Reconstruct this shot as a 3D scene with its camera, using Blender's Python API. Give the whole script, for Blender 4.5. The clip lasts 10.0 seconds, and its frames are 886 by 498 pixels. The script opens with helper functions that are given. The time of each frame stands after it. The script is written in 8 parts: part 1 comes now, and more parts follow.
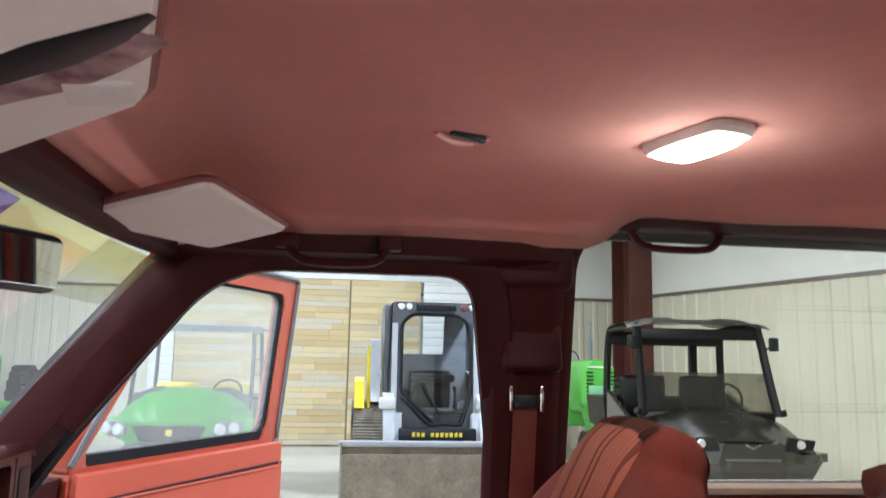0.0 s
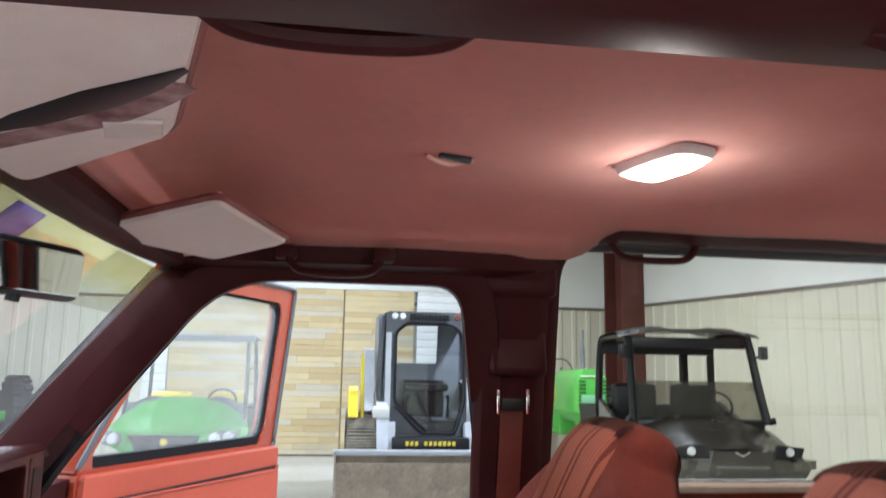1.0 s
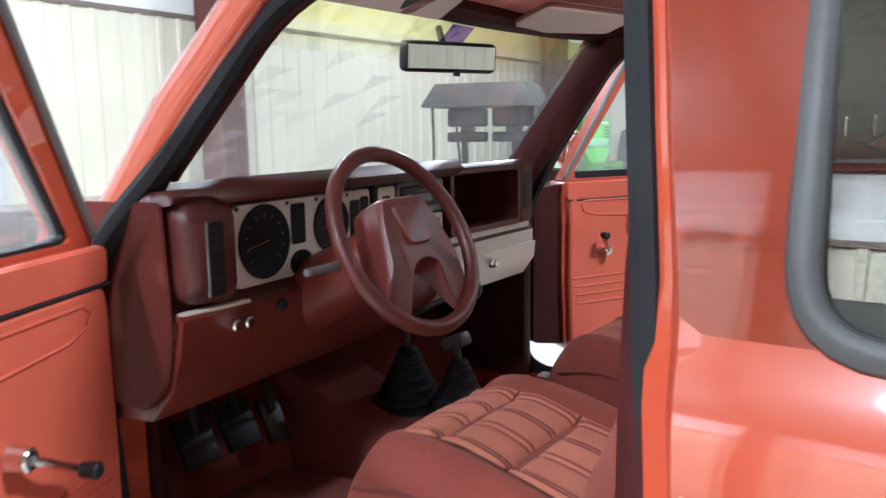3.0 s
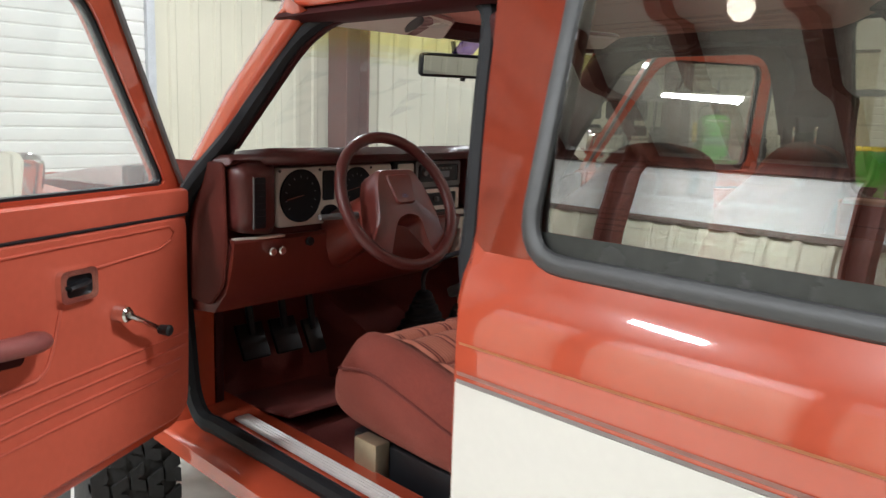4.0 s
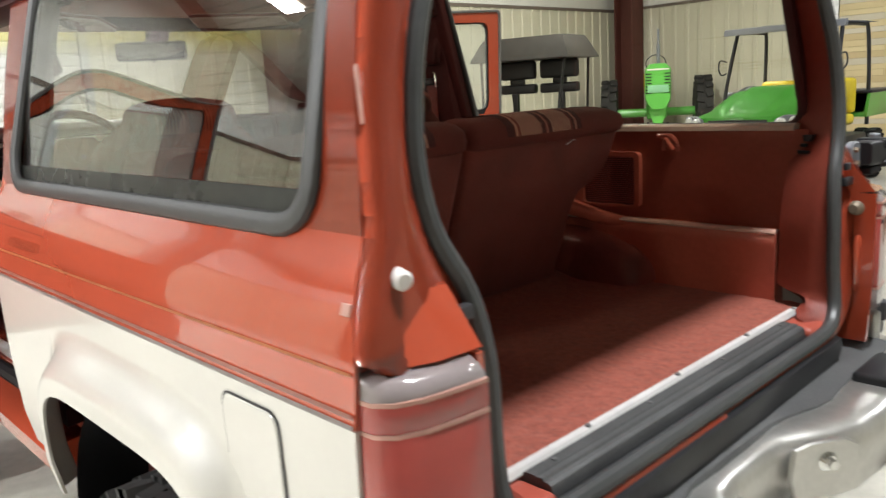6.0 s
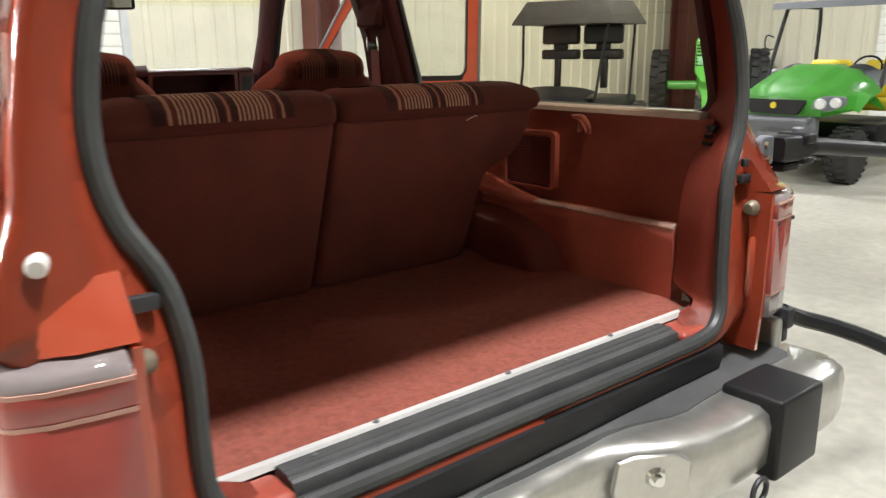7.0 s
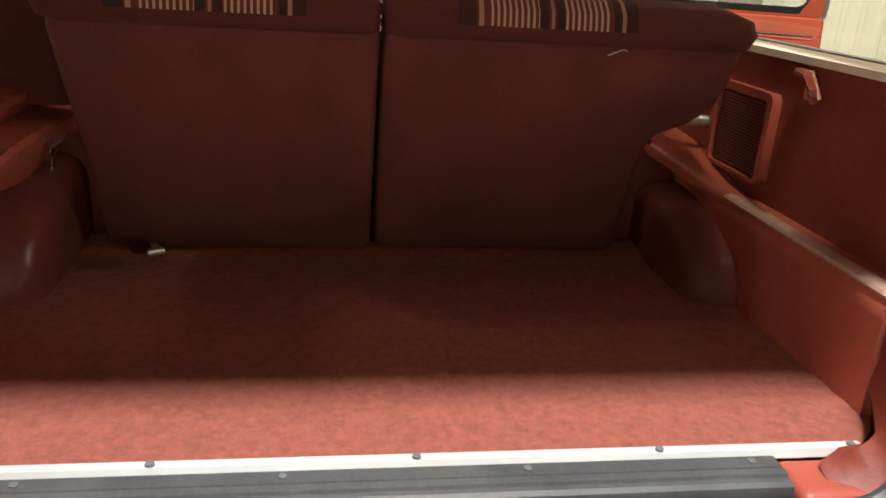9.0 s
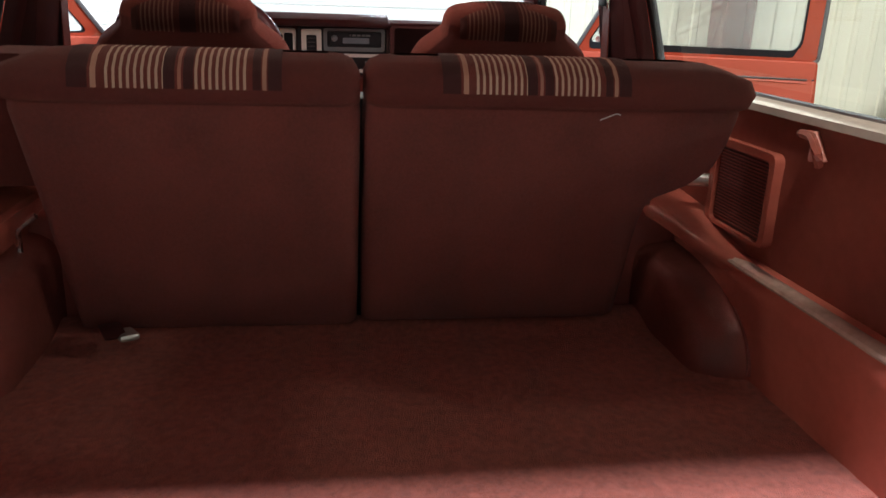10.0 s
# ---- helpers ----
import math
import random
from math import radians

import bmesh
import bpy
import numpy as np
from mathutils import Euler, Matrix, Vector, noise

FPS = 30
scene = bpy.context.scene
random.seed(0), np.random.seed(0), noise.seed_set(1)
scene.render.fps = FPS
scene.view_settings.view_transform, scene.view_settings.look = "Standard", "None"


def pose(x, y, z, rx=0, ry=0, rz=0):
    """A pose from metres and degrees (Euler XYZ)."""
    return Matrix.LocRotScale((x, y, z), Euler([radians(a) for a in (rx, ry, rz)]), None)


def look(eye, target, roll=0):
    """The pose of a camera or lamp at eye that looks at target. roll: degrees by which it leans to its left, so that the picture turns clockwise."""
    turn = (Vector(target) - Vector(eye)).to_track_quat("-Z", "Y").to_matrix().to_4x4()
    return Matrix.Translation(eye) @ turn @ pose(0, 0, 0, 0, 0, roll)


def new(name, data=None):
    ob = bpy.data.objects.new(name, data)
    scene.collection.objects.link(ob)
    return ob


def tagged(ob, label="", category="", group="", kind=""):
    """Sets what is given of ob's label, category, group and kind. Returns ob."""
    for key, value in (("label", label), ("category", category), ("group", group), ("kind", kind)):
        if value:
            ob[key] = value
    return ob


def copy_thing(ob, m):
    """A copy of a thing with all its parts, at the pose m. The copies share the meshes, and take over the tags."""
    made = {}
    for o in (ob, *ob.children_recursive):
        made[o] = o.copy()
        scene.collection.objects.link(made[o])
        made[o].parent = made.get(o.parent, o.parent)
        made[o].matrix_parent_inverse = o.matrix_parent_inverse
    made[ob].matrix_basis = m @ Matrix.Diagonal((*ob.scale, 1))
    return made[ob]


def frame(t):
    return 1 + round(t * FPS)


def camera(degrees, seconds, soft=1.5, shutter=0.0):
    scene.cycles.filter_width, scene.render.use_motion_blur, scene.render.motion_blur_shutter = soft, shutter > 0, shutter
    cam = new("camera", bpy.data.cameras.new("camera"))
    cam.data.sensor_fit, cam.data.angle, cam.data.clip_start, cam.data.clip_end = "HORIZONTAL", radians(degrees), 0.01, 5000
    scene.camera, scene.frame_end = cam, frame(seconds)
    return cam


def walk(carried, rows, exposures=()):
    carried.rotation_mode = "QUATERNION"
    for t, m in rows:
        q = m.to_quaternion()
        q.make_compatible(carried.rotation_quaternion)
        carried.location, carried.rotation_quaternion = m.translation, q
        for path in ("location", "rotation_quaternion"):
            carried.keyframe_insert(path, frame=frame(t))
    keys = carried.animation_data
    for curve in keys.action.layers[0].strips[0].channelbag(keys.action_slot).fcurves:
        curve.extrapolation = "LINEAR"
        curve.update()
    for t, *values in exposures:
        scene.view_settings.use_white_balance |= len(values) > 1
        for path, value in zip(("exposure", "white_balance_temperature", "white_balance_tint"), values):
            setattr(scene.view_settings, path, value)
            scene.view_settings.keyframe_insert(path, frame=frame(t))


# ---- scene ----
cam = camera(59.7, 10.0, soft=1.35, shutter=0.35)
PATH = [
    (0, (-1.684, -0.85, 1.548), (-1.428, 1.11, 1.85), 1.1),
    (0.5, (-1.699, -0.839, 1.574), (-1.401, 1.098, 1.975), 1.9),
    (1, (-1.689, -0.936, 1.538), (-1.418, 1.018, 1.865), 1.0),
    (1.5, (-1.62, -1.013, 1.519), (-1.594, 0.987, 1.476), -0.4),
    (2, (-1.488, -1.108, 1.492), (-1.931, 0.824, 1.222), 0.4),
    (2.5, (-1.289, -1.26, 1.499), (-2.186, 0.503, 1.205), -0.7),
    (3, (-1.046, -1.488, 1.493), (-2.193, 0.121, 1.189), -0.8),
    (3.1, (-0.992, -1.52, 1.503), (-2.176, 0.061, 1.19), -0.4),
    (3.2, (-0.933, -1.557, 1.505), (-2.152, -0.002, 1.191), -0.4),
    (4.3, (-0.255, -1.706, 1.512), (-1.673, -0.338, 1.165), 2.0),
    (4.5, (-0.114, -1.727, 1.479), (-1.542, -0.371, 1.133), 1.4),
    (5, (0.195, -1.675, 1.502), (-1.232, -0.323, 1.135), -0.2),
    (5.5, (0.479, -1.416, 1.464), (-0.954, -0.074, 1.083), -2.2),
    (6, (0.748, -1.292, 1.454), (-0.673, 0.055, 1.051), -3.5),
    (6.2, (0.834, -1.251, 1.452), (-0.586, 0.091, 1.025), -3.3),
    (7.3, (0.984, -0.723, 1.468), (-0.56, 0.44, 0.956), 0.9),
    (7.5, (0.958, -0.572, 1.434), (-0.656, 0.497, 0.931), 1.0),
    (8, (0.881, -0.29, 1.43), (-0.929, 0.278, 0.794), 3.4),
    (8.5, (0.84, -0.132, 1.445), (-0.984, 0.217, 0.703), 4.4),
    (9, (0.772, -0.079, 1.423), (-1.081, 0.208, 0.728), 3.6),
    (9.5, (0.716, -0.08, 1.434), (-1.152, 0.216, 0.783), 3.0),
    (10, (0.685, -0.052, 1.46), (-1.195, 0.236, 0.860), 2.0),
]
walk(cam, [(t, look(eye, target, roll)) for t, eye, target, roll in PATH], [(0, 0.48, 5500, 10), (0.5, 0.60, 5300, 12), (1.5, 0.35, 5600, 10), (2.5, 0.43, 5600, 12), (3, 0.28, 5600, 12), (4.5, -0.34, 6400, 10), (5.5, -0.25, 6400, 10), (6.2, 0.03, 6500, 10), (7.5, 0.2, 6600, 10), (8, 0.36, 6600, 10), (8.5, 0.36, 6600, 10), (9, 0.42, 6800, 10), (9.5, 0.27, 6000, 10), (10, 0.40, 5700, 10)])

# ---- world and lamps ----
# A closed metal workshop at night: the light is that of the strip lamps under the roof and the dome lamp of the car.
world = bpy.data.worlds.new("world")
scene.world = world
world.use_nodes = True
world.node_tree.nodes["Background"].inputs[0].default_value = (0.75, 0.82, 0.9, 1)
world.node_tree.nodes["Background"].inputs[1].default_value = 0.02
# The second entry is an unseen lamp, added to brighten the near front corner.
LAMPS = [(-6.6, 2.4, 4.7, 240, 0), (-7.2, -4.1, 4.75, 230, 0), (-6.0, 8.8, 4.7, 345, 0), (-3.65, -5.35, 4.1, 250, 62), (-1.3, -4.6, 4.2, 270, 0), (0.80, 0.3, 4.7, 250, 0), (1.4, 8.4, 4.7, 220, 0), (-2.0, 11.4, 4.7, 115, 0)]


def area_lamp(x, y, z, sx, sy, watts, color, turn):
    d = bpy.data.lights.new("strip_light", "AREA")
    d.shape, d.size, d.size_y, d.energy, d.color = "RECTANGLE", sx, sy, watts, color
    o = new("strip_light", d)
    o.matrix_basis = pose(x, y, z, 0, 0, turn)
    return o


for lx, ly, lz, watts, turn in LAMPS:
    area_lamp(lx, ly, lz, 0.36, 0.66, watts, (0.97, 0.99, 1.0), turn)

# ---- materials ----
def mat(name, color, rough=0.5, metal=0.0, var=0.12, scale=6.0, fine=60.0, bump=0.0, bscale=250.0, coat=0.0, sheen=0.0, rvar=0.08, alt=None, island=0.0, obj=0.0, spec=0.5):
    """A surface with stains and grain at two scales, in metres."""
    m = bpy.data.materials.new(name)
    m.use_nodes = True
    nt = m.node_tree
    n, l = nt.nodes, nt.links
    p = n["Principled BSDF"]
    tc = n.new("ShaderNodeTexCoord")
    big, small = n.new("ShaderNodeTexNoise"), n.new("ShaderNodeTexNoise")
    big.inputs["Scale"].default_value, big.inputs["Detail"].default_value = scale, 5
    small.inputs["Scale"].default_value, small.inputs["Detail"].default_value = fine, 3
    for t in (big, small):
        l.new(tc.outputs["Object"], t.inputs["Vector"])
    add = n.new("ShaderNodeMath")
    add.operation = "MULTIPLY_ADD"
    l.new(big.outputs["Fac"], add.inputs[0])
    add.inputs[1].default_value = 0.62
    half = n.new("ShaderNodeMath")
    half.operation = "MULTIPLY"
    half.inputs[1].default_value = 0.38
    l.new(small.outputs["Fac"], half.inputs[0])
    l.new(half.outputs[0], add.inputs[2])
    fac = add.outputs[0]
    if island or obj:
        src = n.new("ShaderNodeNewGeometry").outputs["Random Per Island"] if island else n.new("ShaderNodeObjectInfo").outputs["Random"]
        k = n.new("ShaderNodeMix")
        k.inputs[0].default_value = island or obj
        l.new(fac, k.inputs[2])
        l.new(src, k.inputs[3])
        fac = k.outputs[0]
    ramp = n.new("ShaderNodeValToRGB")
    lo = alt or [c * (1 - var) for c in color]
    hi = [min(1, c * (1 + var)) for c in color]
    ramp.color_ramp.elements[0].position, ramp.color_ramp.elements[1].position = (0.32, 0.68) if not (island or obj) else (0.1, 0.9)
    ramp.color_ramp.elements[0].color = (*lo, 1)
    ramp.color_ramp.elements[1].color = (*hi, 1)
    l.new(fac, ramp.inputs[0])
    l.new(ramp.outputs[0], p.inputs["Base Color"])
    r = n.new("ShaderNodeMapRange")
    r.inputs[3].default_value, r.inputs[4].default_value = max(0.02, rough - rvar), min(1, rough + rvar)
    l.new(big.outputs["Fac"], r.inputs[0])
    l.new(r.outputs[0], p.inputs["Roughness"])
    p.inputs["Metallic"].default_value = metal
    p.inputs["Coat Weight"].default_value = coat
    p.inputs["Coat Roughness"].default_value = 0.03
    p.inputs["Sheen Weight"].default_value = sheen
    p.inputs["Specular IOR Level"].default_value = spec
    if bump:
        bn = n.new("ShaderNodeTexNoise")
        bn.inputs["Scale"].default_value, bn.inputs["Detail"].default_value = bscale, 4
        l.new(tc.outputs["Object"], bn.inputs["Vector"])
        b = n.new("ShaderNodeBump")
        b.inputs["Strength"].default_value, b.inputs["Distance"].default_value = bump, 0.004
        l.new(bn.outputs["Fac"], b.inputs["Height"])
        l.new(b.outputs[0], p.inputs["Normal"])
    return m


def glass(name, tint, rough=0.0, ior=1.5, film=0.0):
    """Clear glass; film is the share of dusty haze on it."""
    m = bpy.data.materials.new(name)
    m.use_nodes = True
    nt = m.node_tree
    n, l = nt.nodes, nt.links
    n.remove(n["Principled BSDF"])
    tr, gl, mx, fr = n.new("ShaderNodeBsdfTransparent"), n.new("ShaderNodeBsdfGlossy"), n.new("ShaderNodeMixShader"), n.new("ShaderNodeLayerWeight")
    tr.inputs[0].default_value = (*tint, 1)
    gl.inputs["Roughness"].default_value = rough
    gl.inputs["Color"].default_value = (0.95, 0.97, 0.96, 1)
    pw, sc = n.new("ShaderNodeMath"), n.new("ShaderNodeMath")
    pw.operation, sc.operation = "POWER", "MULTIPLY_ADD"
    l.new(fr.outputs["Facing"], pw.inputs[0])
    pw.inputs[1].default_value = 4.0
    f0 = ((ior - 1) / (ior + 1)) ** 2
    l.new(pw.outputs[0], sc.inputs[0])
    sc.inputs[1].default_value, sc.inputs[2].default_value = 0.9 - f0, f0
    l.new(sc.outputs[0], mx.inputs[0])
    l.new(tr.outputs[0], mx.inputs[1])
    l.new(gl.outputs[0], mx.inputs[2])
    out = mx.outputs[0]
    if film:
        dust, df, tl, ad = n.new("ShaderNodeMixShader"), n.new("ShaderNodeBsdfDiffuse"), n.new("ShaderNodeBsdfTranslucent"), n.new("ShaderNodeMixShader")
        tc, nz, mr = n.new("ShaderNodeTexCoord"), n.new("ShaderNodeTexNoise"), n.new("ShaderNodeMapRange")
        nz.inputs["Scale"].default_value, nz.inputs["Detail"].default_value = 3.5, 6.0
        l.new(tc.outputs["Object"], nz.inputs["Vector"])
        l.new(nz.outputs[0], mr.inputs[0])
        mr.inputs[1].default_value, mr.inputs[2].default_value, mr.inputs[3].default_value, mr.inputs[4].default_value = 0.3, 0.7, film * 0.7, film * 1.3
        for b in (df, tl):
            b.inputs[0].default_value = (0.85, 0.85, 0.82, 1)
        l.new(df.outputs[0], ad.inputs[1])
        l.new(tl.outputs[0], ad.inputs[2])
        l.new(mr.outputs[0], dust.inputs[0])
        l.new(out, dust.inputs[1])
        l.new(ad.outputs[0], dust.inputs[2])
        out = dust.outputs[0]
    l.new(out, n["Material Output"].inputs[0])
    return m


def glow(name, color, strength):
    m = bpy.data.materials.new(name)
    m.use_nodes = True
    p = m.node_tree.nodes["Principled BSDF"]
    p.inputs["Base Color"].default_value = (*color, 1)
    p.inputs["Emission Color"].default_value = (*color, 1)
    p.inputs["Emission Strength"].default_value = strength
    return m


RED = mat("red_paint", (0.42, 0.068, 0.031), 0.25, spec=0.15, var=0.05, coat=1.0, rvar=0.03, scale=2, bump=0.02, bscale=30)
RED.node_tree.nodes["Principled BSDF"].inputs["Coat Roughness"].default_value = 0.035
RED.node_tree.nodes["Principled BSDF"].inputs["Coat IOR"].default_value = 1.75
WHITE = mat("cream_paint", (0.60, 0.58, 0.53), 0.32, var=0.03, coat=0.8, rvar=0.04, scale=2)
PINKLINE = mat("pale_stripe_tape", (0.50, 0.27, 0.22), 0.4)
TANLINE = mat("tan_stripe_tape", (0.60, 0.26, 0.12), 0.35)
GREYLINE = mat("grey_stripe_tape", (0.42, 0.38, 0.36), 0.4)
DOORVINYL = mat("coral_red_vinyl", (0.55, 0.108, 0.062), 0.45, var=0.08, bump=0.25, bscale=700, spec=0.3)
TRIM = mat("maroon_plastic", (0.046, 0.0105, 0.0105), 0.50, var=0.15, bump=0.08, bscale=600, spec=0.15)
PULL = mat("mauve_pull_vinyl", (0.24, 0.075, 0.066), 0.38, var=0.12, bump=0.2, bscale=600)
TRIMRED = mat("red_plastic_trim", (0.26, 0.050, 0.036), 0.42, var=0.12, bump=0.2, bscale=600)
LOWDASH = mat("deep_red_vinyl", (0.15, 0.026, 0.017), 0.36, var=0.12, bump=0.2, bscale=600)
DASH = mat("dark_maroon_vinyl", (0.080, 0.0175, 0.0150), 0.36, coat=0.22, spec=0.4, var=0.15, bump=0.25, bscale=500)
VELOUR = mat("red_velour", (0.185, 0.034, 0.022), 0.95, var=0.20, sheen=0.20, bump=0.5, bscale=900, fine=140)
VELOUR.node_tree.nodes["Principled BSDF"].inputs["Sheen Tint"].default_value = (0.95, 0.42, 0.30, 1)
VELOURDARK = mat("dark_red_velour", (0.135, 0.026, 0.018), 0.95, var=0.18, sheen=0.1, bump=0.7, bscale=900, fine=140)
VELOURDARK.node_tree.nodes["Principled BSDF"].inputs["Sheen Tint"].default_value = (0.9, 0.3, 0.22, 1)
SIDETRIM = mat("load_side_vinyl", (0.42, 0.103, 0.070), 0.24, var=0.12, bump=0.2, bscale=600)
SEATBACK = mat("maroon_carpet_backing", (0.225, 0.052, 0.037), 0.95, var=0.28, sheen=0.05, bump=0.8, bscale=1200, fine=220)
CARPET = mat("red_carpet", (0.31, 0.080, 0.053), 0.97, var=0.30, scale=70, fine=170, sheen=0.05, bump=1.0, bscale=420)
FLOORMAT = mat("dark_red_carpet", (0.19, 0.040, 0.033), 0.97, var=0.25, scale=9, fine=190, bump=1.0, bscale=420)
HEADLINER = mat("headliner_cloth", (0.72, 0.41, 0.34), 0.95, var=0.07, sheen=0.1, bump=0.3, bscale=1200)
VISOR = mat("beige_visor_vinyl", (0.78, 0.71, 0.65), 0.6, var=0.05, bump=0.2, bscale=600)
RUBBER = mat("black_rubber", (0.016, 0.017, 0.019), 0.6, var=0.2, bump=0.1, bscale=300, spec=0.18)
GASKET = mat("grey_rubber_gasket", (0.050, 0.050, 0.050), 0.5, var=0.15, bump=0.1)
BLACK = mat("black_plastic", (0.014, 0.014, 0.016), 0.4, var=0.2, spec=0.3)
GREYPL = mat("grey_plastic", (0.14, 0.14, 0.14), 0.5, var=0.15, bump=0.2)
SCUFF = mat("scuffed_grey_plastic", (0.068, 0.069, 0.070), 0.5, var=0.3, scale=14, fine=160, bump=0.06, bscale=500)
OLDCHROME = mat("worn_chrome", (0.62, 0.61, 0.58), 0.32, metal=0.85, var=0.10, rvar=0.10, scale=14, bump=0.03, bscale=20)
CHROME = mat("chrome", (0.82, 0.82, 0.80), 0.12, metal=1.0, var=0.05, rvar=0.06)
ALUM = mat("brushed_aluminium", (0.82, 0.81, 0.79), 0.42, metal=0.35, var=0.08)
BEZEL = mat("champagne_dash_panel", (0.74, 0.67, 0.60), 0.35, metal=0.2, var=0.06)
DIAL = mat("dark_gauge_face", (0.005, 0.005, 0.006), 0.6, spec=0.2)
NEEDLE = mat("dull_red_needle", (0.16, 0.05, 0.03), 0.5)
STEEL = mat("worn_black_steel", (0.05, 0.05, 0.055), 0.42, metal=0.5, var=0.3)
TAIL = mat("red_lens", (0.33, 0.050, 0.042), 0.22, var=0.06, coat=1.0)
TAILCLEAR = mat("smoky_clear_lens", (0.26, 0.22, 0.22), 0.12, var=0.1, coat=1.0)
TAPE = mat("clear_white_plastic", (0.75, 0.72, 0.70), 0.3)
GLASS = glass("clear_glass", (0.95, 0.97, 0.96), film=0.15)
TINT = glass("tinted_quarter_glass", (0.52, 0.50, 0.43), ior=3.4)
GLASSBAND = mat("flat_grey_band", (0.075, 0.078, 0.070), 0.28, var=0.15)
BRONZE = glass("bronze_quarter_glass", (0.88, 0.85, 0.74), ior=1.5)
MIRROR = mat("mirror_glass", (0.85, 0.86, 0.85), 0.02, metal=1.0, var=0.0, rvar=0.0)
LENS = glow("lamp_lens", (1.0, 0.80, 0.58), 26.0)
TUBELIGHT = glow("strip_lamp_lens", (1.0, 0.97, 0.90), 10.0)
CONCRETE = mat("sealed_concrete", (0.50, 0.48, 0.42), 0.38, var=0.24, scale=1.1, fine=14, bump=0.12, bscale=40, rvar=0.12)
CREAM = mat("cream_wall_sheet", (0.63, 0.603, 0.485), 0.5, var=0.05, scale=1.2)
WHITEWALL = mat("white_insulation", (0.78, 0.78, 0.76), 0.7, var=0.05, scale=1.5)
GREYROOF = mat("grey_roof_sheet", (0.44, 0.44, 0.42), 0.7, var=0.15, scale=1.0)
SHUTTER = mat("white_shutter_steel", (0.75, 0.745, 0.71), 0.4, var=0.04)
COLUMN = mat("primer_red_steel", (0.105, 0.030, 0.022), 0.6, var=0.15)
DARKLINE = mat("dark_trim_strip", (0.16, 0.13, 0.11), 0.6)
PLANK = mat("mixed_pallet_wood", (0.54, 0.43, 0.215), 0.75, var=0.15, alt=(0.46, 0.35, 0.18), obj=0.75, scale=3, fine=40, bump=0.4, bscale=60)
_ramp = PLANK.node_tree.nodes["Color Ramp"].color_ramp
for _at, _c in ((0.30, (0.50, 0.39, 0.20)), (0.48, (0.60, 0.49, 0.265)), (0.62, (0.45, 0.38, 0.25)), (0.76, (0.53, 0.48, 0.36))):
    _e = _ramp.elements.new(_at)
    _e.color = (*_c, 1)
GREEN = mat("green_paint", (0.13, 0.52, 0.085), 0.32, var=0.08, coat=0.5)
YELLOW = mat("yellow_plastic", (0.75, 0.58, 0.03), 0.45, var=0.08)
TYRE = mat("tyre_rubber", (0.026, 0.025, 0.024), 0.75, var=0.25, bump=0.3, bscale=120)
WHEELWHITE = mat("white_wheel", (0.70, 0.69, 0.66), 0.4, var=0.08)
CABGREY = mat("cab_grey_paint", (0.060, 0.064, 0.070), 0.40, var=0.2)
MACHGREY = mat("machine_grey", (0.17, 0.18, 0.20), 0.45, var=0.15)
LIGHTGREY = mat("light_grey_paint", (0.48, 0.50, 0.52), 0.45, var=0.12)
UTVBLACK = mat("glossy_dark_plastic", (0.048, 0.044, 0.036), 0.25, var=0.2, coat=0.4)
BUCKET = mat("worn_bucket_steel", (0.22, 0.18, 0.13), 0.5, metal=0.4, var=0.35, scale=4, fine=30)
LAMPGLASS = mat("headlamp_glass", (0.75, 0.77, 0.78), 0.12, metal=0.3)
LETTER = mat("white_lettering", (0.75, 0.75, 0.72), 0.6)

# ---- mesh helpers ----
def finish(name, bm, material, parent=None, label="", sharp=0.6):
    """Links a bmesh as one mesh object, smooth but for its sharp edges."""
    bmesh.ops.recalc_face_normals(bm, faces=bm.faces)
    for f in bm.faces:
        f.smooth = True
    for e in bm.edges:
        if len(e.link_faces) == 2 and e.calc_face_angle(0) > sharp:
            e.smooth = False
    me = bpy.data.meshes.new(name)
    bm.to_mesh(me)
    bm.free()
    me.materials.append(material)
    o = new(name, me)
    if parent is not None:
        o.parent = parent
    if label:
        o["label"] = label
    return o


def part(name, bm, material, parent, label="", sharp=0.6):
    return finish(name, bm, material, parent, label, sharp)


def thing(name, label, category, group="", kind="", at=None):
    o = new(name)
    o.empty_display_size = 0.1
    if at is not None:
        o.matrix_basis = at
    return tagged(o, label, category, group, kind)


def B():
    return bmesh.new()


def box(bm, lo, hi, bev=0.0, seg=2, m=None):
    """A box between two corners, with rounded edges."""
    lo, hi = Vector(lo), Vector(hi)
    r = bmesh.ops.create_cube(bm, size=1)
    v = r["verts"]
    for q in v:
        q.co = Vector([(lo[k] + hi[k]) / 2 + q.co[k] * abs(hi[k] - lo[k]) for k in range(3)])
    if bev:
        es = list({e for q in v for e in q.link_edges})
        r = bmesh.ops.bevel(bm, geom=es, offset=min(bev, 0.49 * min(abs(hi[k] - lo[k]) for k in range(3))), segments=seg, affect="EDGES", profile=0.5)
        v = list({q for f in r["faces"] for q in f.verts} | {q for q in v if q.is_valid})
    if m is not None:
        for q in v:
            q.co = m @ q.co
    return bm


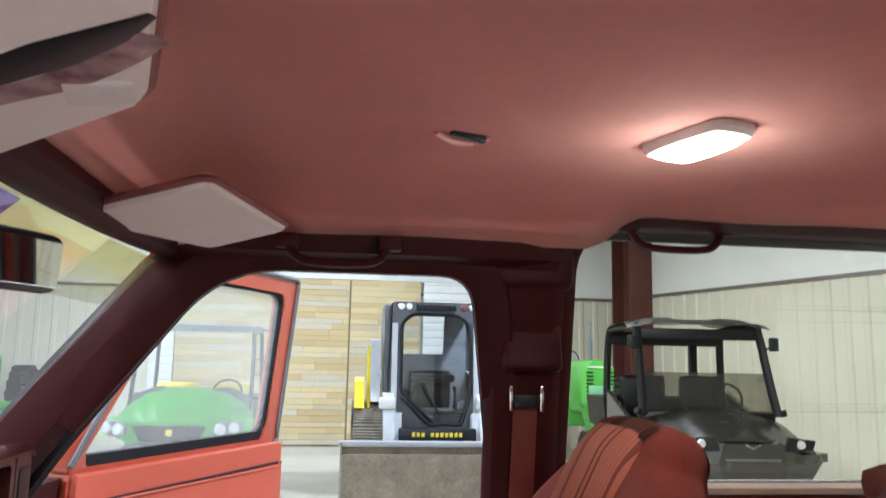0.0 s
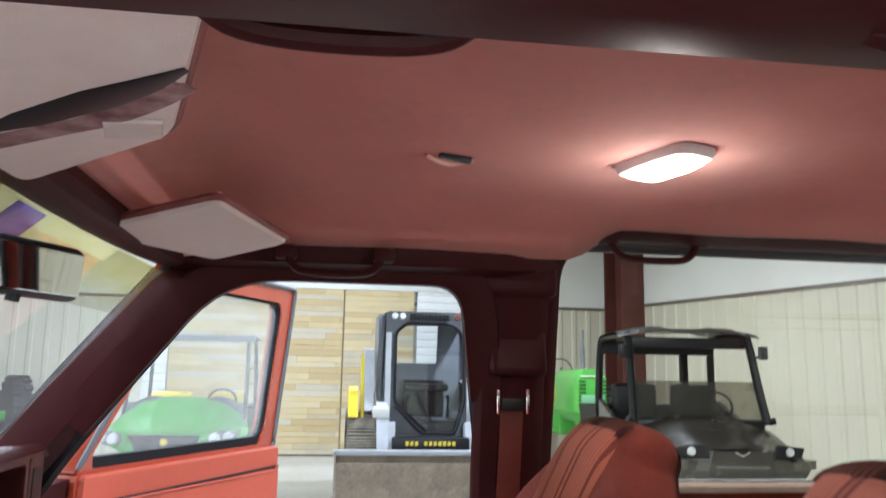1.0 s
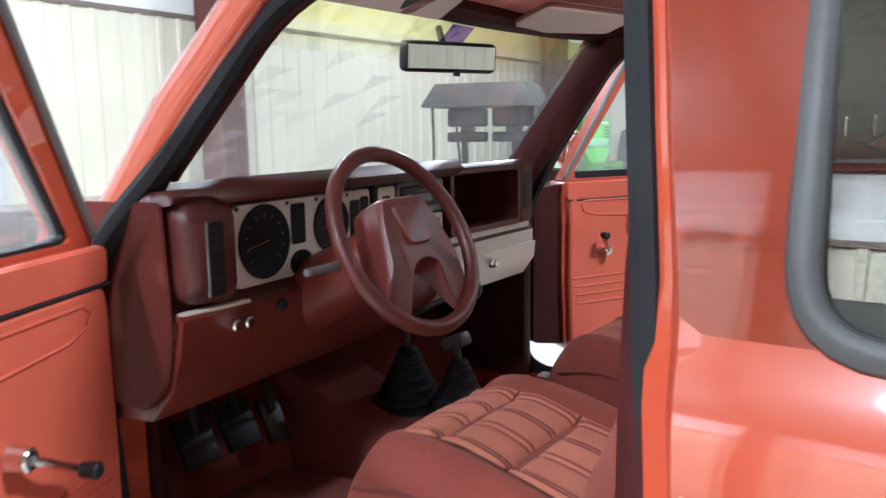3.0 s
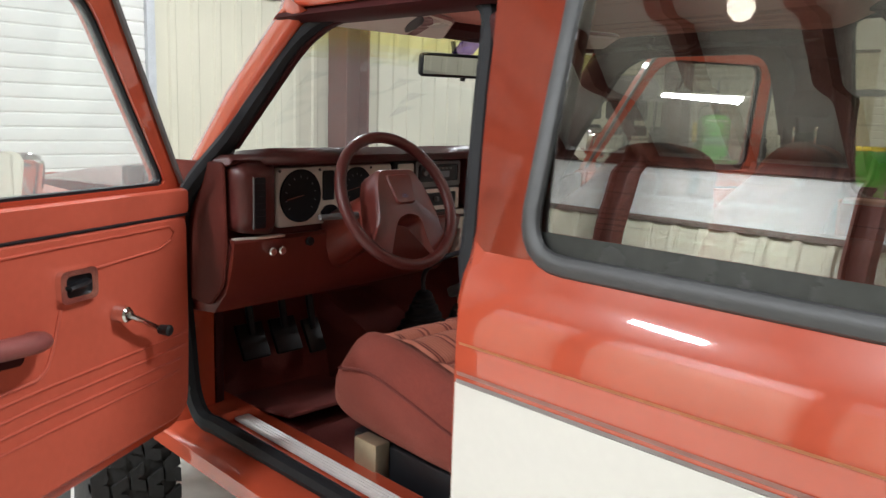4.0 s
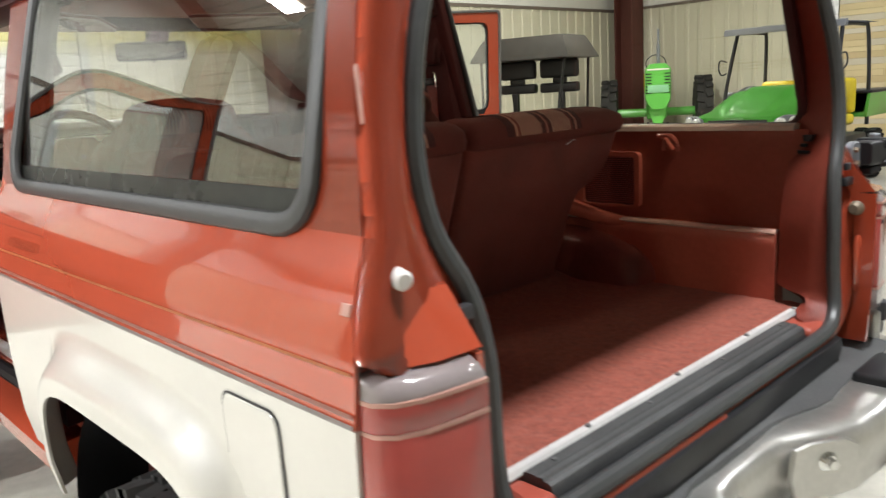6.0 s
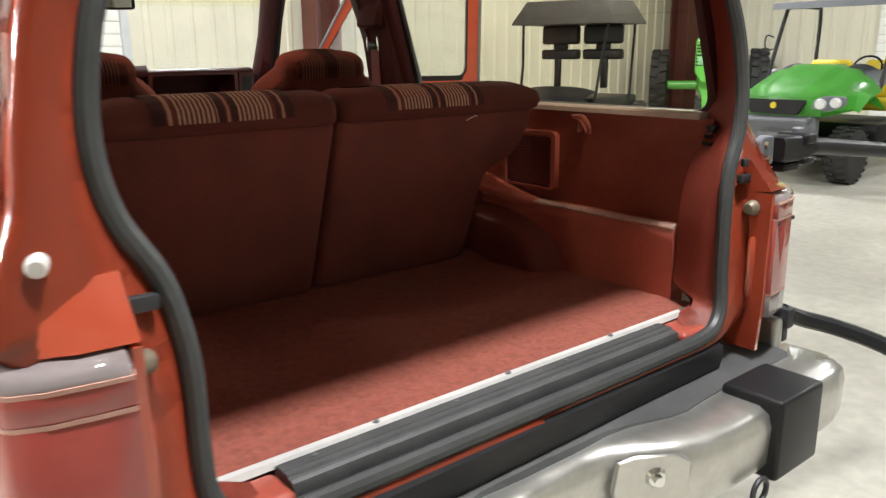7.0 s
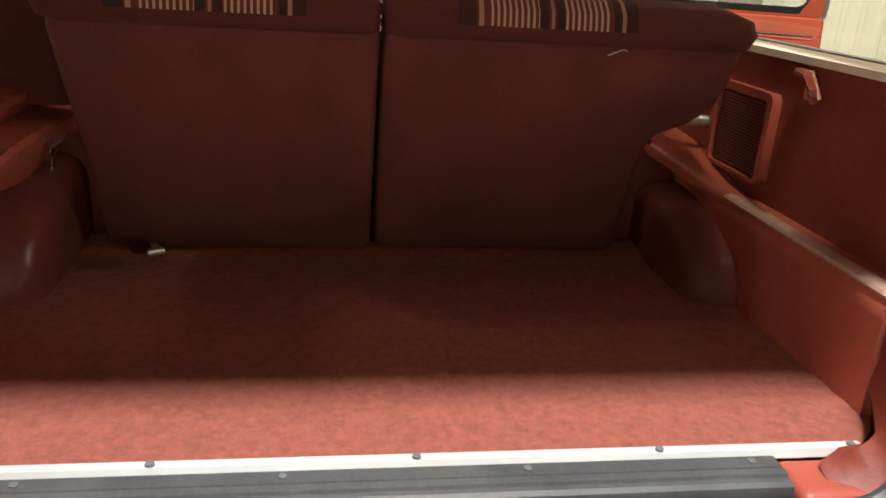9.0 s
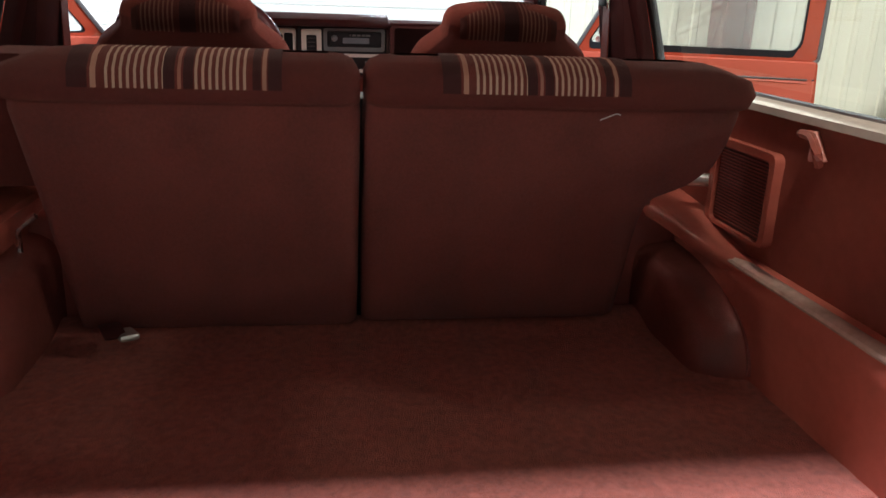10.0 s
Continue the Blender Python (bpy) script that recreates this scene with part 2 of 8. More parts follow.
def loft(bm, rings, closed=True, caps=True, loop=False):
    """Joins rings of points, one after another."""
    vs = [[bm.verts.new(p) for p in ring] for ring in rings]
    n = len(vs[0])
    pairs = list(zip(vs, vs[1:])) + ([(vs[-1], vs[0])] if loop else [])
    for a, b in pairs:
        for k in range(n if closed else n - 1):
            j = (k + 1) % n
            try:
                bm.faces.new((a[k], a[j], b[j], b[k]))
            except ValueError:
                pass
    if caps and closed and not loop:
        bm.faces.new(vs[0])
        bm.faces.new(vs[-1])
    return bm


def spline(pts, n=6, closed=False):
    """A smooth line through points (Catmull-Rom)."""
    pts = [Vector(p) for p in pts]
    out = []
    c = len(pts)
    for k in range(c if closed else c - 1):
        a, b = pts[k], pts[(k + 1) % c]
        p = pts[k - 1] if closed or k else a
        q = pts[(k + 2) % c] if closed or k + 2 < c else b
        for j in range(n):
            t = j / n
            out.append(0.5 * (2 * a + (b - p) * t + (2 * p - 5 * a + 4 * b - q) * t * t + (3 * a - p - 3 * b + q) * t ** 3))
    if not closed:
        out.append(pts[-1])
    return out


def dense(rings, n=3):
    """More rings between the given ones, along smooth lines."""
    lines = [spline([r[k] for r in rings], n) for k in range(len(rings[0]))]
    return [[ln[j] for ln in lines] for j in range(len(lines[0]))]


def tube(bm, pts, r, seg=10, closed=False, flat=1.0, up=(0, 0, 1)):
    """A bar of round or flattened section along a line; r is one radius or one for each point."""
    pts = [Vector(p) for p in pts]
    n = len(pts)
    rings = []
    for k, p in enumerate(pts):
        a = pts[k - 1] if k or closed else p
        b = pts[(k + 1) % n] if k + 1 < n or closed else p
        t = (b - a).normalized()
        side = t.cross(Vector(up))
        if side.length < 1e-3:
            side = t.cross(Vector((1, 0, 0)))
        side.normalize()
        top = side.cross(t).normalized()
        rr = r[k] if isinstance(r, (list, tuple)) else r
        rings.append([p + side * (rr * math.cos(2 * math.pi * j / seg)) + top * (rr * flat * math.sin(2 * math.pi * j / seg)) for j in range(seg)])
    return loft(bm, rings, loop=closed)


def cyl(bm, p0, p1, r0, r1=None, seg=24, bev=0.0):
    p0, p1 = Vector(p0), Vector(p1)
    r1 = r0 if r1 is None else r1
    if bev:
        d = (p1 - p0).normalized() * bev
        return tube(bm, [p0, p0 + d, p1 - d, p1], [r0 - bev, r0, r1, r1 - bev], seg)
    return tube(bm, [p0, p1], [r0, r1], seg)


def rrect(x0, x1, y0, y1, r, n=5):
    """A rounded rectangle as 2D points, anticlockwise from the lower right corner."""
    out = []
    for cx, cy, a in ((x1 - r, y0 + r, -90), (x1 - r, y1 - r, 0), (x0 + r, y1 - r, 90), (x0 + r, y0 + r, 180)):
        for k in range(n + 1):
            t = radians(a + 90 * k / n)
            out.append((cx + r * math.cos(t), cy + r * math.sin(t)))
    return out


def round_poly(pts, r, n=4):
    """A polygon of 2D points with its corners rounded."""
    out = []
    c = len(pts)
    for k in range(c):
        p, a, b = Vector(pts[k]), Vector(pts[k - 1]), Vector(pts[(k + 1) % c])
        rr = r[k] if isinstance(r, (list, tuple)) else r
        d0, d1 = min(rr, (a - p).length * 0.45), min(rr, (b - p).length * 0.45)
        s, e = p + (a - p).normalized() * d0, p + (b - p).normalized() * d1
        for j in range(n + 1):
            t = j / n
            out.append(tuple((1 - t) ** 2 * s + 2 * t * (1 - t) * p + t * t * e))
    return out


def plate(bm, pts, off, bev=0.0):
    """A plate: a flat outline pushed along an offset, its front rim chamfered."""
    pts, off = [Vector(p) for p in pts], Vector(off)
    c = sum(pts, Vector()) / len(pts)
    if bev:
        k = 1 - bev / max(off.length, 1e-6)
        inner = []
        n = len(pts)
        for i, p in enumerate(pts):
            d = (c - p)
            inner.append(p + d.normalized() * min(bev, d.length * 0.4) + off)
        return loft(bm, [pts, [p + off * k for p in pts], inner])
    return loft(bm, [pts, [p + off for p in pts]])


def ring(bm, outer, inner, off):
    """A frame between two outlines with the same number of points."""
    off = Vector(off)
    o, i = [Vector(p) for p in outer], [Vector(p) for p in inner]
    return loft(bm, [o, [p + off for p in o], [p + off for p in i], i], loop=True)


def sheet(bm, f, nu, nv, thick=0.0):
    """A curved sheet from a function of u and v in 0..1."""
    g = [[bm.verts.new(f(i / nu, j / nv)) for j in range(nv + 1)] for i in range(nu + 1)]
    fs = [bm.faces.new((g[i][j], g[i + 1][j], g[i + 1][j + 1], g[i][j + 1])) for i in range(nu) for j in range(nv)]
    if thick:
        bmesh.ops.solidify(bm, geom=fs, thickness=thick)
    return bm


def lathe(bm, profile, seg=40, m=None):
    """Turns (radius, height) points round the z axis."""
    rings = [[Vector((r * math.cos(2 * math.pi * k / seg), r * math.sin(2 * math.pi * k / seg), h)) for k in range(seg)] for r, h in profile]
    if m is not None:
        rings = [[m @ p for p in ringpts] for ringpts in rings]
    return loft(bm, rings)


def smooth(x):
    x = max(0.0, min(1.0, x))
    return x * x * (3 - 2 * x)


# ---- the workshop ----
LINE_Z, EAVE, NEAR_EAVE, NEAR = 2.95, 5.0, 4.05, -6.8

bm = B()
box(bm, (-30, -30, -0.3), (30, 30, 0.0))
floor = tagged(finish("floor", bm, CONCRETE), "pale sealed concrete workshop floor with scuffs", "floor", kind="structure")


def ribbed_wall(name, a, b, z0, z1, material, label, pitch=0.30, depth=0.022, t=0.12):
    """A wall of ribbed sheet from a to b, ribs upright, facing the left side of a-b."""
    a, b = Vector((*a, 0)), Vector((*b, 0))
    d = b - a
    n = max(1, int(d.length / pitch))
    d.normalize()
    out = Vector((-d.y, d.x, 0))
    line = []
    for k in range(n):
        for s, h in ((0.0, 0), (0.62, 0), (0.70, 1), (0.92, 1)):
            line.append(a + d * ((k + s) * (b - a).length / n) - out * (depth * h))
    line.append(b.copy())
    bm = B()
    loft(bm, [[p + Vector((0, 0, z0)) for p in line] + [b + out * t + Vector((0, 0, z0)), a + out * t + Vector((0, 0, z0))],
              [p + Vector((0, 0, z1)) for p in line] + [b + out * t + Vector((0, 0, z1)), a + out * t + Vector((0, 0, z1))]])
    return tagged(finish(name, bm, material, sharp=0.3), label, "wall", kind="structure")


def flat_wall(name, a, b, z0, z1, material, label, t=0.12, inset=0.0):
    a, b = Vector((*a, 0)), Vector((*b, 0))
    d = (b - a).normalized()
    out = Vector((-d.y, d.x, 0))
    a, b = a - out * inset, b - out * inset
    bm = B()
    loft(bm, [[p + Vector((0, 0, z)) for p in (a, b, b + out * t, a + out * t)] for z in (z0, z1)])
    return tagged(finish(name, bm, material), label, "wall", kind="structure")


# The front wall with its roller shutter opening, the far wall, the slanting rear wall and the near wall, all cream below white.
SHUT0, SHUT1 = -3.4, 2.55
ribbed_wall("wall_front", (-9.7, SHUT1), (-9.7, 14.6), 0, LINE_Z, CREAM, "cream ribbed sheet wall beside the white shutter")
ribbed_wall("wall_front_near", (-9.7, NEAR), (-9.7, SHUT0), 0, LINE_Z, CREAM, "cream ribbed sheet wall beside the white shutter")
flat_wall("wall_front_upper", (-9.7, NEAR), (-9.7, 14.6), LINE_Z + 0.06, EAVE + 1.6, WHITEWALL, "white insulated upper wall above the cream sheet")
ribbed_wall("wall_far", (-9.7, 14.6), (3.9, 14.6), 0, LINE_Z, CREAM, "cream ribbed sheet wall behind the machines")
flat_wall("wall_far_upper", (-9.7, 14.6), (3.9, 14.6), LINE_Z + 0.06, EAVE + 1.6, WHITEWALL, "white insulated upper wall above the cream sheet")
ribbed_wall("wall_rear", (3.9, 14.6), (9.5, -2.0), 0, LINE_Z, CREAM, "cream ribbed sheet wall behind the dark utility vehicle")
flat_wall("wall_rear_upper", (3.9, 14.6), (9.5, -2.0), LINE_Z + 0.06, EAVE + 1.6, WHITEWALL, "white insulated upper wall above the cream sheet")
ribbed_wall("wall_side", (9.5, -2.0), (9.5, NEAR), 0, EAVE + 1.6, CREAM, "plain cream ribbed sheet wall")
ribbed_wall("wall_near", (9.5, NEAR), (-9.7, NEAR), 0, LINE_Z, CREAM, "cream ribbed sheet on the near wall")
flat_wall("wall_near_upper", (9.5, NEAR), (-9.7, NEAR), LINE_Z + 0.06, NEAR_EAVE + 0.1, WHITEWALL, "white insulated upper wall above the cream sheet")
for a, b in (((-9.7, NEAR), (-9.7, 14.6)), ((9.5, NEAR), (-9.7, NEAR)), ((-9.7, 14.6), (3.9, 14.6)), ((3.9, 14.6), (9.5, -2.0))):
    flat_wall("trim", a, b, LINE_Z, LINE_Z + 0.06, DARKLINE, "dark strip between cream sheet and white insulation", t=0.10, inset=0.03)

# The roller shutter: a guide at each side and slats that curve outward.
bm = B()
n = int(LINE_Z / 0.155)
prof = []
for k in range(n):
    for s, h in ((0.0, 0.0), (0.12, 0.018), (0.5, 0.026), (0.88, 0.018)):
        prof.append((-9.72 + h, (k + s) * LINE_Z / n))
prof.append((-9.72, LINE_Z))
loft(bm, [[Vector((x, y, z)) for x, z in prof] + [Vector((-9.8, y, LINE_Z)), Vector((-9.8, y, 0))] for y in (SHUT0 + 0.1, SHUT1 - 0.1)])
shutter = tagged(finish("door_shutter", bm, SHUTTER, sharp=0.3), "closed white steel roller shutter with ribbed slats", "roller shutter", kind="structure")
for y in (SHUT0, SHUT1 - 0.1):
    bm = B()
    box(bm, (-9.8, y, 0), (-9.62, y + 0.1, LINE_Z), 0.008)
    for k in range(12):
        cyl(bm, (-9.62, y + 0.05, 0.15 + k * 0.24), (-9.612, y + 0.05, 0.15 + k * 0.24), 0.012, seg=8)
    part("shutter_guide", bm, LIGHTGREY, shutter, "grey steel guide rail with bolts")


def steel_column(x, y, w, turn, z1=EAVE + 1.4):
    """An I section column standing on a base plate."""
    bm = B()
    h = w / 2
    for lo, hi in (((-h, -h, 0), (h, -h + 0.03, z1)), ((-h, h - 0.03, 0), (h, h, z1)), ((-0.02, -h + 0.031, 0), (0.02, h - 0.031, z1)), ((-h - 0.06, -h - 0.06, 0), (h + 0.06, h + 0.06, 0.025))):
        box(bm, lo, hi, 0.004, 1)
    o = finish("steel_column", bm, COLUMN)
    o.matrix_basis = pose(x, y, 0, 0, 0, turn)
    return tagged(o, "red-brown primed steel I column against the wall", "column", "frame columns", "structure")


steel_column(-9.2, 14.3, 0.46, 90)
steel_column(-9.4, 5.28, 0.42, 0)
steel_column(3.95, 13.6, 0.55, 18)
steel_column(-9.4, -4.9, 0.42, 0)
for x in (-6.85, -4.85, -2.45, 1.6, 5.2):
    steel_column(x, NEAR + 0.20, 0.22, 90, NEAR_EAVE)

bm = B()
box(bm, (-9.6, NEAR + 0.04, NEAR_EAVE - 0.22), (9.4, NEAR + 0.20, NEAR_EAVE - 0.06), 0.006)
tagged(finish("eave_beam", bm, COLUMN), "red-brown steel eave beam along the wall", "beam", kind="structure")

# The roof: two grey slopes on red-brown rafters.
RIDGE_Y, RIDGE_Z = 2.3, 7.2
bm = B()
for y0, z0, y1, z1 in ((NEAR - 0.2, NEAR_EAVE, RIDGE_Y, RIDGE_Z), (RIDGE_Y, RIDGE_Z, 14.9, EAVE)):
    loft(bm, [[Vector((x, y0, z0)), Vector((x, y1, z1)), Vector((x, y1, z1 + 0.1)), Vector((x, y0, z0 + 0.1))] for x in (-10, 10)])
ceiling = tagged(finish("ceiling", bm, GREYROOF), "grey sheet roof with two slopes on steel rafters", "ceiling", kind="structure")
for x, near in [(-9.4 + 2.4 * k, False) for k in range(7)] + [(x, True) for x in (-9.2, -5.95, -4.75, -3.7, -2.65, -0.4, 1.7, 3.8, 5.9)]:
    for y0, z0, y1, z1 in (((NEAR, NEAR_EAVE - 0.04, RIDGE_Y, RIDGE_Z - 0.12),) if near else ((RIDGE_Y, RIDGE_Z - 0.12, 14.6, EAVE - 0.12),)):
        bm = B()
        h, d = (0.07, 0.18) if near else (0.12, 0.3)
        loft(bm, [[Vector((x - h, y, z)), Vector((x + h, y, z)), Vector((x + h, y, z - d)), Vector((x - h, y, z - d))] for y, z in ((y0, z0), (y1, z1))])
        tagged(finish("rafter", bm, COLUMN), "red-brown steel roof rafter", "rafter", "roof rafters", "structure")



def roof_z(y):
    return float(np.interp(y, [NEAR - 0.2, RIDGE_Y, 14.9], [NEAR_EAVE, RIDGE_Z, EAVE]))


def strip_lamp(x, y, z, turn):
    """A flat panel lamp on two rods from the roof."""
    lamp = thing("strip_lamp", "white panel lamp with a glowing diffuser hanging under the roof", "ceiling lamp", "strip lamps", at=pose(x, y, z + 0.03, 0, 0, turn))
    bm = B()
    box(bm, (-0.21, -0.37, 0.02), (0.21, 0.37, 0.09), 0.015)
    part("housing", bm, SHUTTER, lamp)
    for v in (-0.28, 0.28):
        bm = B()
        cyl(bm, (0, v, 0.085), (0, v, roof_z(y + v * math.cos(radians(turn))) - z), 0.008, seg=6)
        part("hanging_rod", bm, STEEL, lamp)
    bm = B()
    box(bm, (-0.18, -0.33, 0.004), (0.18, 0.33, 0.019), 0.006)
    part("diffuser", bm, TUBELIGHT, lamp, "glowing white diffuser")


for lx, ly, lz, watts, turn in LAMPS:
    strip_lamp(lx, ly, lz, turn)

# ---- the car: shell ----
# The car stands along x, its tail towards +x; s is -1 on the driver's side and +1 on the passenger's side.
car = thing("car", "red and cream two-door off-road wagon with open doors and open tail", "car")
PROFILE_Z = [0.60, 0.66, 0.75, 0.90, 1.10, 1.17, 1.22, 1.26, 1.295, 1.35, 1.45, 1.55, 1.65, 1.72, 1.78, 1.815, 1.84]
PROFILE_Y = [0.780, 0.806, 0.824, 0.833, 0.836, 0.832, 0.820, 0.803, 0.784, 0.772, 0.752, 0.729, 0.702, 0.680, 0.648, 0.610, 0.56]


def side_y(z):
    return float(np.interp(z, PROFILE_Z, PROFILE_Y))


def arch(x, cx, half=0.37, top=0.935, low=0.45, e=5.5):
    """The height of a wheel opening over x."""
    t = abs(x - cx) / half
    return low + (top - low) * (1 - t ** e) ** (1 / e) if t < 1 else 0.0


def flare(x, z, cx):
    """How far the wheel flare stands out."""
    t = (abs((x - cx) / 0.37) ** 4.6 + (max(z - 0.45, 0) / 0.485) ** 4.6) ** (1 / 4.6)
    return 0.052 * smooth((1.225 - t) / 0.15) if t > 0.97 else 0.052


def b_edge(z):
    """The rear edge of the door opening."""
    return float(np.interp(z, [0.6, 1.12, 1.34, 1.63, 1.74], [-1.265, -1.258, -1.281, -1.322, -1.345]))


def side_sheet(bm, s, xs, bottom, top, nz, cx=None, front=None, rear=None):
    """Body side skin: columns of points between two heights, bent to the side's profile."""
    def point(i, j):
        x = xs[i]
        z0 = max(bottom, arch(x, cx)) if cx is not None else bottom
        z = z0 + (top - z0) * j / nz
        if front is not None and i < 6:
            x = front(z) + (xs[6] - front(z)) * i / 6
        if rear is not None and i > len(xs) - 7:
            a = xs[len(xs) - 7]
            x = a + (rear(z) - a) * (i - len(xs) + 7) / 6
        y = side_y(z) + (flare(x, z, cx) if cx is not None else 0)
        return Vector((x, s * y, z))
    g = [[bm.verts.new(point(i, j)) for j in range(nz + 1)] for i in range(len(xs))]
    fs = [bm.faces.new((g[i][j], g[i + 1][j], g[i + 1][j + 1], g[i][j + 1])) for i in range(len(xs) - 1) for j in range(nz)]
    bmesh.ops.recalc_face_normals(bm, faces=fs)
    bmesh.ops.solidify(bm, geom=fs, thickness=0.006)
    return bm


REAR_AXLE, FRONT_AXLE, TAIL_X = -0.545, -2.93, 0.092


def tail_edge(z, s=-1):
    """Where the body side turns round into the tail."""
    if s > 0:
        return float(np.interp(z, [0.7, 1.0, 1.15, 1.185, 1.25, 1.335, 1.43, 1.53, 1.80], [0.112, 0.116, 0.112, 0.080, 0.034, 0.030, 0.006, -0.022, -0.035]))
    return float(np.interp(z, [0.7, 1.0, 1.16, 1.27, 1.455, 1.80], [0.126, 0.130, 0.140, 0.114, 0.072, 0.030]))


def side_end(z, s=-1):
    return tail_edge(z, s) - 0.024


def columns(x0, x1, cx, n=60):
    xs = set(np.linspace(x0, x1, n).round(4).tolist())
    for k in range(1, 12):
        xs |= {round(cx - 0.37 + 0.002 * k * k / 4, 4), round(cx + 0.37 - 0.002 * k * k / 4, 4)}
    xs |= {cx - 0.3699, cx + 0.3699, cx - 0.3702, cx + 0.3702}
    xs |= set(np.linspace(cx - 0.47, cx - 0.36, 14).round(4).tolist()) | set(np.linspace(cx + 0.36, cx + 0.47, 14).round(4).tolist())
    return sorted(x for x in xs if x0 <= x <= x1)


for s in (-1, 1):
    xs = columns(-1.262, 0.09, REAR_AXLE)
    bm = side_sheet(B(), s, xs, 0.665, 1.098, 16, REAR_AXLE, b_edge, lambda z: side_end(z, s))
    part("quarter_panel", bm, WHITE, car, "cream-painted lower quarter panel with a moulded wheel flare")
    xs2 = list(np.linspace(-1.262, 0.09, 28))
    bm = side_sheet(B(), s, xs2, 1.099, 1.302, 12, None, b_edge, lambda z: side_end(z, s))
    part("upper_side_panel", bm, RED, car, "glossy red upper side panel")
    for z0, z1, m in ((1.100, 1.106, GREYLINE), (1.112, 1.118, PINKLINE), (1.1605, 1.1645, TANLINE)):
        bm = B()
        sheet(bm, lambda u, v: Vector((b_edge(1.1) + 0.004 + u * (side_end(1.1, s) - b_edge(1.1) - 0.006), s * (side_y(z0 + v * (z1 - z0)) + 0.0022), z0 + v * (z1 - z0))), 30, 2, 0.0012)
        part("pinstripe", bm, m, car, "thin pale stripe along the side")
    qf = -1.178 if s < 0 else -1.226
    fwd = 0.034 if s > 0 else 0.0
    up, rail = (0.034, 0.034) if s > 0 else (0.0, 0.022)
    # pillars beside the long side window
    for name, f0, f1 in (("b_pillar", b_edge, lambda z: qf + 0.050 * smooth((1.362 - z) / 0.055) + 0.035 * smooth((z - 1.772) / 0.05)), ("rear_pillar", lambda z: -0.006 - 0.10 * max(z - 1.3, 0) - 0.050 * smooth((1.362 - z) / 0.055) - 0.035 * smooth((z - 1.772) / 0.05), lambda z: side_end(z, s))):
        bm = B()
        sheet(bm, lambda u, v: Vector((f0(1.302 + v * 0.51) + u * (f1(1.302 + v * 0.51) - f0(1.302 + v * 0.51)), s * side_y(1.302 + v * 0.51), 1.302 + v * 0.51)), 6, 20, 0.006)
        part(name, bm, RED, car, "red-painted roof pillar")
    # side window that bends into the roof, in a wide rubber gasket
    outline = round_poly([(qf + 0.006, 1.303), (-0.012, 1.303), (-0.055, 1.818), (qf - 0.007, 1.818)], [0.075, 0.075, 0.06, 0.06], 6)
    bm = B()
    tube(bm, [(x, s * (side_y(z) + 0.004), z) for x, z in outline], 0.016, 10, closed=True, flat=0.7, up=(0, s, 0.25))
    part("window_gasket", bm, GASKET, car, "wide grey rubber window gasket")
    bm = B()
    low = 1.346 if s < 0 else 1.305
    sheet(bm, lambda u, v: Vector((qf + u * (-qf - 0.016 - 0.035 * v), s * (side_y(low + v * (1.818 - low)) - 0.006), low + v * (1.818 - low))), 3, 64, 0.004)
    part("side_window", bm, TINT if s < 0 else BRONZE, car, "tinted long side window that bends into the roof")
    if s < 0:
        bm = B()
        sheet(bm, lambda u, v: Vector((qf + u * (-qf - 0.016), s * (side_y(1.305 + 0.0405 * v) - 0.006), 1.305 + 0.0405 * v)), 12, 2, 0.004)
        part("window_lower_band", bm, GLASSBAND, car, "opaque dark grey band along the foot of the side window")
    # dark trim round the window inside, with rounded corners
    fin = round_poly([(qf + 0.012, 1.318), (-0.052, 1.318), (-0.088, 1.817), (qf + 0.004, 1.817)], [0.05, 0.05, 0.06, 0.075], 6)
    fout = [(x + (0.030 if x > -0.6 else -0.040), z + (0.030 if z > 1.6 else -0.012)) for x, z in fin]
    bm = B()
    loft(bm, [[Vector((x, s * (side_y(z) - d), z)) for x, z in line] for line, d in ((fin, 0.014), (fout, 0.014), (fout, 0.050), ([(x + (0.004 if x > -0.6 else -0.004), z + (0.004 if z > 1.6 else -0.003)) for x, z in fin], 0.044), (fin, 0.036))], loop=True)
    part("window_inner_frame", bm, TRIM, car, "dark maroon trim round the side window", sharp=0.9)
    # fuel door on the driver's side
    if s < 0:
        fl = rrect(-0.187, -0.044, 0.925, 1.078, 0.022, 4)
        bm = B()
        fli = rrect(-0.1838, -0.0472, 0.9282, 1.0748, 0.020, 4)
        ring(bm, [(x, -side_y(z) - 0.001, z) for x, z in fl], [(x, -side_y(z) - 0.001, z) for x, z in fli], (0, -0.0012, 0))
        part("fuel_door_gap", bm, BLACK, car, "dark gap round the fuel door")
        bm = B()
        plate(bm, [(x, -side_y(z) - 0.001, z) for x, z in fli], (0, -0.003, 0), 0.002)
        part("fuel_door", bm, WHITE, car, "cream fuel door")
    # inner wheel housing
    bm = B()
    sheet(bm, lambda u, v: Vector((REAR_AXLE + 0.43 * math.cos(math.pi * u), s * (0.665 + 0.16 * v), 0.42 + 0.53 * math.sin(math.pi * u) ** 0.8)), 24, 3, 0.004)
    part("wheel_housing", bm, BLACK, car, "dark underseal inside the wheel arch")
    # rocker, sill step and door seal
    bm = B()
    loft(bm, [[Vector((x, s * y, z)) for y, z in ((0.60, 0.60), (0.775, 0.575), (0.802, 0.60), (0.806, 0.645), (0.775, 0.668), (0.715, 0.675), (0.70, 0.695), (0.60, 0.70))] for x in (-2.44, -1.18)])
    part("rocker_panel", bm, RED, car, "red sill below the door opening")
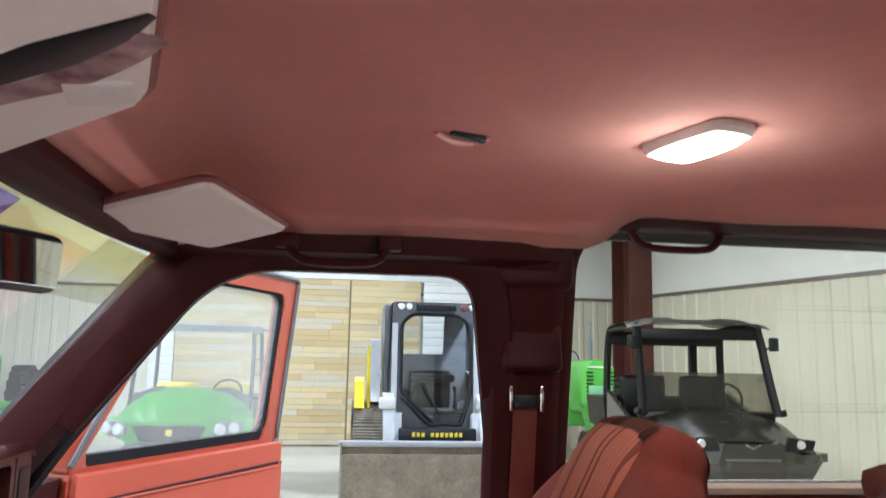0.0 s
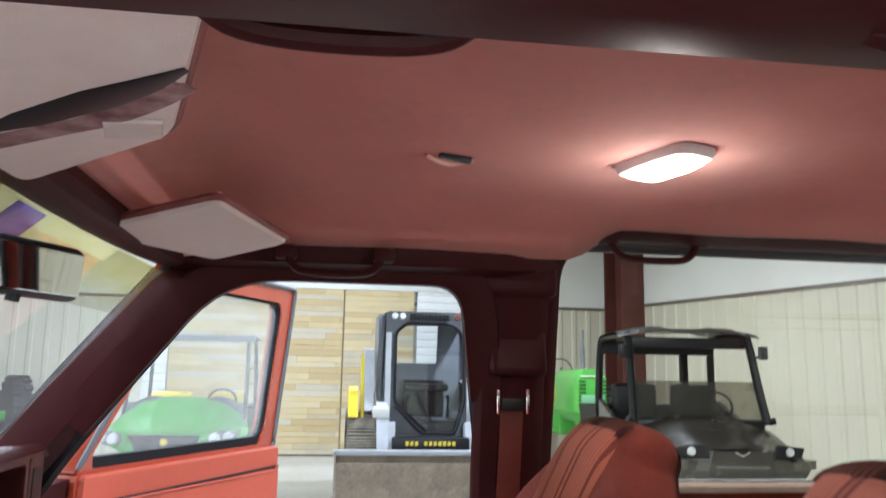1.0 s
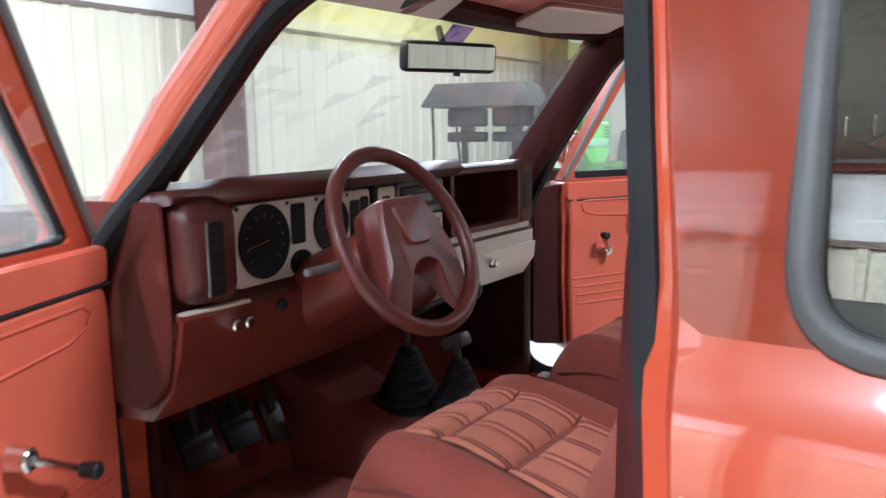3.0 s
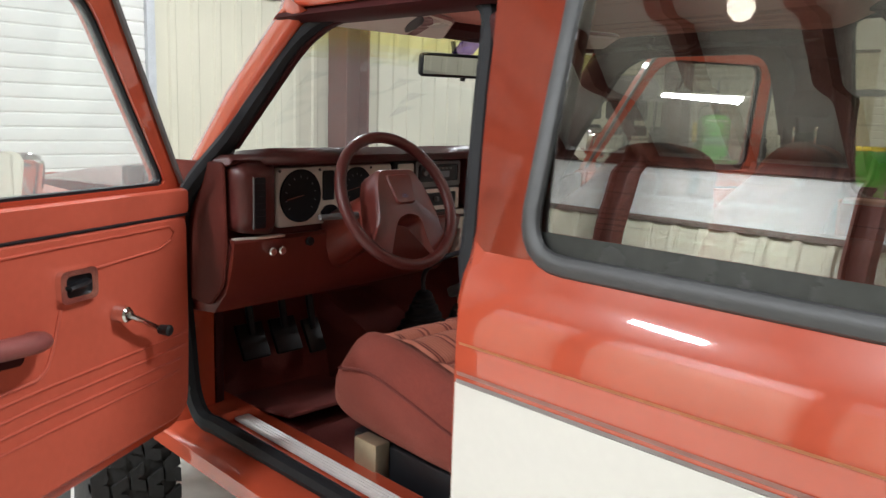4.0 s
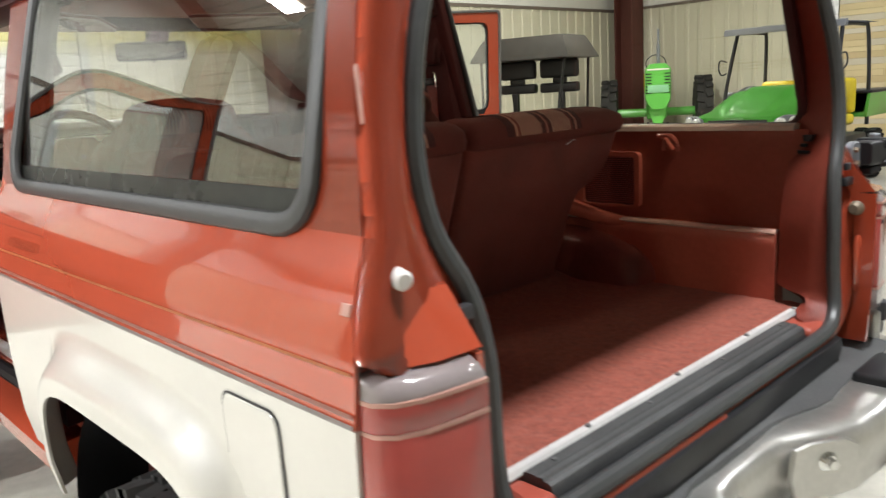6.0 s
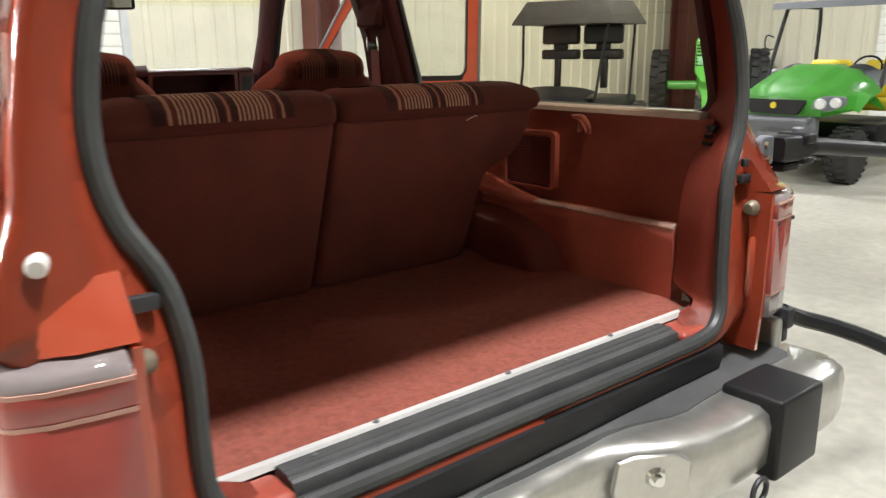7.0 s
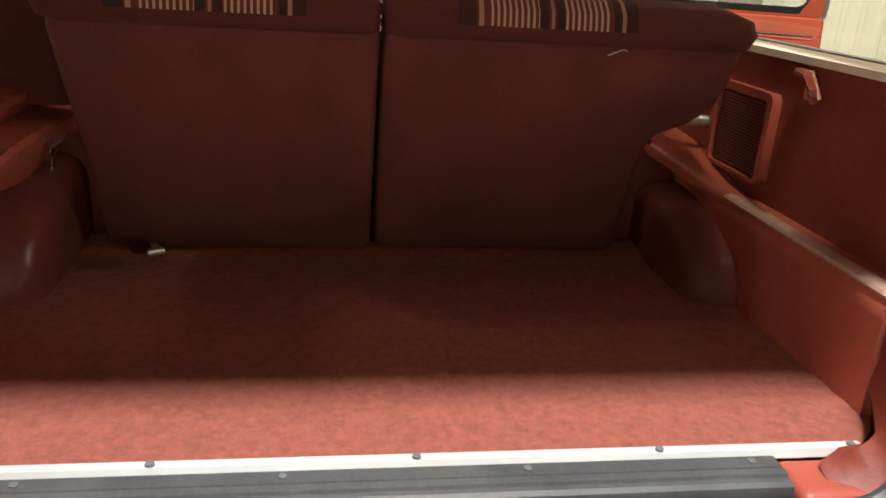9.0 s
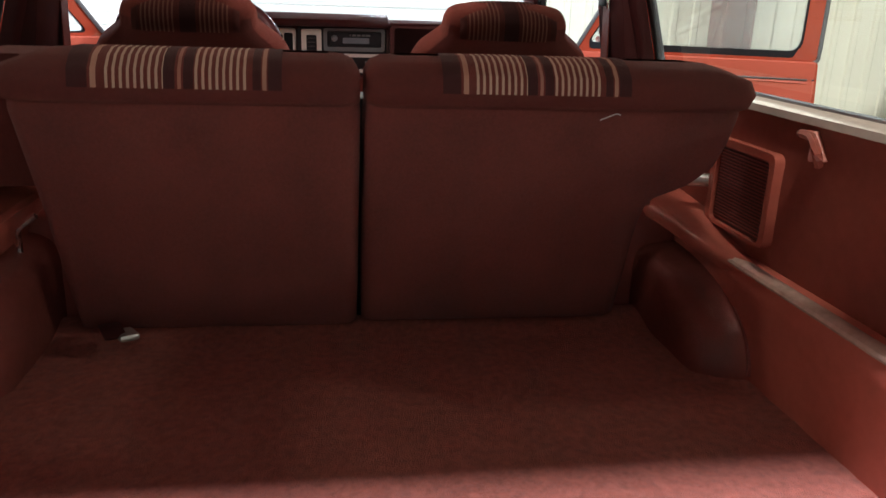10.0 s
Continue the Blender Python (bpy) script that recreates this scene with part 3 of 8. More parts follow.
    bm = B()
    box(bm, (-2.20, min(s * 0.645, s * 0.688), 0.699), (-1.36, max(s * 0.645, s * 0.688), 0.708), 0.003)
    for k in range(4):
        box(bm, (-2.18, s * (0.652 + 0.009 * k) - 0.002, 0.707), (-1.38, s * (0.652 + 0.009 * k) + 0.002, 0.7105), 0.0015, 1)
    part("scuff_plate", bm, ALUM, car, "ribbed aluminium scuff plate")
    seal = round_poly([(-2.315, 0.69), (b_edge(0.69) - 0.047 - fwd, 0.69), (b_edge(1.0) - 0.047 - fwd, 1.0), (b_edge(1.15) - 0.047 - fwd, 1.15), (b_edge(1.34) - 0.047 - fwd, 1.34), (b_edge(1.55) - 0.047 - fwd, 1.55), (b_edge(1.705) - 0.047 - fwd, 1.705 + rail), (-1.93 + 0.5 * rail, 1.705 + rail), (-2.222, 1.375), (-2.318, 1.24)], [0.10, 0.05, 0.06, 0.06, 0.06, 0.06, 0.08, 0.12, 0.10, 0.10], 6)
    bm = B()
    tube(bm, [(x, s * (min(side_y(z), 0.79) - 0.045 + 0.028 * smooth((-2.15 - x) / 0.12) - 0.03 * smooth((1.0 - z) / 0.3)), z) for x, z in seal], [0.019 + 0.005 * smooth((-2.0 - x) / 0.2) for x, z in seal], 8, closed=True, up=(0, s, 0))
    part("door_seal", bm, RUBBER, car, "black rubber door seal")
    # jambs: hinge pillar in front, lock pillar behind
    bm = B()
    loft(bm, [[Vector((x, s * y, z)) for x, y in ((-2.46, 0.66), (-2.46, yo), (-2.36, yo - 0.02), (-2.345, yo - 0.055), (-2.345, 0.66))] for z, yo in ((0.66, 0.80), (0.80, 0.815), (1.10, 0.822), (1.24, 0.80), (1.36, 0.765))])
    part("hinge_pillar", bm, RED, car, "red door hinge pillar")
    bm = B()
    zs = [0.67, 0.80, 1.0, 1.12, 1.22, 1.34, 1.5, 1.63, 1.72]
    loft(bm, [[Vector((b_edge(z) + 0.03, s * (side_y(z) - 0.007), z)), Vector((b_edge(z) + 0.001, s * (side_y(z) - 0.004), z)), Vector((b_edge(z) - 0.008, s * (side_y(z) - 0.012), z)), Vector((b_edge(z) - 0.016, s * (side_y(z) - 0.030), z)), Vector((b_edge(z) - 0.045 - fwd, s * (side_y(z) - 0.044), z)), Vector((b_edge(z) - 0.048 - fwd, s * (side_y(z) - 0.062), z)), Vector((b_edge(z) + 0.03, s * (side_y(z) - 0.062), z))] for z in zs])
    part("lock_pillar", bm, RED, car, "red door lock pillar")
    # windscreen pillar outside and inside
    foot, head = Vector((-2.325, s * 0.735, 1.345)), Vector((-1.985, s * 0.655, 1.728 + 0.6 * up))
    bm = B()
    loft(bm, [[p + Vector((dx, s * dy, dz)) for dx, dy, dz in ((-0.050, -0.030, -0.014), (-0.042, -0.012, 0.000), (-0.026, 0.003, 0.004), (0.0, 0.012, 0.0), (0.036, 0.014, -0.018), (0.052, 0.006, -0.028), (0.052, -0.012, -0.032), (0.0, -0.045, -0.02))] for p in (foot - Vector((0.1, 0, 0.10)), foot, foot.lerp(head, 0.5) + Vector((0.0, s * 0.012, 0.012)), head + Vector((0, s * 0.010, 0.004)), head + Vector((0.05, s * 0.034, 0.028)))])
    part("windscreen_pillar", bm, RED, car, "red sloping windscreen pillar", sharp=1.5)
    bm = B()
    loft(bm, [[p + Vector((dx, s * dy, dz)) for dx, dy, dz in ((-0.058, -0.032, -0.012), (-0.052, -0.047, -0.022), (-0.012, -0.058, -0.034), (0.030, -0.05, -0.040), (0.062, -0.02, -0.038), (0.056, -0.004, -0.032), (0.0, -0.047, -0.022))] for p in (foot - Vector((0.12, 0, 0.11)), foot, foot.lerp(head, 0.5) + Vector((0.0, s * 0.012, 0.010)), head - Vector((0.01, 0, 0.01)), head + Vector((0.09, s * 0.004, 0.020)))])
    part("pillar_trim", bm, TRIM, car, "dark maroon trim on the windscreen pillar")
    bm = B()
    tube(bm, [p + Vector((-0.052, -s * 0.030, -0.016)) for p in (foot - Vector((0.1, 0, 0.10)), foot, foot.lerp(head, 0.5) + Vector((0.0, s * 0.012, 0.012)), head, head + Vector((0.05, 0, 0.02)))], 0.011, 8)
    part("windscreen_seal", bm, RUBBER, car, "black rubber seal along the windscreen")
    # roof rail over the door
    bm = B()
    loft(bm, [[Vector((x, s * (0.655 + (y - 0.655) * k), 1.735 + (z - 1.735) * k - d)) for y, z in ((0.684, 1.710 + rail), (0.690, 1.722 + rail), (0.676, 1.738 + rail), (0.645, 1.79), (0.60, 1.828), (0.56, 1.81), (0.60, 1.745 + rail), (0.66, 1.712 + rail))] for x, k, d in ((-2.06, 0.35, 0.050), (-2.02, 0.62, 0.022), (-1.97, 0.86, 0.006), (-1.90, 1.0, 0.0), (-1.6, 1.0, 0.0), (-1.25, 1.0, 0.0))])
    part("roof_rail", bm, RED, car, "red roof rail above the door", sharp=1.2)
    # Real trim below; its raised inner face stands in for shade on the headliner edge.
    bm = B()
    loft(bm, [[Vector((x, s * (y + (0.055 * f if y < 0.63 else 0)), z + (0.05 * f if z < 1.74 and y < 0.63 else 0.01 * f))) for y, z in ((0.690 - up, 1.715 + up), (0.665, 1.703 + up), (0.60, 1.704 + up), (0.555, 1.716 + up), (0.545, 1.735 + up), (0.534, 1.806), (0.60, 1.805))] for x, f in ((-2.0, 0), (-1.7, 0), (qf - 0.13, 0), (qf - 0.09, 0.12), (qf - 0.055, 0.40), (qf - 0.028, 0.75), (qf - 0.008, 1.0))])
    part("header_trim", bm, TRIM, car, "dark maroon trim above the door, its upper band standing in for headliner shade")
    # trim that follows the upper half of the door opening inside
    bm = B()
    line = [q for q in seal if q[1] > 1.42]
    rings = []
    for k, (x, z) in enumerate(line):
        (xa, za), (xb, zb) = line[max(k - 1, 0)], line[min(k + 1, len(line) - 1)]
        out = Vector((zb - za, 0, -(xb - xa))).normalized()
        if out.x * (x + 1.7) + out.z * (z - 1.45) < 0:
            out = -out
        y = min(side_y(z), 0.79) - 0.045
        rings.append([Vector((x, s * (y - d), z)) + out * n for n, d in ((0.0, 0.006), (-0.020, 0.014), (-0.019, 0.026), (0.008, 0.040), (0.044, 0.048), (0.058, 0.028), (0.03, 0.0))])
    loft(bm, rings)
    part("opening_trim", bm, TRIM, car, "dark maroon trim round the door opening", sharp=1.0)
    bm = B()
    box(bm, (-1.372 - fwd, min(s * 0.598, s * 0.652), 1.70), (qf - 0.006, max(s * 0.598, s * 0.652), 1.815), 0.02, 3)
    part("pillar_top_trim", bm, TRIM, car, "dark maroon corner above the lock pillar")
    # trim over the side window and round its front edge
    bm = B()
    loft(bm, [[Vector((x, s * y, z)) for y, z in ((0.60, 1.842), (0.560, 1.836), (0.562, 1.829), (0.585, 1.821), (0.597, 1.821), (0.605, 1.834))] for x in (qf - 0.02, -0.6, -0.02)])
    part("window_top_trim", bm, TRIM, car, "dark maroon trim over the side window")
    # lock pillar trim with the belt guide
    bm = B()
    loft(bm, [[Vector((x, s * y, z)) for x, y in ((b_edge(z) - 0.051 - fwd, side_y(z) - 0.060), (-1.362 - fwd, min(yt + 0.012, side_y(z) - 0.066)), (-1.360 - fwd, yt - 0.006), (-1.348 - fwd, yt - 0.018), (qf - 0.047, yt - 0.018), (qf - 0.020, yt), (qf - 0.010, yt + 0.04))] for z, yt in ((0.70, 0.715), (1.2, 0.708), (1.35, 0.695), (1.55, 0.665), (1.72, 0.622), (1.80, 0.59))])
    part("belt_pillar_trim", bm, TRIM, car, "dark maroon lock pillar trim")
    bm = B()
    box(bm, (-0.06, -0.018, -0.075), (0.06, 0.018, 0.075), 0.014, 3, pose(-1.305 - (0.006 if s > 0 else 0), s * 0.648, 1.615, -s * 14))
    part("belt_guide", bm, TRIM, car, "boxy maroon belt guide cover")
    bm = B()
    loft(bm, [[Vector((x - 0.024 - (0.006 if s > 0 else 0), s * (y - 0.0015), z)), Vector((x + 0.024 - (0.006 if s > 0 else 0), s * (y - 0.0015), z)), Vector((x + 0.024 - (0.006 if s > 0 else 0), s * (y + 0.0015), z)), Vector((x - 0.024 - (0.006 if s > 0 else 0), s * (y + 0.0015), z))] for x, y, z in ((-1.308, 0.652, 1.545), (-1.312, 0.660, 1.47), (-1.322, 0.672, 1.20), (-1.33, 0.675, 0.80))])
    part("seat_belt", bm, LOWDASH, car, "red woven seat belt strap")
    for x in ((-1.343, -1.281) if s < 0 else (-1.349, -1.287)):
        bm = B()
        box(bm, (x - 0.004, s * 0.651 - 0.004, 1.465), (x + 0.004, s * 0.651 + 0.004, 1.515), 0.002)
        part("belt_tongue", bm, CHROME, car, "chrome belt tongue")
    bm = B()
    box(bm, (-1.337 - (0.006 if s > 0 else 0), s * 0.650 - 0.006, 1.472), (-1.287 - (0.006 if s > 0 else 0), s * 0.650 + 0.006, 1.497), 0.003)
    part("belt_stop", bm, BLACK, car)

# roof skin, header and headliner
bm = B()
sheet(bm, lambda u, v: Vector((-2.01 + u * 2.05, -0.61 + v * 1.22, 1.886 - 0.034 * abs(2 * v - 1) ** 2.4 - 0.05 * smooth((0.12 - u) / 0.12))), 20, 20, 0.004)
part("roof", bm, RED, car, "red roof skin")
bm = B()
sheet(bm, lambda u, v: Vector((-2.0 + u * 2.02, (-1 + 2 * v) * (0.552 + 0.055 * smooth((u - 0.38) / 0.06)), 1.838 - (((0.062 - 0.054 * smooth((u - 0.38) / 0.06)) * abs(2 * v - 1) ** 5) ** 3 + (0.078 * smooth((0.09 - u) / 0.09)) ** 3) ** (1 / 3) - 0.012 * smooth((u - 0.9) / 0.1) + 0.004 * noise.noise(Vector((u * 7, v * 5, 1))))), 60, 40, 0.006)
part("headliner", bm, HEADLINER, car, "soft dusky red headliner cloth")
bm = B()
loft(bm, [[Vector((x, y, z + 0.020 * (y / 0.62) ** 2)) for x, z in ((-2.03, 1.724), (-2.0, 1.718), (-1.978, 1.726), (-1.972, 1.742), (-2.0, 1.80), (-2.02, 1.80))] for y in (-0.62, -0.45, -0.3, -0.15, 0.0, 0.15, 0.3, 0.45, 0.62)])
part("windscreen_header", bm, TRIM, car, "dark maroon header trim above the windscreen")
bm = B()
loft(bm, [[Vector((x, y, z)) for x, z in ((0.015, 1.70), (0.06, 1.70), (0.06, 1.83), (-0.01, 1.83), (-0.01, 1.79))] for y in (-0.60, 0.60)])
part("rear_header", bm, TRIMRED, car, "red header above the tail opening")
bm = B()
box(bm, (-0.024, -0.005, -0.002), (0.024, 0.005, 0.010), 0.002, 2, pose(-1.535, 0.07, 1.831, 0, 4, 20))
part("headliner_tear", bm, BLACK, car, "small dark tear in the headliner")
bm = B()
tube(bm, spline([(-1.575, 0.068, 1.836), (-1.56, 0.078, 1.830), (-1.535, 0.088, 1.830), (-1.505, 0.080, 1.836)]), 0.0045, 8)
part("torn_flap", bm, HEADLINER, car, "torn edge of the headliner cloth")

# windscreen with its shade band
def screen(u, v):
    bow = (0.098 - 0.072 * v) * (2 * u - 1) ** 2
    return Vector((-2.475 + 0.43 * v + bow, (-1 + 2 * u) * (0.70 - 0.06 * v), 1.345 + 0.385 * v))


bm = B()
sheet(bm, screen, 16, 10, 0.004)
o = part("windscreen", bm, GLASS, car, "clear raked windscreen")
o.visible_shadow = False
for v0, v1, weight in ((0.78, 0.82, 0.18), (0.82, 0.86, 0.38), (0.86, 0.90, 0.60), (0.90, 1.0, 0.85)):
    bm = B()
    sheet(bm, lambda u, v: screen(u, v0 + (v1 - v0) * v) + Vector((0.006, 0, 0.0)), 16, 2, 0.001)
    o = part("shade_band", bm, glass("yellow_shade_band", (0.98, 1 - 0.10 * weight, 1 - 0.62 * weight)), car, "yellow tinted band along the top of the windscreen")
    o.visible_shadow = False
bm = B()
sheet(bm, lambda u, v: screen(0.468 + 0.068 * u, 0.885 + 0.10 * v) + Vector((0.010, 0, 0.0)), 3, 3, 0.001)
o = part("mirror_patch", bm, glass("violet_patch", (0.35, 0.25, 0.85)), car, "violet mirror mounting patch")
o.visible_shadow = False

# bonnet, wings and front
for s in (-1, 1):
    xs = columns(-3.72, -2.385, FRONT_AXLE)
    part("wing_lower", side_sheet(B(), s, xs, 0.665, 1.098, 12, FRONT_AXLE), WHITE, car, "cream lower front wing")
    part("wing_upper", side_sheet(B(), s, list(np.linspace(-3.72, -2.385, 20)), 1.099, 1.245, 8), RED, car, "red upper front wing")
bm = B()
sheet(bm, lambda u, v: Vector((-3.74 + u * 1.19, (-1 + 2 * v) * 0.80, 1.245 + 0.055 * (1 - abs(2 * v - 1) ** 3) + 0.045 * u - 0.05 * (1 - u) ** 4)), 16, 16, 0.006)
part("bonnet", bm, RED, car, "red bonnet")
bm = B()
box(bm, (-2.60, -0.74, 1.27), (-2.44, 0.74, 1.335), 0.012)
part("cowl", bm, BLACK, car, "black cowl below the windscreen")
for y0 in (-0.45, 0.12):
    bm = B()
    tube(bm, [(-2.54, y0, 1.345), (-2.50, y0 + 0.1, 1.37), (-2.475, y0 + 0.42, 1.385)], 0.007, 6)
    part("wiper", bm, BLACK, car, "black wiper arm")
bm = B()
box(bm, (-3.76, -0.79, 0.68), (-3.70, 0.79, 1.24), 0.02)
part("front_panel", bm, RED, car, "plain red front panel")
bm = B()
box(bm, (-3.86, -0.84, 0.62), (-3.77, 0.84, 0.76), 0.02)
part("front_bumper", bm, CHROME, car, "chrome front bumper")

# floor pan, firewall, tunnel
bm = B()
box(bm, (-2.66, -0.70, 0.565), (-1.16, 0.70, 0.60), 0.01)
box(bm, (-1.17, -0.44, 0.565), (0.05, 0.44, 0.60), 0.01)
box(bm, (-2.70, -0.76, 0.56), (-2.655, 0.76, 1.34), 0.01)
part("floor_pan", bm, BLACK, car, "dark floor pan and firewall")
bm = B()
box(bm, (-2.50, -0.655, 0.60), (-0.80, 0.655, 0.640), 0.012)
loft(bm, [[Vector((-2.655, -0.655, z)), Vector((-2.655, 0.655, z)), Vector((-2.655 + d, 0.655, z)), Vector((-2.655 + d, -0.655, z))] for z, d in ((0.60, 0.26), (0.66, 0.20), (0.90, 0.04), (1.1, 0.02))])
loft(bm, [[Vector((x, y, z)) for y, z in ((-0.20, 0.63), (-0.16, h - 0.04), (-0.11, h), (0.11, h), (0.16, h - 0.04), (0.20, 0.63))] for x, h in ((-2.65, 0.90), (-2.35, 0.80), (-2.0, 0.76), (-1.0, 0.72))])
part("floor_carpet", bm, FLOORMAT, car, "dark red moulded floor carpet")
bm = B()
box(bm, (-0.26, -0.17, -0.006), (0.26, 0.17, 0.006), 0.005, 2, pose(-2.38, -0.40, 0.664, 0, -8, 0))
part("floor_mat", bm, FLOORMAT, car, "dark red floor mat")
for s in (-1, 1):
    bm = B()
    box(bm, (-2.62, min(s * 0.63, s * 0.68), 0.62), (-2.345 if s < 0 else -2.238, max(s * 0.63, s * 0.68), 1.25), 0.015)
    part("kick_panel", bm, TRIM, car, "maroon kick panel")

# wheels
def wheel(x, s):
    m = pose(x, s * (0.70 if x > -2 else 0.805), 0.39, -90 * s)
    bm = B()
    lathe(bm, [(0.20, -0.115), (0.235, -0.128), (0.31, -0.135), (0.362, -0.125), (0.376, -0.10), (0.379, 0), (0.376, 0.10), (0.362, 0.125), (0.31, 0.135), (0.235, 0.128), (0.20, 0.115)], 48, m)
    ty = part("tyre", bm, TYRE, car, "black all-terrain tyre with raised white lettering")
    bm = B()
    for k in range(44):
        a = 2 * math.pi * k / 44
        for row, (h0, h1, sh) in enumerate(((-0.132, -0.082, 0.0), (-0.074, -0.028, 0.5), (-0.020, 0.022, 0.1), (0.030, 0.076, 0.6), (0.084, 0.132, 0.2))):
            b = a + sh * 2 * math.pi / 44
            w = 0.056 if row in (0, 4) else 0.044
            lo, hi = b, b + w / 0.385 * 0.78
            sk = 0.05 * (1 if k % 2 else -1) * (1 if row % 2 else -1)
            r0, r1 = (0.366, 0.385) if row in (0, 4) else (0.372, 0.390)
            loft(bm, [[m @ Vector((r * math.cos(t + q), r * math.sin(t + q), h)) for t, h, q in ((lo, h0, 0), (hi, h0, 0), (hi, h1, sk), (lo, h1, sk))] for r in (r0, r1)])
    part("tread", bm, TYRE, ty)
    bm = B()
    lathe(bm, [(0.20, -0.11), (0.205, 0.118), (0.195, 0.124), (0.182, 0.10), (0.17, 0.05), (0.13, 0.045), (0.09, 0.075), (0.055, 0.085), (0.0, 0.085)], 40, m)
    for k in range(8):
        a = 2 * math.pi * k / 8
        box(bm, (0.10, -0.014, 0.055), (0.165, 0.014, 0.075), 0.006, 1, m @ pose(0, 0, 0, 0, 0, math.degrees(a)))
    part("rim", bm, WHEELWHITE, ty, "white steel spoke rim")
    for k in range(2):
        for j in range(7):
            a = 0.10 * j + k * math.pi + 0.6
            bm = B()
            box(bm, (0.285, -0.010, 0.133), (0.325, 0.010, 0.1385), 0.002, 1, m @ pose(0, 0, 0, 0, 0, math.degrees(a)))
            part("sidewall_bar", bm, LETTER, ty, "raised white bar on the sidewall")


for x in (FRONT_AXLE, REAR_AXLE):
    for s in (-1, 1):
        wheel(x, s)
bm = B()
cyl(bm, (REAR_AXLE, -0.6, 0.39), (REAR_AXLE, 0.6, 0.39), 0.045)
cyl(bm, (REAR_AXLE - 0.13, 0, 0.39), (REAR_AXLE + 0.13, 0, 0.39), 0.13)
for s in (-1, 1):
    tube(bm, [(REAR_AXLE - 0.5, s * 0.46, 0.52), (REAR_AXLE, s * 0.46, 0.46), (REAR_AXLE + 0.5, s * 0.46, 0.54)], 0.03, 8)
    cyl(bm, (REAR_AXLE - 0.12, s * 0.5, 0.40), (REAR_AXLE - 0.2, s * 0.42, 0.85), 0.03)
part("rear_axle", bm, STEEL, car, "dirty black rear axle and springs")

# ---- the car: doors ----


def door(s):
    """An open front door; u runs from the hinge to the lock, w outward, z up."""
    swing = radians(64.7 if s > 0 else 64)
    top_z = 1.797 if s > 0 else 1.790
    c, n = math.cos(swing), math.sin(swing)
    hx, hy, lift = (-2.245, 0.80, 0.012) if s > 0 else (-2.215, -0.775, 0.0)

    def P(u, w, z):
        w -= (0.12 if s > 0 else 0.19) * max(z - 1.30, 0)
        u = 0.045 + 0.814 * u if s > 0 else min(u, 0.46 + 0.65 * (u - 0.46))
        return Vector((hx + u * c - w * n, hy + s * (u * n + w * c), z + lift - (0.018 if s > 0 and 1.25 < z < 1.335 else 0.035 if s > 0 and z < 0.8 else 0)))

    def outline(pts, w):
        return [P(u, w, z) for u, z in pts]
    d = thing("front_door", "", "")
    d.parent = car
    d["label"] = "red front door standing wide open"
    # outer skin and inner steel: red above the line, cream below outside
    low = round_poly([(0.05, 0.74), (1.09, 0.70), (1.095, 1.05), (1.075, 1.322), (0.03, 1.322), (0.03, 0.95)], [0.06, 0.07, 0.1, 0.02, 0.02, 0.1], 4)
    bm = B()
    loft(bm, [outline(low, 0.012), outline(low, 0.05), outline([(0.55 + (u - 0.55) * 0.99, z) for u, z in low], 0.095)])
    part("door_shell", bm, RED, d, "red-painted door shell")
    bm = B()
    skirt = round_poly([(0.06, 0.755), (1.07, 0.715), (1.075, 1.098), (0.045, 1.098)], 0.03, 3)
    loft(bm, [outline(skirt, 0.094), outline(skirt, 0.099)])
    part("door_skirt", bm, WHITE, d, "cream lower outer skin")
    if s > 0:
        bm = B()
        edge = round_poly([(-0.10, 0.79), (0.055, 0.77), (0.055, 1.315), (-0.10, 1.30)], 0.02, 3)
        loft(bm, [outline(edge, 0.030), outline(edge, 0.070)])
        part("hinge_edge", bm, TRIM, d, "dark inner edge beside the hinges")
    # the window frame
    fo = round_poly([(0.03, 1.318), (1.075, 1.318), (1.066 if s > 0 else 1.045, top_z), (0.375, top_z)], [0.02, 0.02, 0.022, 0.10], 5)
    fi = round_poly([(0.085, 1.330), (1.005, 1.330), (0.998 if s > 0 else 0.985, top_z - 0.05), (0.405, top_z - 0.05)], [0.03, 0.05, 0.05, 0.09], 5)
    bm = B()
    ring(bm, outline(fo, 0.022), outline(fi, 0.022), P(0, 0.045, 0) - P(0, 0, 0))
    part("window_frame", bm, RED, d, "red door window frame")
    fr = [(0.55 + (u - 0.55) * 0.985, 1.545 + (z - 1.545) * 0.975) for u, z in fi]
    bm = B()
    ring(bm, outline(fi, 0.030), outline(fr, 0.030), P(0, 0.024, 0) - P(0, 0, 0))
    part("window_channel", bm, RUBBER, d, "black rubber window channel")
    bm = B()
    tube(bm, outline([(u * 1.0, z) for u, z in fo[len(fo) // 2 - 6:] + fo[:1]], 0.018), 0.007, 6, up=(0, 0, 1))
    part("frame_seal", bm, GREYPL, d, "grey seal along the frame")
    bm = B()
    plate(bm, outline(fr, 0.040), P(0, 0.004, 0) - P(0, 0, 0))
    o = part("door_window", bm, GLASS, d, "clear wound-up door window")
    o.visible_shadow = False
    # inner panel with its pressed lines
    top = round_poly([(0.04, 1.262), (1.068, 1.262), (1.066, 1.320), (0.04, 1.320)], 0.012, 3)
    bm = B()
    loft(bm, [outline(top, 0.016), outline(top, 0.0), outline([(u, z - 0.004 if z > 1.29 else z) for u, z in top], -0.006)])
    part("sill_panel", bm, DOORVINYL, d, "red painted strip below the window")
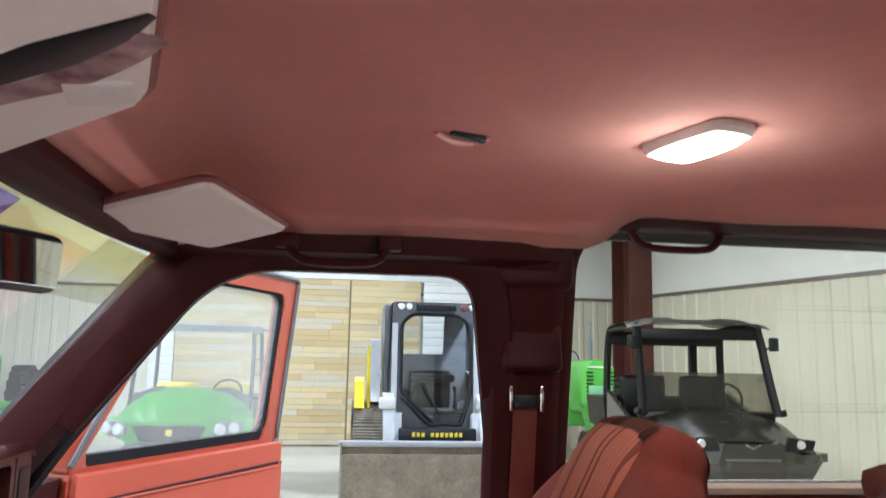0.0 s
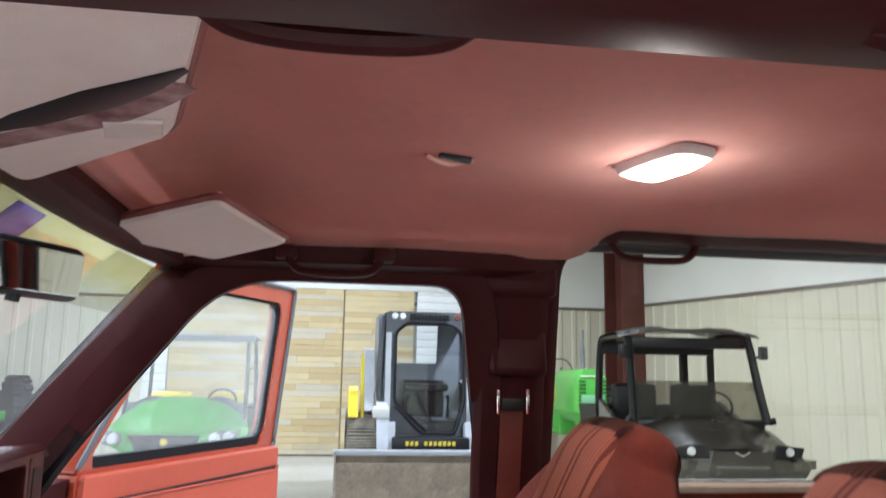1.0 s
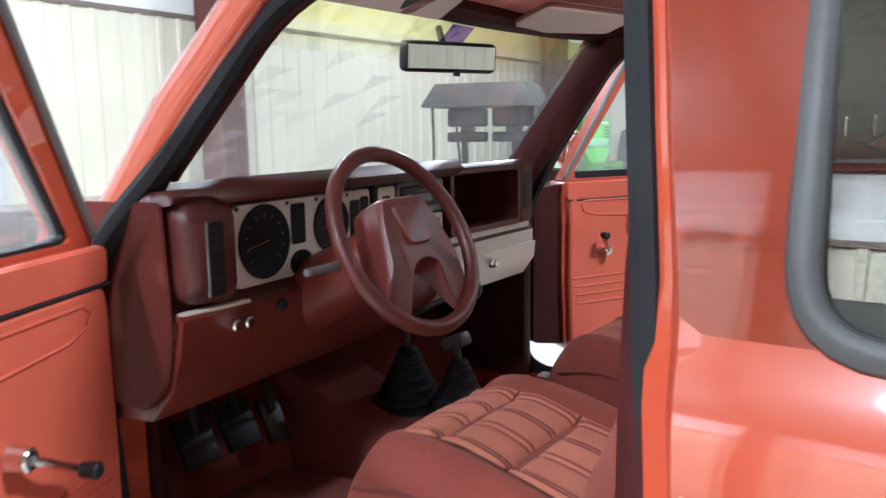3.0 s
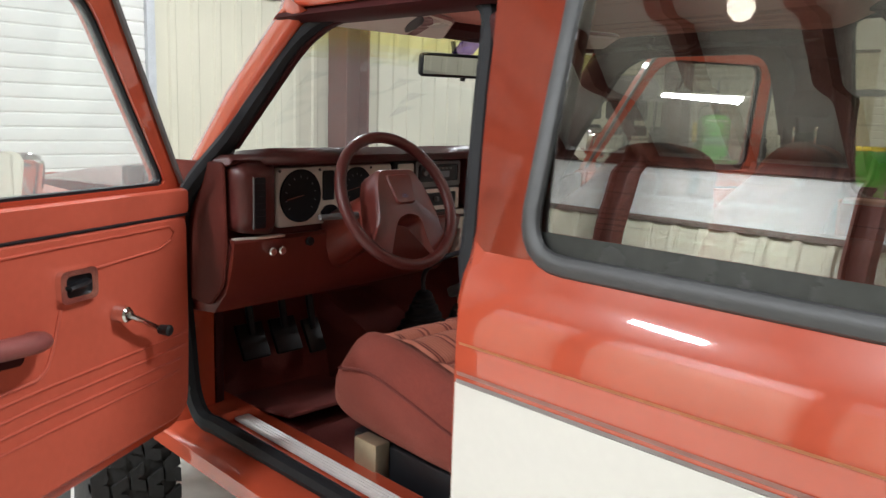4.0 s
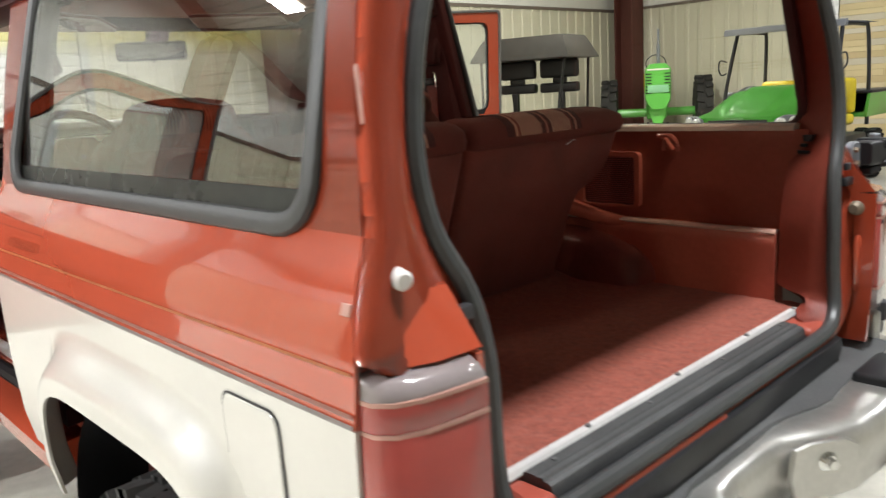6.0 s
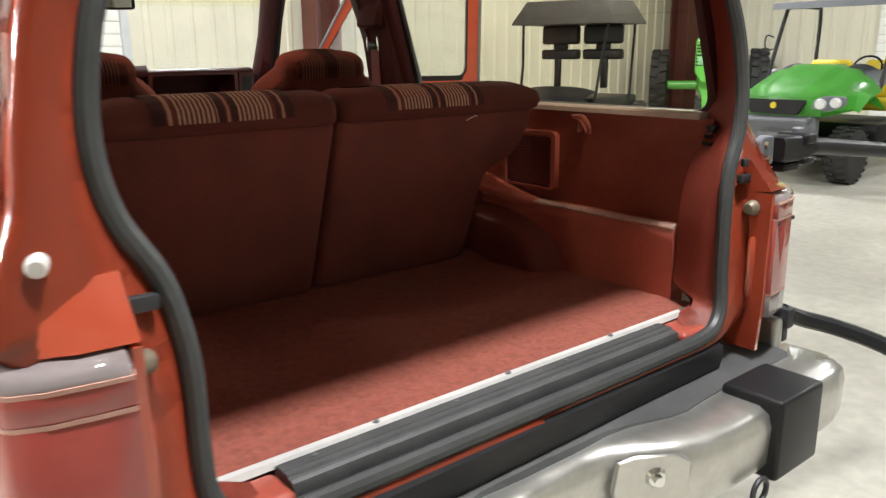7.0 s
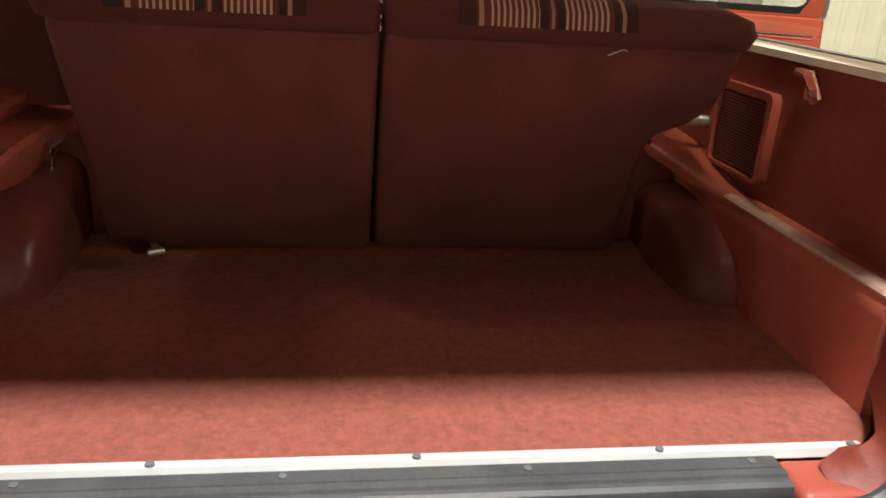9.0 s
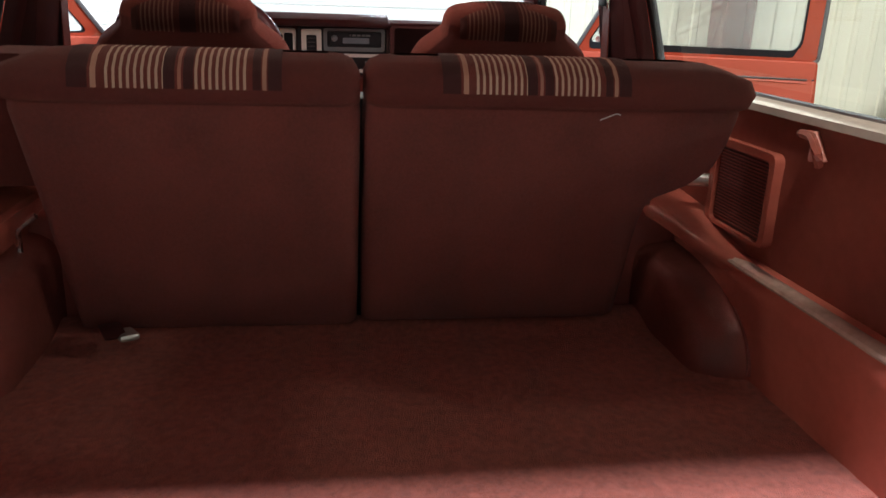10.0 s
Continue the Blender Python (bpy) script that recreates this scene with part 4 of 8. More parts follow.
    inner = round_poly([(0.06, 0.765), (1.068, 0.735), (1.07, 1.256), (0.05, 1.256), (0.05, 0.95)], [0.05, 0.05, 0.03, 0.03, 0.08], 4)
    bm = B()
    loft(bm, [outline(inner, 0.014), outline(inner, -0.006), outline([(0.55 + (u - 0.55) * 0.985, 1.03 + (z - 1.03) * 0.975) for u, z in inner], -0.012)])
    panel = part("door_panel", bm, DOORVINYL, d, "coral red padded vinyl door panel")
    for k, z in enumerate((0.985, 0.955, 0.925, 0.895)):
        bm = B()
        tube(bm, [P(0.065 + 0.01 * k, -0.0125, z - 0.012), P(0.5, -0.0125, z - 0.016), P(1.05, -0.0115, z - 0.03)], 0.0034, 6)
        part("moulded_rib", bm, DOORVINYL, d)
    bm = B()
    tube(bm, [P(*q) for q in ((0.445, -0.0125, 1.115), (0.475, -0.0125, 1.04), (0.50, -0.0125, 1.005), (0.54, -0.0125, 0.99), (1.04, -0.012, 0.98))], 0.004, 6)
    part("moulded_line", bm, DOORVINYL, d)
    # handle, crank, armrest, speaker
    bm = B()
    hin, hout = rrect(0.374, 0.440, 1.135, 1.178, 0.010, 3), rrect(0.358, 0.454, 1.124, 1.189, 0.014, 3)
    ring(bm, outline(hout, -0.010), outline(hin, -0.010), P(0, -0.016, 0) - P(0, 0, 0))
    h = part("door_handle", bm, CHROME, d, "chrome inside door handle")
    bm = B()
    plate(bm, outline(hin, -0.012), P(0, -0.006, 0) - P(0, 0, 0))
    part("handle_cup", bm, BLACK, d)
    bm = B()
    tube(bm, [P(0.38, -0.020, 1.162), P(0.405, -0.026, 1.158), P(0.435, -0.024, 1.154)], [0.010, 0.016, 0.012], 8, flat=0.5)
    part("release_lever", bm, BLACK, d)
    cu, cz = (0.228, 1.062) if s > 0 else (0.295, 1.072)
    tip = (0.185, 1.120) if s > 0 else (0.204, 1.018)
    bm = B()
    cyl(bm, P(cu, -0.010, cz), P(cu, -0.045, cz), 0.020, 0.017, 16, 0.004)
    tube(bm, [P(cu, -0.040, cz), P((cu + tip[0]) / 2, -0.050, (cz + tip[1]) / 2), P(tip[0], -0.046, tip[1])], [0.013, 0.010, 0.011], 8, flat=0.6)
    part("window_crank", bm, CHROME, d, "chrome window crank")
    bm = B()
    cyl(bm, P(tip[0], -0.045, tip[1]), P(tip[0], -0.078, tip[1]), 0.011, 0.013, 12, 0.004)
    part("crank_knob", bm, BLACK, d)
    bm = B()
    tube(bm, spline([P(0.56, -0.010, 1.068), P(0.572, -0.045, 1.078), P(0.63, -0.064, 1.084), P(0.80, -0.064, 1.094), P(0.93, -0.056, 1.100), P(0.965, -0.012, 1.102)], 5), 0.027, 12, flat=0.7)
    part("armrest", bm, PULL, d, "mauve vinyl pull handle armrest", sharp=1.4)
    # Dark raised plate: the shade below the armrest is put into its colour.
    bm = B()
    plate(bm, outline(round_poly([(0.58, 1.030), (0.94, 1.048), (0.955, 1.085), (0.57, 1.068)], 0.02, 3), -0.0115), P(0, -0.004, 0) - P(0, 0, 0))
    part("armrest_recess", bm, TRIM, d, "dark plate standing in for the shade below the armrest")
    for k in range(9):
        bm = B()
        tube(bm, [P(0.845, -0.013, 0.872 - 0.011 * k), P(1.035, -0.013, 0.866 - 0.011 * k)], 0.0035, 5)
        part("speaker_slat", bm, TRIMRED, d, "dark red speaker slat")
    bm = B()
    tube(bm, [P(0.04, -0.0085, 1.259), P(0.5, -0.0085, 1.259), P(1.066, -0.0085, 1.259)], 0.0035, 6)
    part("panel_groove", bm, BLACK, d, "dark groove below the painted strip")
    bm = B()
    tube(bm, [P(*q) for q in ((0.44, -0.0125, 1.175), (0.16, -0.0125, 1.19), (0.115, -0.0125, 1.205), (0.105, -0.0125, 1.225), (0.12, -0.0125, 1.238), (0.44, -0.0125, 1.236), (1.04, -0.0125, 1.230))], 0.0035, 6)
    part("moulded_line", bm, DOORVINYL, d)
    # door mirror outside, its glass towards the tail when the door is shut
    mu, mw, mz = (0.12, 0.11, -0.065) if s < 0 else (0.0, 0.0, 0.0)

    def shell(u, k):
        return [P(u + mu, 0.185 + (w - 0.185) * k + mw, 1.405 + (z - 1.405) * k + mz) for w, z in rrect(0.10, 0.27, 1.340, 1.470, 0.03, 4)]
    bm = B()
    loft(bm, [shell(u, k) for u, k in ((0.115, 0.45), (0.122, 0.75), (0.145, 0.94), (0.175, 1.0), (0.200, 1.0), (0.200, 0.90), (0.194, 0.89))])
    mirror = part("mirror_shell", bm, CHROME, d, "chrome door mirror shell", sharp=1.0)
    bm = B()
    loft(bm, [shell(0.1945, 0.885), shell(0.1965, 0.885)])
    part("mirror_glass", bm, MIRROR, mirror)
    bm = B()
    tube(bm, [P(0.13 + 0.6 * mu, 0.08, 1.345 + 0.6 * mz), P(0.145 + mu, 0.11 + 0.6 * mw, 1.355 + mz), P(0.155 + mu, 0.14 + mw, 1.365 + mz)], 0.013, 8)
    part("mirror_arm", bm, CHROME, mirror)
    return d


for s in (-1, 1):
    door(s)

# ---- the car: dashboard ----
def dash_x(y):
    """The dash face lies a little deeper towards the passenger."""
    return float(np.interp(y, [-0.75, -0.58, 0.12, 0.65], [-2.14, -2.145, -2.225, -2.24]))


def on_dash(pts, d=0.0):
    return [Vector((dash_x(y) + d, y, z)) for y, z in pts]


dash = thing("dashboard", "", "")
dash.parent = car
dash["label"] = "dark maroon dashboard with a champagne instrument panel"
ys = [-0.745, -0.735, -0.66, -0.645, -0.30, 0.0, 0.155, 0.165, 0.183, 0.187, 0.40, 0.538, 0.542, 0.62, 0.635]


def dash_ring(y):
    hood = 1.0 if -0.65 < y < 0.16 else 0.35
    x = dash_x(y)
    end = 0.012 if y in (ys[0], ys[-1]) else 0
    deep = 0.14 if 0.186 < y < 0.539 else 0.012
    return [Vector(p) for p in ((-2.50, y, 1.345), (x - 0.10, y, 1.385 + 0.02 * hood - end), (x + 0.055 * hood, y, 1.395 + 0.025 * hood - end), (x + 0.068 * hood + 0.01, y, 1.388 + 0.012 * hood - end), (x + 0.058 * hood, y, 1.378), (x - deep, y, 1.372), (x - deep - 0.006, y, 1.222), (x + 0.02, y, 1.195), (x + 0.03, y, 1.18), (x + 0.0, y, 1.09), (x - 0.06, y, 1.05), (x - 0.20, y, 1.03), (-2.50, y, 1.05))]


bm = B()
loft(bm, [dash_ring(y) for y in ys])
part("dash_pad", bm, DASH, dash, "padded dark maroon dash top", sharp=1.3)
# Plate added over the dash end; the door's shade is put into its dull colour.
bm = B()
plate(bm, [(x, -0.747, z) for x, z in round_poly([(-2.46, 1.02), (-2.20, 1.02), (-2.135, 1.08), (-2.115, 1.18), (-2.125, 1.385), (-2.46, 1.375)], 0.02, 4)], (0, -0.006, 0), 0.004)
part("dash_end_panel", bm, mat("shaded_dash_red", (0.10, 0.020, 0.014), 0.65, var=0.15, bump=0.2, bscale=500, spec=0.12), dash, "dull dark red plate standing in for the door's shade on the dash end")
# left vent pod
bm = B()
plate(bm, on_dash(round_poly([(-0.735, 1.215), (-0.615, 1.20), (-0.615, 1.395), (-0.735, 1.385)], 0.035, 5), -0.02), (0.075, 0, 0), 0.028)
part("vent_pod", bm, DASH, dash, "maroon pod round the side vent", sharp=1.4)
bm = B()
plate(bm, on_dash(rrect(-0.690, -0.660, 1.225, 1.350, 0.006, 2), 0.054), (0.003, 0, 0))
v = part("side_vent", bm, BLACK, dash, "black slotted side vent")
for k in range(7):
    bm = B()
    box(bm, (dash_x(-0.68) + 0.056, -0.688, 1.238 + 0.016 * k), (dash_x(-0.68) + 0.058, -0.662, 1.2390 + 0.016 * k), 0.0005, 1)
    part("vent_slat", bm, BLACK, dash)
bm = B()
box(bm, (dash_x(-0.7) + 0.052, -0.6955, 1.224), (dash_x(-0.7) + 0.058, -0.6915, 1.351), 0.0015)
part("vent_trim", bm, GREYPL, dash, "thin grey strip beside the side vent")
# instrument panel
bm = B()
plate(bm, on_dash(rrect(-0.592, -0.165, 1.212, 1.366, 0.010, 3), -0.018), (0.022, 0, 0), 0.004)
bez = part("instrument_panel", bm, BEZEL, dash, "champagne instrument panel")
for y, z, r in ((-0.517, 1.292, 0.067), (-0.312, 1.303, 0.056)):
    bm = B()
    face = Matrix.Translation((dash_x(y) + 0.0045, y, z)) @ pose(0, 0, 0, 0, 0, 6.5)
    m = face @ pose(0, 0, 0, 0, 90, 0)
    lathe(bm, [(r + 0.003, 0), (r + 0.003, 0.003), (r, 0.0035), (r - 0.004, 0.002), (r - 0.012, 0.0012), (0, 0.001)], 36, m)
    g = part("gauge", bm, DIAL, dash, "round black gauge")
    for k in range(11):
        bm = B()
        box(bm, (0.0022, -0.0008, r - 0.020), (0.003, 0.0008, r - 0.014), 0, 1, face @ pose(0, 0, 0, -130 + 26 * k))
        part("gauge_mark", bm, GREYPL, dash)
    bm = B()
    box(bm, (0.004, -0.0013, -0.008), (0.005, 0.0013, r - 0.018), 0, 1, face @ pose(0, 0, 0, 100))
    part("gauge_needle", bm, NEEDLE, dash)
bm = B()
plate(bm, on_dash(round_poly([(-0.44, 1.215), (-0.385, 1.215), (-0.375, 1.24), (-0.395, 1.262), (-0.43, 1.262), (-0.45, 1.24)], 0.02, 4), 0.004), (0.002, 0, 0))
part("lamp_cluster", bm, DIAL, dash)
for y0, y1, z0, z1 in ((-0.440, -0.398, 1.275, 1.355), (-0.245, -0.210, 1.235, 1.345), (-0.205, -0.175, 1.225, 1.350)):
    bm = B()
    plate(bm, on_dash(rrect(y0, y1, z0, z1, 0.005, 2), 0.004), (0.002, 0, 0))
    part("black_slot", bm, DIAL, dash)
for y in (-0.585, -0.45, -0.36, -0.255):
    bm = B()
    cyl(bm, (dash_x(y) + 0.003, y, 1.358), (dash_x(y) + 0.006, y, 1.358), 0.004, seg=8)
    part("screw", bm, STEEL, dash)
# centre stack: vent, radio, heater controls
bm = B()
plate(bm, on_dash(rrect(-0.160, 0.158, 1.205, 1.372, 0.008, 3), -0.018), (0.026, 0, 0), 0.004)
cen = part("centre_panel", bm, BLACK, dash, "black centre panel")
bm = B()
hole = rrect(-0.055, 0.140, 1.305, 1.360, 0.006, 3)
ring(bm, on_dash(rrect(-0.068, 0.152, 1.290, 1.370, 0.010, 3), 0.006), on_dash(hole, 0.006), (0.008, 0, 0))
part("radio_frame", bm, GREYPL, dash, "grey frame round the radio")
bm = B()
plate(bm, on_dash(rrect(-0.051, 0.136, 1.308, 1.357, 0.004, 2), 0.004), (0.012, 0, 0), 0.003)
radio = part("radio", bm, BLACK, dash, "black single slot car radio")
bm = B()
plate(bm, on_dash(rrect(0.0, 0.095, 1.318, 1.338, 0.003, 2), 0.0162), (0.001, 0, 0))
part("radio_display", bm, MACHGREY, dash, "grey radio display")
bm = B()
cyl(bm, (dash_x(-0.03) + 0.014, -0.030, 1.335), (dash_x(-0.03) + 0.026, -0.030, 1.335), 0.012, 0.010, 16, 0.002)
part("radio_knob", bm, GREYPL, dash)
for k in range(6):
    bm = B()
    box(bm, (dash_x(0.05) + 0.012, 0.0 + 0.017 * k, 1.343), (dash_x(0.05) + 0.0195, 0.013 + 0.017 * k, 1.350), 0.001, 1)
    part("radio_button", bm, GREYPL, dash)
bm = B()
ring(bm, on_dash(rrect(-0.145, -0.075, 1.225, 1.365, 0.006, 2), 0.006), on_dash(rrect(-0.128, -0.092, 1.255, 1.345, 0.004, 2), 0.006), (0.006, 0, 0))
part("vent_frame", bm, BEZEL, dash, "champagne vent frame")
for k in range(6):
    bm = B()
    box(bm, (dash_x(-0.11) + 0.005, -0.127, 1.263 + 0.014 * k), (dash_x(-0.11) + 0.010, -0.093, 1.2645 + 0.014 * k), 0.0004, 1)
    part("vent_slat", bm, GREYPL, dash)
bm = B()
ring(bm, on_dash(rrect(-0.060, 0.150, 1.215, 1.282, 0.006, 2), 0.006), on_dash(rrect(-0.045, 0.135, 1.228, 1.270, 0.004, 2), 0.006), (0.006, 0, 0))
part("heater_frame", bm, BEZEL, dash, "champagne frame round the heater controls")
for k in range(3):
    bm = B()
    box(bm, (dash_x(0.03) + 0.008, -0.02 + 0.05 * k, 1.243), (dash_x(0.03) + 0.022, -0.008 + 0.05 * k, 1.257), 0.002, 1)
    part("heater_lever", bm, GREYPL, dash)
# passenger side: open bin, vent, champagne strips
bm = B()
binz = rrect(0.185, 0.540, 1.228, 1.376, 0.012, 3)
ring(bm, on_dash(rrect(0.170, 0.555, 1.212, 1.390, 0.016, 3), -0.018), on_dash(binz, -0.018), (0.045, 0, 0))
part("bin_frame", bm, DASH, dash, "maroon frame of an open dash bin")
bm = B()
plate(bm, on_dash(binz, -0.136), (0.003, 0, 0))
part("bin_back", bm, TRIM, dash, "dark red back of the open bin")
bm = B()
plate(bm, on_dash(rrect(0.560, 0.632, 1.212, 1.392, 0.012, 3), -0.018), (0.045, 0, 0), 0.006)
part("vent_pod", bm, DASH, dash)
bm = B()
plate(bm, on_dash(rrect(0.575, 0.618, 1.250, 1.365, 0.006, 2), 0.027), (0.002, 0, 0))
part("side_vent", bm, BLACK, dash, "black side vent")
for z0, z1, m, d in ((1.192, 1.210, BEZEL, 0.020), (1.150, 1.186, BEZEL, 0.034), (1.186, 1.192, BLACK, 0.028)):
    bm = B()
    plate(bm, on_dash([(0.11, z0), (0.625, z0), (0.625, z1), (0.11, z1)], 0.0), (d, 0, 0), 0.003)
    part("dash_strip", bm, m, dash, "champagne strip along the dash")
bm = B()
loft(bm, [[Vector((dash_x(y) + a, y, z)) for a, z in ((0.045, 1.150), (0.040, 1.10), (0.0, 1.045), (-0.15, 1.03), (-0.15, 1.15))] for y in (0.13, 0.15, 0.60, 0.62)])
g = part("glove_box", bm, BEZEL, dash, "tan glove box lid")
bm = B()
cyl(bm, (dash_x(0.37) + 0.040, 0.35, 1.118), (dash_x(0.37) + 0.062, 0.35, 1.118), 0.014, 0.011, 14, 0.003)
part("glove_box_lock", bm, CHROME, dash)
# lower dash and steering column cover
bm = B()
loft(bm, [[Vector((dash_x(y) + a, y, z)) for a, z in ((0.032, 1.198), (0.042, 1.19), (0.030, 1.13), (0.0, 1.06), (-0.06, 1.0), (-0.22, 0.98), (-0.22, 1.19))] for y in (-0.74, -0.70, -0.30, 0.10, 0.13)])
part("lower_dash", bm, LOWDASH, dash, "red lower dash panel")
bm = B()
box(bm, (dash_x(-0.5) + 0.03, -0.735, 1.194), (dash_x(-0.5) + 0.047, -0.59, 1.201), 0.002)
part("dash_strip", bm, BEZEL, dash)
for dy in (0.0, -0.028):
    bm = B()
    cyl(bm, (dash_x(-0.6) + 0.02, -0.607 + dy, 1.163), (dash_x(-0.6) + 0.055, -0.607 + dy, 1.163), 0.009, 0.011, 14, 0.003)
    part("light_switch_knob", bm, CHROME, dash, "chrome light switch knob")
bm = B()
cyl(bm, (dash_x(-0.5) + 0.02, -0.51, 1.175), (dash_x(-0.5) + 0.046, -0.51, 1.175), 0.012, 0.012, 12, 0.002)
part("switch_knob", bm, BLACK, dash)

# steering column and wheel
SW = Matrix.Translation((-1.915, -0.380, 1.297)) @ pose(0, 0, 0, 0, 62, 0)
bm = B()
tube(bm, [SW @ Vector((0, 0, h)) for h in (-0.34, -0.22, -0.08, -0.055)], [0.075, 0.07, 0.058, 0.05], 16, flat=1.0)
part("steering_column", bm, LOWDASH, car, "red steering column cover")
sw = thing("steering_wheel", "", "")
sw.parent = car
sw["label"] = "dark maroon steering wheel with a wide padded hub"
bm = B()
tube(bm, [SW @ Vector((0.174 * math.cos(a), 0.174 * math.sin(a), 0.0)) for a in np.linspace(0, 2 * math.pi, 56, endpoint=False)], 0.0148, 12, closed=True, up=SW.to_3x3() @ Vector((0, 0, 1)))
part("rim", bm, DASH, sw, "smooth dark maroon rim")
bm = B()
hub = round_poly([(-0.078, -0.060), (-0.078, 0.060), (-0.03, 0.082), (0.06, 0.104), (0.125, 0.130), (0.158, 0.078), (0.10, 0.056), (0.058, 0.040), (0.046, 0.0), (0.058, -0.040), (0.10, -0.056), (0.158, -0.078), (0.125, -0.130), (0.06, -0.104), (-0.03, -0.082)], 0.016, 4)
loft(bm, [[SW @ Vector((0.01 + (x - 0.01) * k, y * k, h * (1 - 0.75 * smooth((x - 0.03) / 0.12)) - 0.012 * smooth((x - 0.03) / 0.12))) for x, y in hub] for k, h in ((0.97, -0.050), (1.0, -0.030), (1.0, 0.006), (0.975, 0.018), (0.93, 0.024))])
HUB = mat("worn_maroon_hub", (0.115, 0.023, 0.017), 0.36, var=0.15, bump=0.2, bscale=500)
part("hub_pad", bm, HUB, sw, "maroon padded steering wheel hub")
bm = B()
plate(bm, [SW @ Vector((x, y, 0.0225)) for x, y in round_poly([(-0.060, -0.042), (-0.060, 0.042), (0.020, 0.030), (0.020, -0.030)], 0.012, 4)], (SW.to_3x3() @ Vector((0, 0, 1))) * 0.006, 0.004)
part("hub_panel", bm, HUB, sw, "raised maroon panel on the hub")
bm = B()
lathe(bm, [(0.0, 0.0285), (0.011, 0.0285), (0.0125, 0.026), (0.0, 0.025)], 24, SW @ Matrix.Diagonal((0.5, 1, 1, 1)))
part("hub_badge", bm, mat("blue_grey_badge", (0.16, 0.12, 0.2), 0.3), sw, "small oval badge")
bm = B()
tube(bm, [(-2.01, -0.43, 1.250), (-1.998, -0.48, 1.254), (-1.992, -0.505, 1.255)], [0.010, 0.009, 0.006], 10)
cyl(bm, (-1.993, -0.495, 1.255), (-1.983, -0.575, 1.257), 0.0085, 0.0075, 12, 0.002)
part("indicator_stalk", bm, GREYPL, car, "grey indicator stalk")
bm = B()
cyl(bm, (-1.985, -0.34, 1.24), (-1.965, -0.315, 1.235), 0.018, 0.016, 14, 0.003)
part("ignition_lock", bm, CHROME, car)
# pedals, shifters
for y, w, z in ((-0.50, 0.045, 0.80), (-0.385, 0.045, 0.80), (-0.28, 0.03, 0.78)):
    bm = B()
    box(bm, (-0.008, -w, -0.055), (0.008, w, 0.055), 0.004, 2, pose(-2.42, y, z + 0.03, 0, -30, 0))
    tube(bm, [(-2.42, y, z + 0.05), (-2.46, y, z + 0.2), (-2.47, y, z + 0.35)], 0.012, 8)
    part("pedal", bm, BLACK, car, "black rubber pedal")
for x, y, r, zz, lean, ku in ((-2.255, 0.045, 0.095, 0.775, -0.02, "main"), (-2.115, 0.075, 0.088, 0.755, 0.03, "transfer")):
    bm = B()
    profile = []
    for k in range(6):
        q = 1 - 0.13 * k
        profile += [(r * q, 0.026 * k), (r * q * 0.98, 0.026 * k + 0.010), (r * q * 0.80, 0.026 * k + 0.016), (r * q * 0.80, 0.026 * k + 0.024)]
    profile += [(0.016, 0.165), (0.0, 0.165)]
    lathe(bm, profile, 24, Matrix.Translation((x, y, zz)) @ Matrix.Diagonal((1, 1.15, 1, 1)))
    part("shifter_boot", bm, RUBBER, car, "black ribbed rubber shifter boot")
bm = B()
tube(bm, spline([(-2.255, 0.045, 0.92), (-2.25, 0.04, 1.0), (-2.17, 0.035, 1.06), (-2.06, 0.03, 1.105)]), 0.008, 8)
part("gear_lever", bm, STEEL, car, "black gear lever")
bm = B()
bmesh.ops.create_uvsphere(bm, u_segments=16, v_segments=10, radius=0.026, matrix=Matrix.Translation((-2.045, 0.03, 1.115)))
part("gear_knob", bm, BLACK, car, "round black gear knob")
bm = B()
tube(bm, [(-2.115, 0.075, 0.90), (-2.12, 0.07, 0.96)], 0.009, 8)
box(bm, (-0.035, -0.024, -0.018), (0.035, 0.024, 0.018), 0.010, 2, pose(-2.12, 0.07, 0.965, 0, -25, 0))
part("transfer_lever", bm, SCUFF, car, "grey transfer box lever")
# rear view mirror
bm = B()
box(bm, (-0.016, -0.122, -0.034), (0.016, 0.122, 0.034), 0.014, 3, pose(-2.065, -0.025, 1.655, 0, 6, -25))
mir = part("rear_view_mirror", bm, BLACK, car, "black framed rear view mirror")
bm = B()
box(bm, (0.0155, -0.113, -0.026), (0.0175, 0.113, 0.026), 0.001, 1, pose(-2.065, -0.025, 1.655, 0, 6, -25))
part("mirror_glass", bm, MIRROR, mir)
bm = B()
tube(bm, [(-2.065, -0.025, 1.66), (-2.09, -0.02, 1.70), (-2.10, -0.015, 1.725)], 0.008, 8)
cyl(bm, (-2.04, -0.03, 1.622), (-2.042, -0.03, 1.612), 0.008, seg=8)
part("mirror_stem", bm, BLACK, mir)

